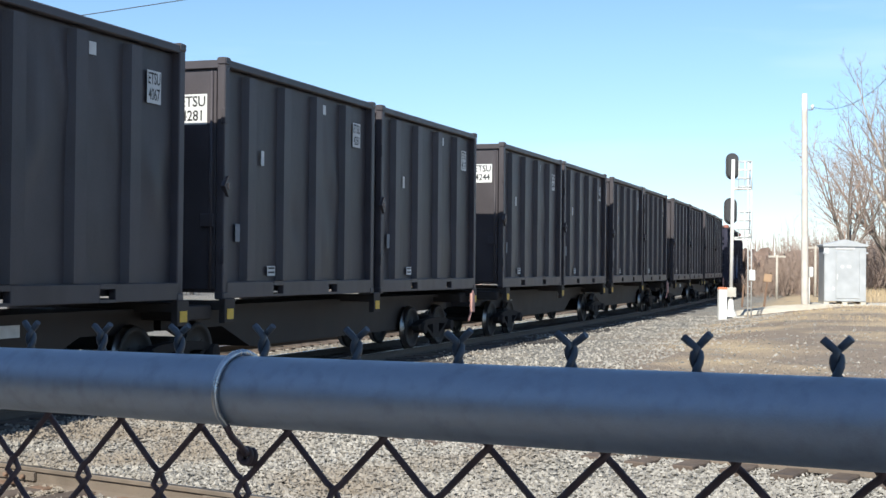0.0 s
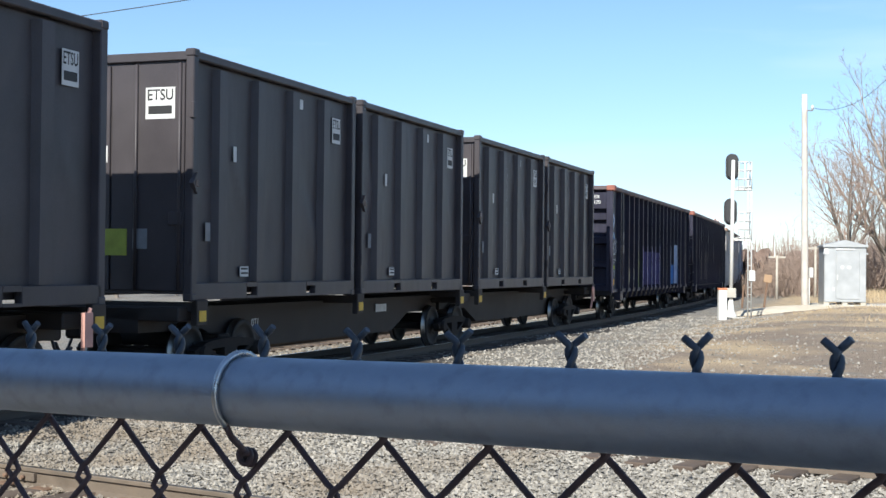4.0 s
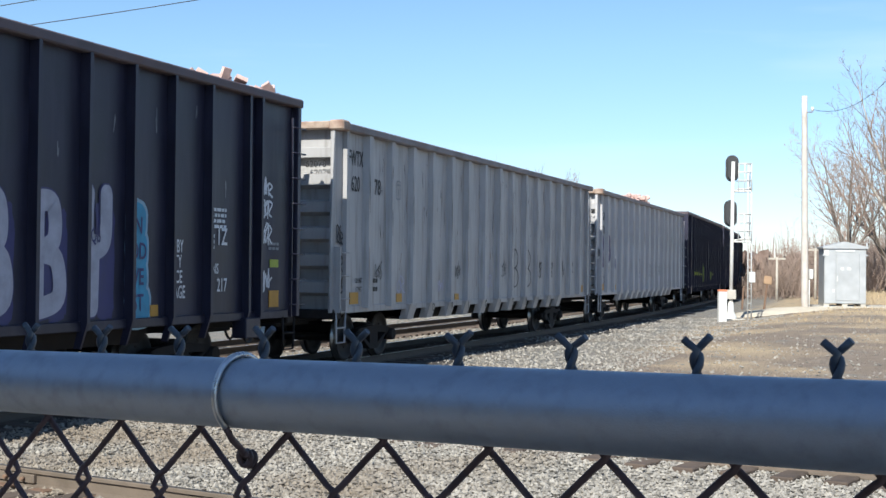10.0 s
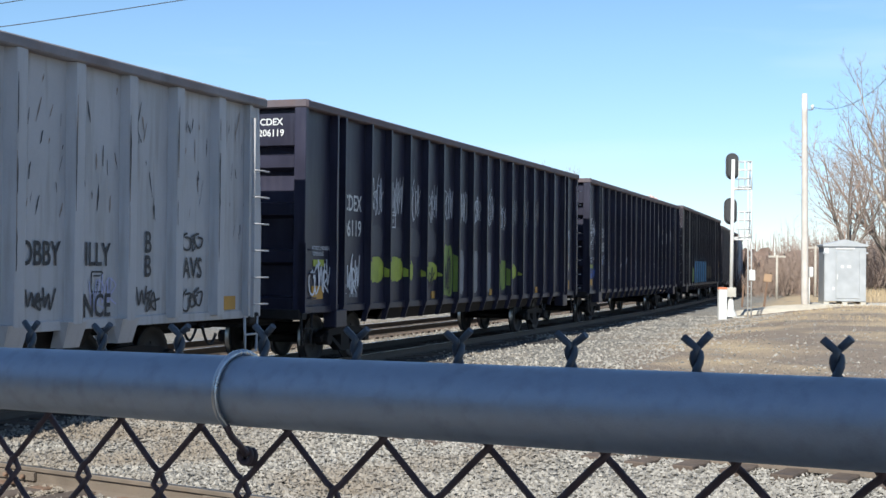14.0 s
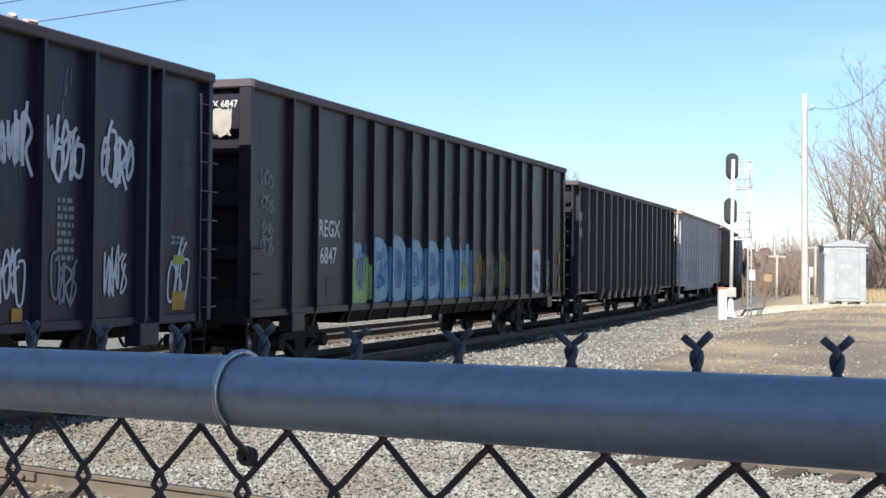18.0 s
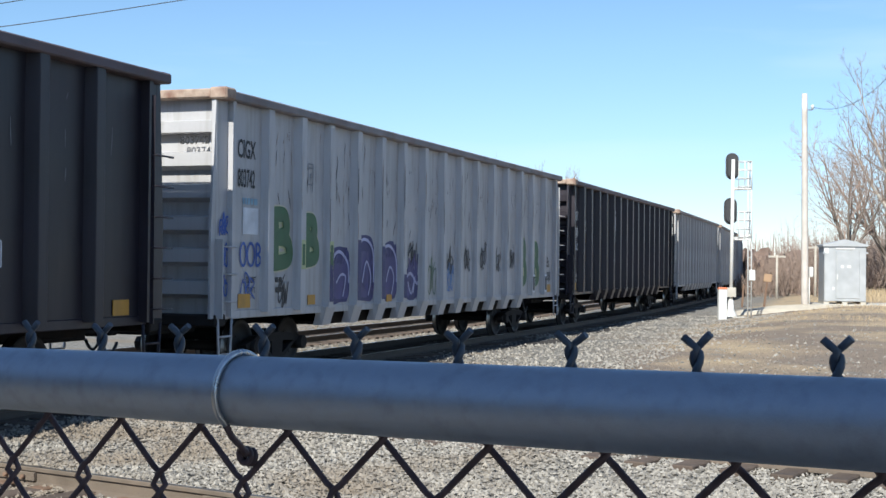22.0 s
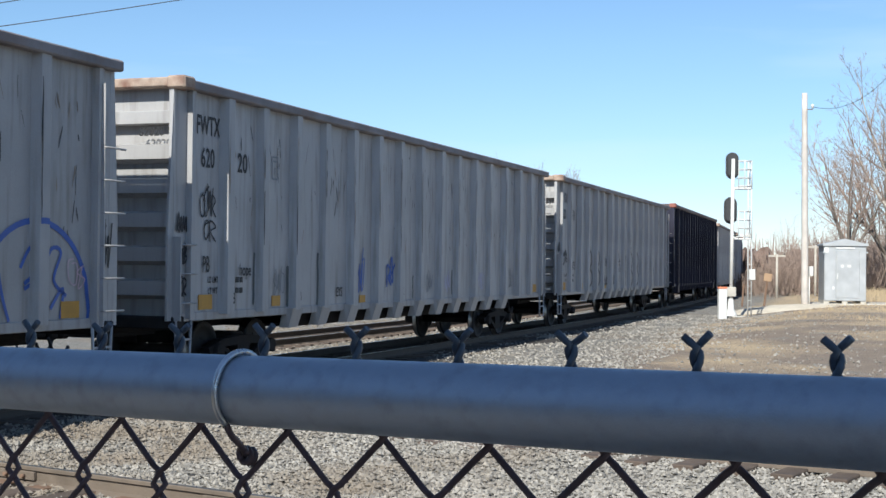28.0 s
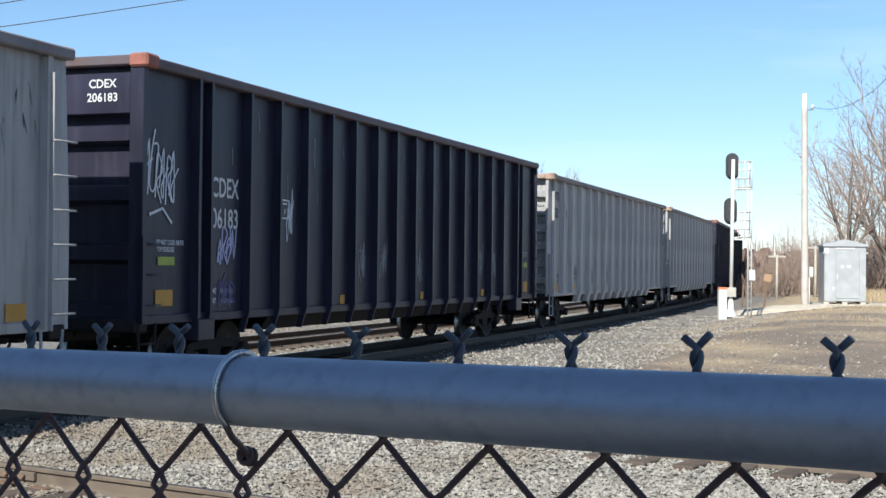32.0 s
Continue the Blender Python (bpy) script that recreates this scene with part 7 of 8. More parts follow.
    for k, i in enumerate(range(2, 8)):
        s.fill(i, 1.1, 2.22, P_HAZEBLUE, 31 + i, -0.46, 0.46, 1, False, 0.06)
        s.flank(i, 1.12, 2.2, P_HAZEBLUE)
        s.fat(i, "BOBBAH"[k], -0.48, 0.42, 1.1, 2.36, 0.27, P_SKY, P_INKBLUE, P_SKY, 1.7, 2)
        s.tag(i, 1.75, 0.5, 0.8, 501 + i, P_INKBLUE, 2, 0.03, 6)
        s.add("graffiti_edge", boxed(s.rib(i) - 0.03, s.rib(i) + 0.033, -s.out - 0.003, -s.out - 0.001, 1.2, 2.35), P_SKY if k % 2 else P_HAZEBLUE)
    s.tag(7, 1.6, 0.5, 0.8, 5, P_LIME, 3, 0.07, 6)
    for i, m in ((8, P_ORANGE), (9, P_STAIN), (10, P_GREEN)):
        s.fill(i, 1.2, 2.2, P_OCHRE, 70 + i, -0.4, 0.4)
        s.tag(i, 1.75, 0.6, 0.9, 531 + i, m, 4, 0.06, 3)
        s.tag(i, 1.7, 0.5, 0.7, 561 + i, P_DIM, 3, 0.04, 4)
    # a white cloud with a red edge and dark loops, then a pale green panel
    for grow_, m, layer in ((0.05, P_RED, 1), (0.0, P_WHITE, 2)):
        bm = bmesh.new()
        for k, (dx, zz, r) in enumerate(((-0.2, 1.95, 0.34), (0.18, 1.95, 0.34), (-0.22, 1.5, 0.32), (0.2, 1.45, 0.34))):
            patch(bm, s.bay(13) - 0.1 + dx - r - grow_, s.bay(13) - 0.1 + dx + r * 0.7 + grow_, -s.plate - 0.004 * layer - 0.0005 * k, zz - r - grow_, zz + r + grow_, 5 + k, 0.02)
        s.add("graffiti", bm, m)
    s.tag(13, 1.9, 0.5, 0.5, 41, P_NAVY, 4, 0.025, 4, -0.05)
    s.tag(13, 1.5, 0.5, 0.4, 42, P_PURPLE, 4, 0.025, 4, -0.05)
    s.fill(14, 1.15, 2.0, P_MINT, 93, -0.36, 0.3, 1, False)
    for k in range(4):
        s.tag(14, 1.85 - 0.2 * k, 0.4, 0.16, 970 + k, P_BLACK, 4, 0.024, 3, -0.04)
    s.tag(14, 2.4, 0.3, 0.3, 977, P_DIM, 3, 0.03, 2, -0.1)
    s.add("reflector", boxed(s.h - 0.52, s.h - 0.4, -s.plate - 0.03, -s.plate - 0.018, 1.9, 2.25), P_ORANGE)
    s.add("reflector", boxed(s.h - 0.52, s.h - 0.4, -s.plate - 0.03, -s.plate - 0.018, 1.15, 1.6), P_ORANGE)
    s.wear(44, 16, P_FADED, 2.6, 4.2)

    # dark car with outlined letters
    s = Side(7, "hat")
    s.hat_common("CDEX", "16042", "", "16042", M_WHITE)
    for i, c in zip(range(3, 13), "DRLGSKILL"):
        s.text(c, s.rib(i) - 0.16, 0.86, 0.34, P_WHITE, on_rib=True)
    for z in (1.4, 1.85):       # square white outlines
        s.framed(s.bay(3) - 0.1, z, 0.34, 0.24, P_WHITE, "")
    s.add("graffiti", boxed(s.bay(4) - 0.46, s.bay(4) - 0.31, -s.plate - 0.007, -s.plate - 0.004, 1.24, 1.74), P_LILAC)
    s.add("graffiti", boxed(s.bay(4) - 0.46, s.bay(4) + 0.08, -s.plate - 0.007, -s.plate - 0.004, 1.92, 1.95), P_WHITE)
    rng = random.Random(77)
    for i, x0, x1, count in ((4, -0.2, 0.3, 16), (6, 0.02, 0.3, 12), (7, -0.3, 0.15, 14)):      # thin spilled wash
        for k in range(count):
            bm = bmesh.new()
            u, z0, long = s.bay(i) + rng.uniform(x0, x1), rng.uniform(1.5, 2.3), rng.uniform(0.15, 0.7)
            ribbon(bm, [(u + rng.uniform(-0.03, 0.03), -s.plate - 0.004 - 0.0003 * k, max(1.08, z0 - long * f / 4) - 0.002 * f) for f in range(5)], rng.uniform(0.012, 0.05), True)
            s.add("paint_drip", bm, P_FADED)
    s.glyph(5, "D", 1.6, 0.42, 0.71, 0.022, P_FADED, 2, -0.19)
    s.glyph(5, "O", 1.5, 0.08, 0.14, 0.02, P_WHITE, 3, -0.22)
    s.tag(8, 1.8, 0.3, 0.55, 31, P_WHITE, 4, 0.025, 2, -0.14)
    s.tag(8, 1.42, 0.2, 0.3, 32, P_WHITE, 2, 0.02, 2, -0.14)
    for i in (9, 10):
        s.glyph(i, "B", 1.68, 0.36, 1.2, 0.035, P_WHITE, 2, -0.05)
    s.framed(s.bay(12) - 0.12, 1.92, 0.3, 0.3, P_WHITE, "")
    s.bars(s.bay(12) - 0.14, 1.55, 0.3, 4, P_FADED, 0.05)
    for i, x, z0, z1 in ((6, 0.42, 3.2, 3.75), (6, -0.5, 3.2, 3.9)):
        bm = bmesh.new()
        u, y = s.bay(i) + x, -s.plate - 0.004
        ribbon(bm, [(u, y, z1), (u + 0.05, y, z1 - 0.25), (u - 0.02, y, z0 + 0.12), (u - 0.1, y, z0)], 0.03, True)
        s.add("paint_drip", bm, P_WHITE)
    s.wear(45, 12, P_FADED, 2.6, 4.2)

    # grey car with green letters
    s = Side(8, "hat")
    s.hat_common("CIGX", "803742", "", "803742", M_INK)
    s.wear(21, 75, P_BLACK)
    s.wear(22, 36, P_STAIN, 2.2, 4.2)
    for i, x0, x1, low, top in ((0, -0.36, 0.35, 1.74, 2.76), (1, -0.36, 0.22, 1.8, 2.7), (12, -0.36, 0.2, 1.3, 2.58), (13, -0.32, 0.24, 1.3, 2.5)):
        s.fat(i, "B", x0 - 0.03, x1 + 0.03, low - 0.03, top + 0.03, 0.3, P_PALELIME, P_CREAM)
        s.fat(i, "B", x0, x1, low, top, 0.21, P_DKGREEN, P_DKGREEN, None, 0.0, 4)
    for i in (1, 2):
        s.add("graffiti_edge", boxed(s.rib(i) - 0.083, s.rib(i) + 0.083, -s.out - 0.003, -s.out - 0.001, 1.75, 2.25), P_PALELIME)
        s.add("graffiti_edge", boxed(s.rib(i) - 0.05, s.rib(i) + 0.05, -s.out - 0.007, -s.out - 0.004, 1.82, 2.18), P_DKGREEN)
    for k, (i, top) in enumerate(((2, 2.15), (3, 2.4), (4, 2.3), (5, 1.75))):
        s.fill(i, 1.12, top, P_NAVY, 90 + i, -0.42, 0.42, 1)
        s.fill(i, 1.2, top - 0.3, P_PURPLE, 190 + i, -0.3, 0.15 if k % 2 else 0.4, 2, False)
        s.tag(i, 1.7, 0.6, 0.8, 600 + i, P_PURPLE, 4, 0.06, 3)
        bm = bmesh.new()
        x, y = s.bay(i), -s.plate - 0.019
        ribbon(bm, smooth_line([Vector((x - 0.4, y, 1.2)), Vector((x - 0.36, y, top - 0.25)), Vector((x - 0.05, y, top - 0.08)), Vector((x + 0.32, y, top - 0.3)), Vector((x + 0.36, y, 1.5))]), 0.06)
        ribbon(bm, smooth_line([Vector((x - 0.2, y - 0.001, 1.5)), Vector((x, y - 0.001, top - 0.5)), Vector((x + 0.22, y - 0.001, 1.6)), Vector((x + 0.1, y - 0.001, 1.25))]), 0.045)
        s.add("graffiti", bm, P_LILAC)
        s.add("graffiti_edge", boxed(s.rib(i) - 0.083, s.rib(i) - 0.02, -s.out - 0.007, -s.out - 0.004, 1.2, top - 0.3), P_NAVY)
    for i, sd in ((5, 3), (7, 31), (8, 32), (9, 33), (10, 34), (11, 36)):
        s.tag(i, 2.0, 0.4, 0.6, sd, P_BLACK, 3, 0.04)
    s.tag(6, 1.7, 0.45, 1.0, 38, P_DKGREEN, 3, 0.03)
    s.tag(7, 1.6, 0.45, 0.8, 39, P_BLUE, 4, 0.025)
    s.tag(0, 1.4, 0.3, 0.6, 61, P_BLACK, 3, 0.035)
    for i in (13, 14):
        s.add("notice", boxed(s.rib(i) - 0.11, s.rib(i) + 0.11, -s.out - 0.006, -s.out - 0.001, 1.14, 1.62), P_WHITE)
        s.add("notice", boxed(s.rib(i) - 0.075, s.rib(i) + 0.075, -s.out - 0.01, -s.out - 0.007, 1.19, 1.57), P_BLACK)
    bm = bmesh.new()
    lettering(bm, "Bs", s.h - 1.0, -s.plate - 0.008, 1.95, 0.4, 0.7)
    lettering(bm, "XQB", s.h - 1.0, -s.plate - 0.008, 1.56, 0.34, 0.72)
    for k, c in enumerate("BYN"):
        lettering(bm, c, s.h - 0.3, -s.plate - 0.028, 2.3 - 0.35 * k, 0.32, 0.8)
    s.add("graffiti", bm, P_BLACK)
    x = -s.h + 1.1
    s.add("notice", boxed(x - 0.22, x + 0.3, -s.plate - 0.006, -s.plate - 0.003, 2.3, 2.72), P_WHITE)
    s.bars(x + 0.02, 2.82, 0.5, 1, P_SKY, 0.1)
    bm = bmesh.new()
    for u, kind, w in ((x - 0.2, "O", 0.2), (x + 0.06, "O", 0.24), (x + 0.32, "B", 0.16)):
        outline_letter(bm, kind, u, -s.plate - 0.01, 1.98, w, 0.36, 0.045)
    scribble(bm, x - 0.05, -s.plate - 0.01, 1.5, 0.4, 0.4, 7, 3, 0.035)
    s.add("graffiti", bm, P_INKBLUE)
    s.end_ink(62, P_INKBLUE)

    # dark car, nearly bare
    s = Side(9, "hat")
    s.hat_common("CDEX", "16088", "", "16088", M_WHITE)
    s.text("RAINZ", -s.h + 1.08, 2.45, 0.3, P_WHITE, stretch=0.66)
    s.text("2", -s.h + 1.1, 2.68, 0.26, P_WHITE)
    s.add("notice", boxed(s.bay(1) - 0.04, s.bay(1) + 0.18, -s.plate - 0.008, -s.plate - 0.003, 1.82, 2.06), M_WHITE)
    rng = random.Random(19)
    for k in range(26):       # spilled white paint, run down in drips
        bm = bmesh.new()
        z0 = rng.uniform(1.7, 4.15)
        u = s.bay(4) + 0.02 + 0.1 * (z0 - 1.5) + rng.uniform(0, 0.24)
        long = rng.uniform(0.12, 0.6)
        ribbon(bm, [(u + rng.uniform(-0.035, 0.035), -s.plate - 0.004 - 0.0003 * k, z0 - long * f / 4) for f in range(5)], rng.uniform(0.015, 0.05), True)
        s.add("paint_drip", bm, P_WHITE)
    s.bars(s.bay(11), 1.9, 0.35, 5, P_FADED, 0.07)

    # grey car with a blue arch
    s = Side(10, "hat")
    s.hat_common("FWTX", "620", "31", "62031", M_INK)
    s.wear(31, 55, P_BLACK)
    s.wear(32, 26, P_STAIN, 2.0, 4.0)
    for i, sd in ((3, 5), (6, 6), (8, 7), (9, 8)):
        s.tag(i, 1.6, 0.45, 0.6, sd, P_BLACK, 3, 0.03)
    c, zc, r = s.h - 1.62, 1.22, 1.1
    rise = lambda x: zc + math.sqrt(max(0.0, r * r - (x - c) ** 2))
    for x0, x1, y in ((s.rib(13) + 0.16, s.rib(14) - 0.16, s.plate), (s.rib(14) + 0.16, c + r, s.plate), (s.rib(14) - 0.085, s.rib(14) + 0.085, s.out)):
        bm = bmesh.new()
        ribbon(bm, [(x, -y - 0.005, rise(x)) for x in (x0 + (x1 - x0) * k / 12 for k in range(13))], 0.075)
        s.add("graffiti", bm, P_INKBLUE)
    bm = bmesh.new()
    ribbon(bm, [(c + r, -s.plate - 0.0055, zc), (c + r - 0.02, -s.plate - 0.0055, 1.1)], 0.06)
    s.add("graffiti", bm, P_INKBLUE)
    for pts in (((-0.3, 1.75), (-0.1, 2.0), (0.12, 1.9), (0.0, 1.7), (-0.22, 1.56)), ((-0.22, 1.5), (0.1, 1.66), (0.3, 1.98), (0.5, 1.94), (0.36, 1.6), (0.62, 1.4)), ((0.3, 1.25), (0.55, 1.5), (0.5, 1.12)), ((-0.7, 1.7), (-0.62, 1.4), (-0.5, 1.12))):
        bm = bmesh.new()
        ribbon(bm, smooth_line([Vector((c + u, -s.plate - 0.006, v)) for u, v in pts]), 0.05)
        s.add("graffiti", bm, P_INKBLUE)
    s.tag(14, 1.72, 0.3, 0.45, 52, P_PINK, 2, 0.022, 3, 0.18)
    bm = bmesh.new()
    scribble(bm, s.h - 0.25, -s.plate - 0.028, 2.0, 0.3, 0.7, 3, 3, 0.04)
    s.add("graffiti", bm, P_BLACK)

    # grey cars with dark tags
    s = Side(11, "hat")
    s.hat_common("FWTX", "620", "20", "62020", M_INK)
    s.wear(41, 50, P_BLACK)
    s.wear(42, 26, P_STAIN, 2.0, 4.0)
    s.end_ink(43, P_BLACK)
    bm = bmesh.new()
    scribble(bm, -s.h + 1.0, -s.plate - 0.008, 2.72, 0.42, 0.5, 14, 4, 0.03)
    scribble(bm, -s.h + 1.04, -s.plate - 0.009, 2.35, 0.3, 0.5, 17, 2, 0.028)
    s.add("graffiti", bm, P_BLACK)
    s.words(-1, ("PB",), 0.06, 1.8, 0.34, 0.3, P_BLACK, 3, 0.6)
    s.words(0, ("hope",), 0.1, 1.72, 0.26, 0.3, P_BLACK, 3, 0.75)
    for i, x, z0, z1, w in ((0, 0.4, 1.2, 1.98, 0.06), (1, 0.42, 1.15, 1.75, 0.1), (2, 0.4, 1.12, 2.0, 0.07), (6, 0.3, 1.15, 1.6, 0.05), (8, 0.36, 1.2, 1.7, 0.06)):
        s.soot(i, x, z0, z1, w, P_SOOT)
    s.tag(1, 1.6, 0.4, 0.6, 8, P_FADED, 3, 0.02)
    s.tag(4, 1.68, 0.26, 0.8, 9, P_INKBLUE, 3, 0.035, 3, -0.1)
    s.tag(5, 1.72, 0.36, 0.7, 19, P_INKBLUE, 2, 0.06, 3, 0.2)
    s.words(3, ("EYS",), 0.12, 1.32, 0.24, 0.3, P_BLACK, 3, 0.75)
    for i, c in ((0, "PB"), (2, "B"), (4, "B"), (6, "iZ"), (7, "R"), (9, "PB"), (11, "B")):
        s.words(i, (c,), -0.3, 1.28, 0.24, 0.3, P_BLACK, 3, 0.6)
    for i, sd, m in ((7, 12, P_FADED), (8, 16, P_LILAC), (10, 18, P_LILAC), (12, 13, P_SOOT)):
        s.tag(i, 1.5, 0.35, 0.5, sd, m, 3, 0.024)
    s = Side(12, "hat")
    s.hat_common("FWTX", "620", "93", "62093", M_INK)
    s.wear(51, 60, P_BLACK)
    s.wear(52, 26, P_STAIN, 2.0, 4.0)
    s.end_ink(53, P_BLACK)
    bm = bmesh.new()
    scribble(bm, -s.h + 1.0, -s.plate - 0.008, 2.1, 0.6, 0.5, 24, 4, 0.05)
    s.add("graffiti", bm, P_BLACK)
    for i, c in zip(range(6, 10), "GSKI"):
        s.text(c, s.rib(i), 0.96, 0.26, P_BLACK, on_rib=True)
    s.words(0, ("BIT6",), 0.05, 1.85, 0.34, 0.3, P_BLACK, 3, 0.6)
    for i, z, tall in ((2, 1.78, 1.2), (3, 1.8, 1.26), (8, 1.76, 1.28), (9, 1.77, 1.28)):
        s.glyph(i, "B", z, 0.62, tall, 0.07, P_BLACK, 2, 0.06)
        s.soot(i, -0.1, z + 0.2, z + 0.48, 0.035, P_BLACK)
        s.soot(i, -0.1, z - 0.45, z - 0.15, 0.035, P_BLACK)
    s.words(4, ("BELIEVE",), 0.0, 1.98, 0.34, 0.3, P_BLACK, 3, 0.5)
    for i in (4, 5):
        s.spike(i, -0.08, 1.22, 1.62, 0.3, P_BLACK)
        s.tag(i, 1.4, 0.3, 0.3, 45 + i, P_BLACK, 2, 0.03, 4, 0.2)
    s.spike(6, 0.0, 2.0, 2.42, 0.18, P_BLACK)
    s.words(6, ("RIT6", "I"), 0.12, 1.78, 0.4, 0.36, P_BLACK, 3, 0.5)
    s.words(7, ("BBY", "BT", "XX", "IN"), 0.06, 2.12, 0.34, 0.29, P_BLACK, 3, 0.6)
    for i, z in ((10, 1.86), (11, 1.78), (13, 1.7)):
        s.spike(i, -0.04, z, z + 0.42, 0.12, P_BLACK)
        s.words(i, ("B",), 0.02, z - 0.26, 0.28, 0.3, P_BLACK, 3, 0.7)
    s.tag(12, 1.6, 0.3, 0.5, 53, P_SOOT, 3, 0.03)

    # last near black car
    s = Side(13, "thin")
    s.thin_common("CDEX", "06183", ("CDEX", "206183"), "")
    bm = bmesh.new()
    scribble(bm, -s.h + 0.62, -s.plate - 0.009, 3.15, 0.8, 0.9, 22, 6, 0.035)
    ribbon(bm, [(-s.h + 0.35, -s.plate - 0.009, 2.5), (-s.h + 0.7, -s.plate - 0.009, 2.6), (-s.h + 0.95, -s.plate - 0.009, 2.4)], 0.04)
    s.add("graffiti", bm, P_WHITE)
    s.tag(0, 2.05, 0.5, 0.6, 25, P_LILAC, 4, 0.04)
    s.tag(0, 1.45, 0.5, 0.5, 26, P_PURPLE, 4, 0.04)
    s.tag(2, 2.6, 0.25, 0.8, 27, P_WHITE, 3, 0.025)
    for i, sd in ((5, 28), (6, 29), (8, 31), (12, 33), (13, 32)):
        s.tag(i, 1.9, 0.3, 0.7, sd, P_FADED, 3, 0.03)

    # the cars farther back
    for number, style in ((14, "hat"), (15, "hat"), (18, "hat")):
        s = Side(number, style)
        s.hat_common("FWTX", "620", "44", "62044", M_INK)
        s.wear(60 + number, 22, P_BLACK)
        for i in range(1, 13, 2):
            s.tag(i, 1.6, 0.4, 0.6, 1000 + 20 * number + i, P_BLACK, 3, 0.03)
    for number in (16, 17):
        s = Side(number, "thin")
        s.thin_common("CDEX", "06120", ("CDEX", "206120"), "")


mark_cars()


def load_heaps():
    """Loose waste that shows over the top of some cars."""
    rng = random.Random(77)
    for number, spots in ((1, ((8.9, 0.9), (9.3, 0.5))), (3, ((0.8, 1.1),)), (4, ((8.0, 0.6),)), (5, ((5.5, 0.8), (7.0, 0.6), (8.6, 0.4))), (2, ((-1.0, 0.3),))):
        top = 4.62 if number in (1, 4, 5) else 4.45
        for x, size in spots:
            bm = bmesh.new()
            for k in range(60):
                c = Vector((x + rng.uniform(-size, size), rng.uniform(-1.2, -0.3), top - 0.1 + rng.uniform(0, 0.42) * size))
                m = Matrix.Translation(c) @ Euler((rng.uniform(0, 3), rng.uniform(0, 3), rng.uniform(0, 3))).to_matrix().to_4x4()
                k0 = len(bm.verts)
                box(bm, -0.11 * size, 0.11 * size, -0.08 * size, 0.08 * size, -0.04 * size, 0.04 * size)
                bm.verts.ensure_lookup_table()
                bmesh.ops.transform(bm, matrix=m, verts=bm.verts[k0:])
            part("load", bm, M_LOAD, G[number], "pale pink and buff loose waste")
    for number in range(len(G)):
        part("load_bed", shared("load_bed", load_bed), M_TRUCK, G[number])


def load_bed():
    bm = bmesh.new()
    rng = random.Random(5)
    xs = [-9.3 + 0.6 * i for i in range(32)]
    ys = [-1.35 + 0.45 * j for j in range(7)]
    grid = [[bm.verts.new((x, y, 3.75 + rng.uniform(-0.2, 0.25))) for y in ys] for x in xs]
    for a, b in zip(grid, grid[1:]):
        for j in range(len(ys) - 1):
            bm.faces.new((a[j], b[j], b[j + 1], a[j + 1]))
    return bm


load_heaps()


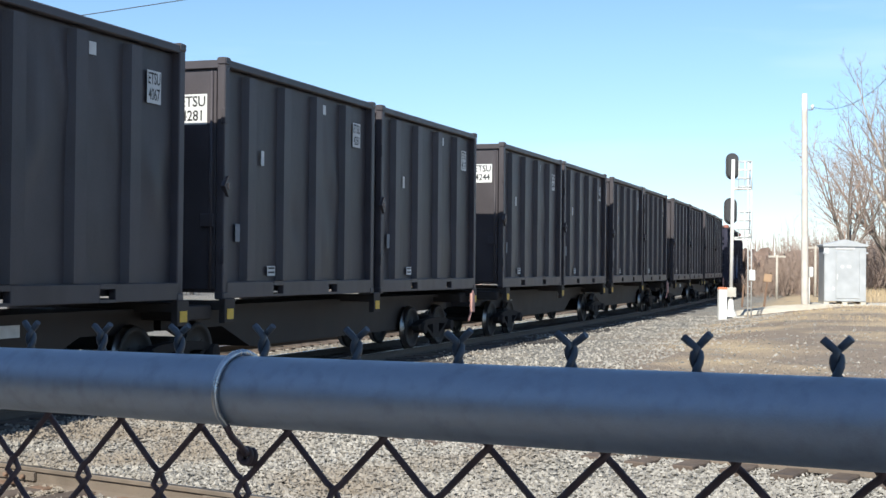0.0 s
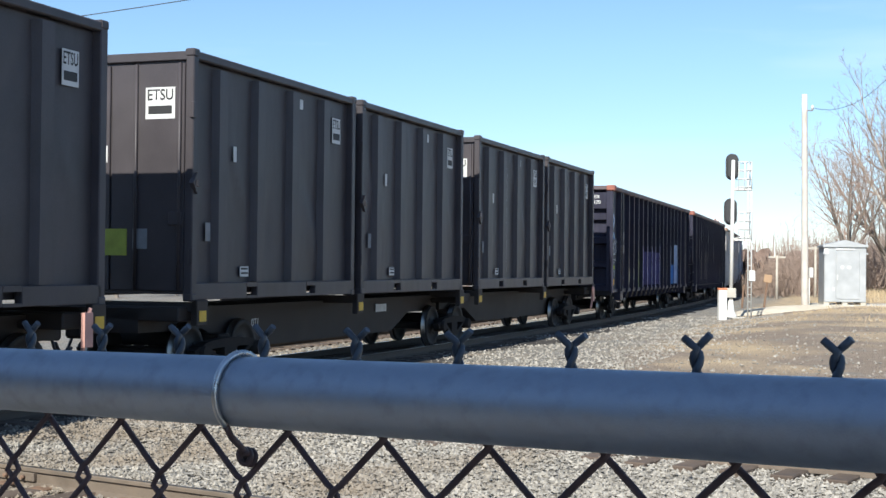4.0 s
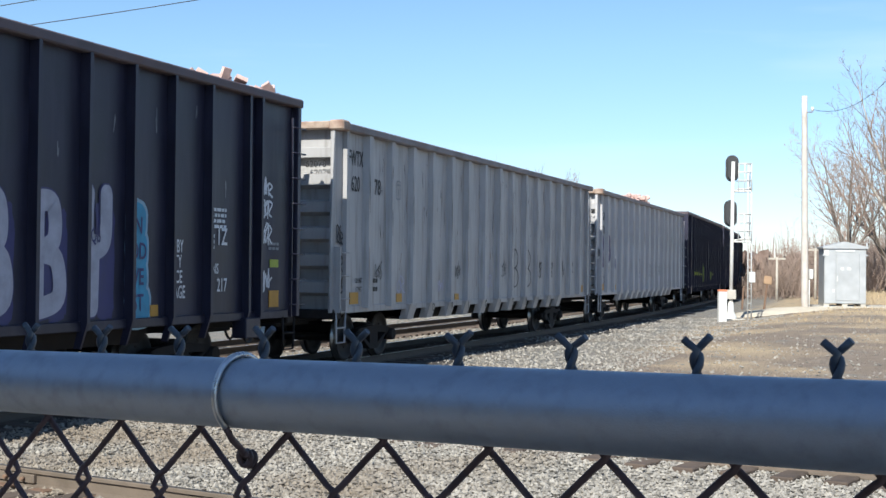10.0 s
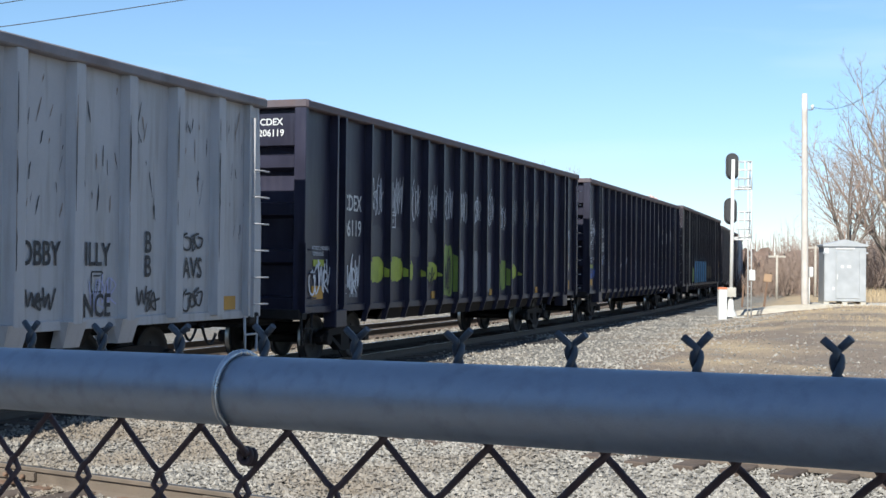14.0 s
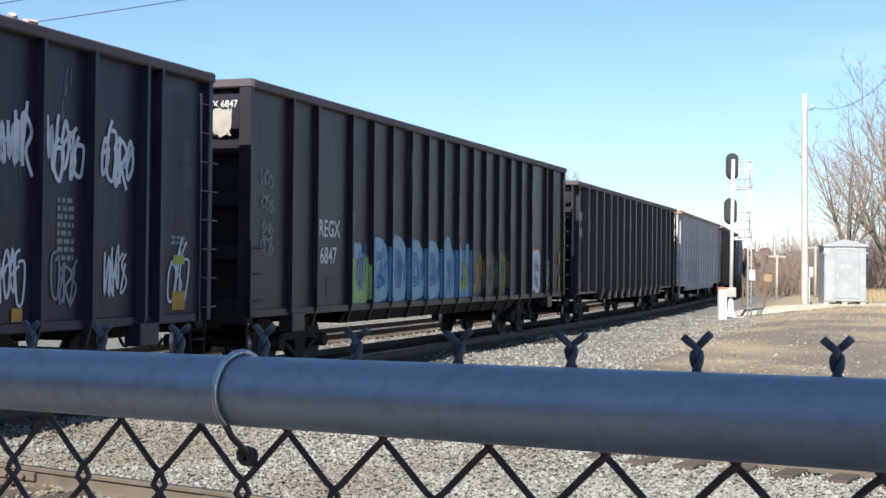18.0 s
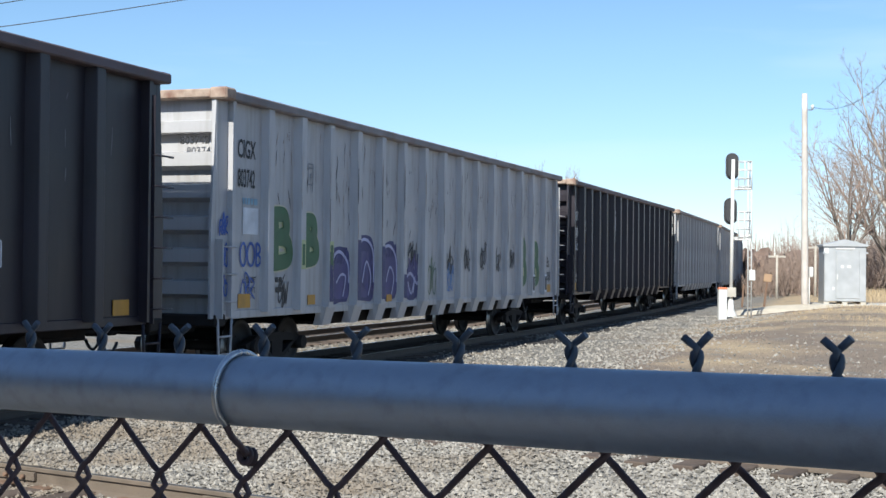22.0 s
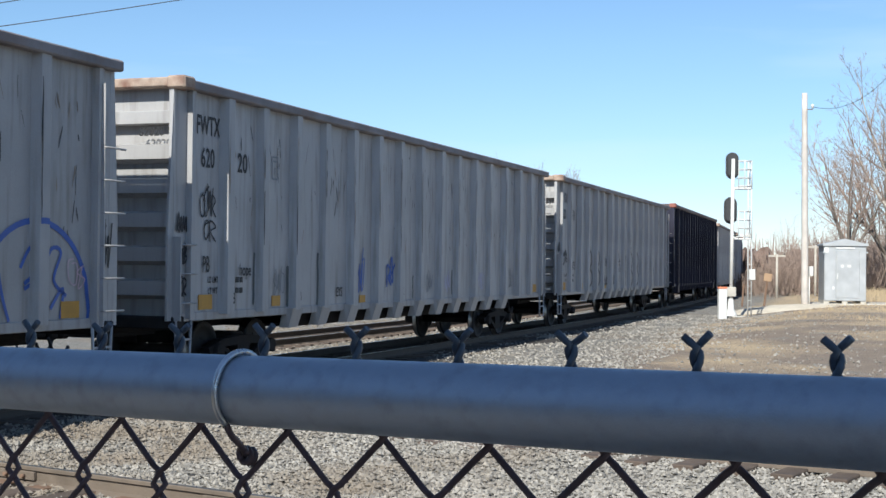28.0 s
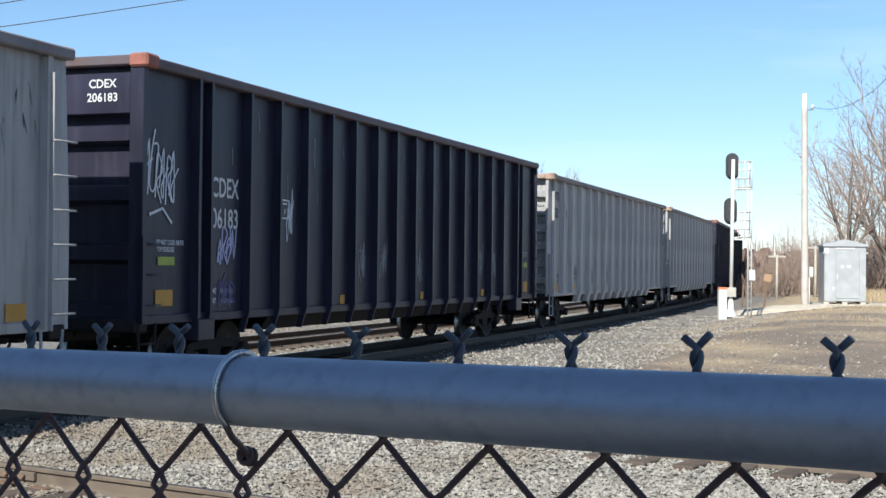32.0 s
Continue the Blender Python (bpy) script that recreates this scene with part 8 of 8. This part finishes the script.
def mark_containers():
    codes = [None] * 4 + [None, "4067", "4281", "4117", "4244", None, "4017", None, None, None, "4031", "4402"]
    h = BOX_L / 2
    for k, c in enumerate(BOXES):
        y = -BOX_W + 0.094

        def sign(x, z, w, hh, depth=y, material=M_WHITE, name="notice"):
            return part(name, boxed(x - w / 2, x + w / 2, depth - 0.006, depth, z - hh / 2, z + hh / 2), material, c)

        def code(x, z, w, hh, end=False):
            bm = bmesh.new()
            lines = ("ETSU", codes[k]) if codes[k] else ("ETSU",)
            for j, t in enumerate(lines):
                if end:
                    lettering(bm, t, -h + 0.012, x, z + hh * (0.24 - 0.48 * j), hh * 0.5, w / hh * 0.8, end=True)
                else:
                    lettering(bm, t, x, y - 0.008, z + hh * (0.24 - 0.48 * j), hh * 0.5, w / hh * 0.8)
            if not codes[k]:
                if end:
                    box(bm, -h + 0.008, -h + 0.012, x - w * 0.4, x + w * 0.4, z - hh * 0.36, z - hh * 0.1)
                else:
                    box(bm, x - w * 0.4, x + w * 0.4, y - 0.009, y - 0.007, z - hh * 0.36, z - hh * 0.1)
            part("lettering", bm, M_INK, c)

        sign(h - 0.7, 4.3, 0.36, 0.46, name="code_plate")
        code(h - 0.7, 4.3, 0.36, 0.46)
        sign(-h + 1.45, 3.56, 0.1, 0.24)
        sign(h - 1.2, 3.55, 0.1, 0.24)
        sign(-h + 0.62, 2.32, 0.15, 0.28, material=P_FADED)
        sign(-h + 1.8, 1.72, 0.28, 0.16)
        sign(h - 2.2, 4.62, 0.16, 0.17)
        bm = bmesh.new()
        for j in range(2):
            box(bm, -h + 1.69, -h + 1.91, y - 0.009, y - 0.007, 1.68 + 0.07 * j, 1.71 + 0.07 * j)
        part("small_lettering", bm, M_INK, c)
        part("code_plate", boxed(-h + 0.013, -h + 0.019, -1.1, -0.6, 3.98, 4.45), M_WHITE, c)
        code(-0.85, 4.22, 0.5, 0.46, True)
        part("warning_label", boxed(-h + 0.013, -h + 0.019, -0.3, 0.1, 1.95, 2.35), P_LIME, c)
        part("notice", boxed(-h + 0.013, -h + 0.019, 0.05, 0.25, 3.35, 3.6), M_WHITE, c)
        part("notice", boxed(-h + 0.013, -h + 0.019, -0.65, -0.4, 2.05, 2.35), P_FADED, c)
        if k in (11, 14):
            bm = bmesh.new()
            for j in range(12):
                scribble(bm, -h + 2.5 + 0.0 * j, y - 0.002, 1.9 + 0.22 * j, 0.25, 0.35, 60 + j + k, 2, 0.02)
            tagged(part("scratch_wear", bm, P_FADED, c), kind="stuff")


mark_containers()


# ---- what moves ----
STRETCH = 1.015     # the cars stand this much farther apart, and run that much faster, than run() has it


def motions():
    times = [2.0 * i for i in range(17)]
    for thing, middle, pivots in CARS:
        rows = []
        for t in times:
            s = 22.0 + STRETCH * (middle - run(t) - 22.0)
            a, _ = line(s - pivots / 2)
            b, _ = line(s + pivots / 2)
            rows.append((t, turned((a + b) / 2, (b - a).normalized())))
        walk(thing, rows)
    # the wheels roll: those of each side share one turning
    steps = 960
    for far in (False, True):
        mates = [w for w, f in WHEELS if f == far]
        rows = []
        for i in range(steps + 1):
            t = 32.0 * i / steps
            rows.append((t, Matrix.Rotation((1 if far else -1) * run(t) * STRETCH / 0.4572, 4, "Y")))
        walk(mates[0], rows)
        for w in mates[1:]:
            w.rotation_mode = "QUATERNION"
            w.animation_data_create()
            w.animation_data.action = mates[0].animation_data.action
            w.animation_data.action_slot = mates[0].animation_data.action_slot


motions()
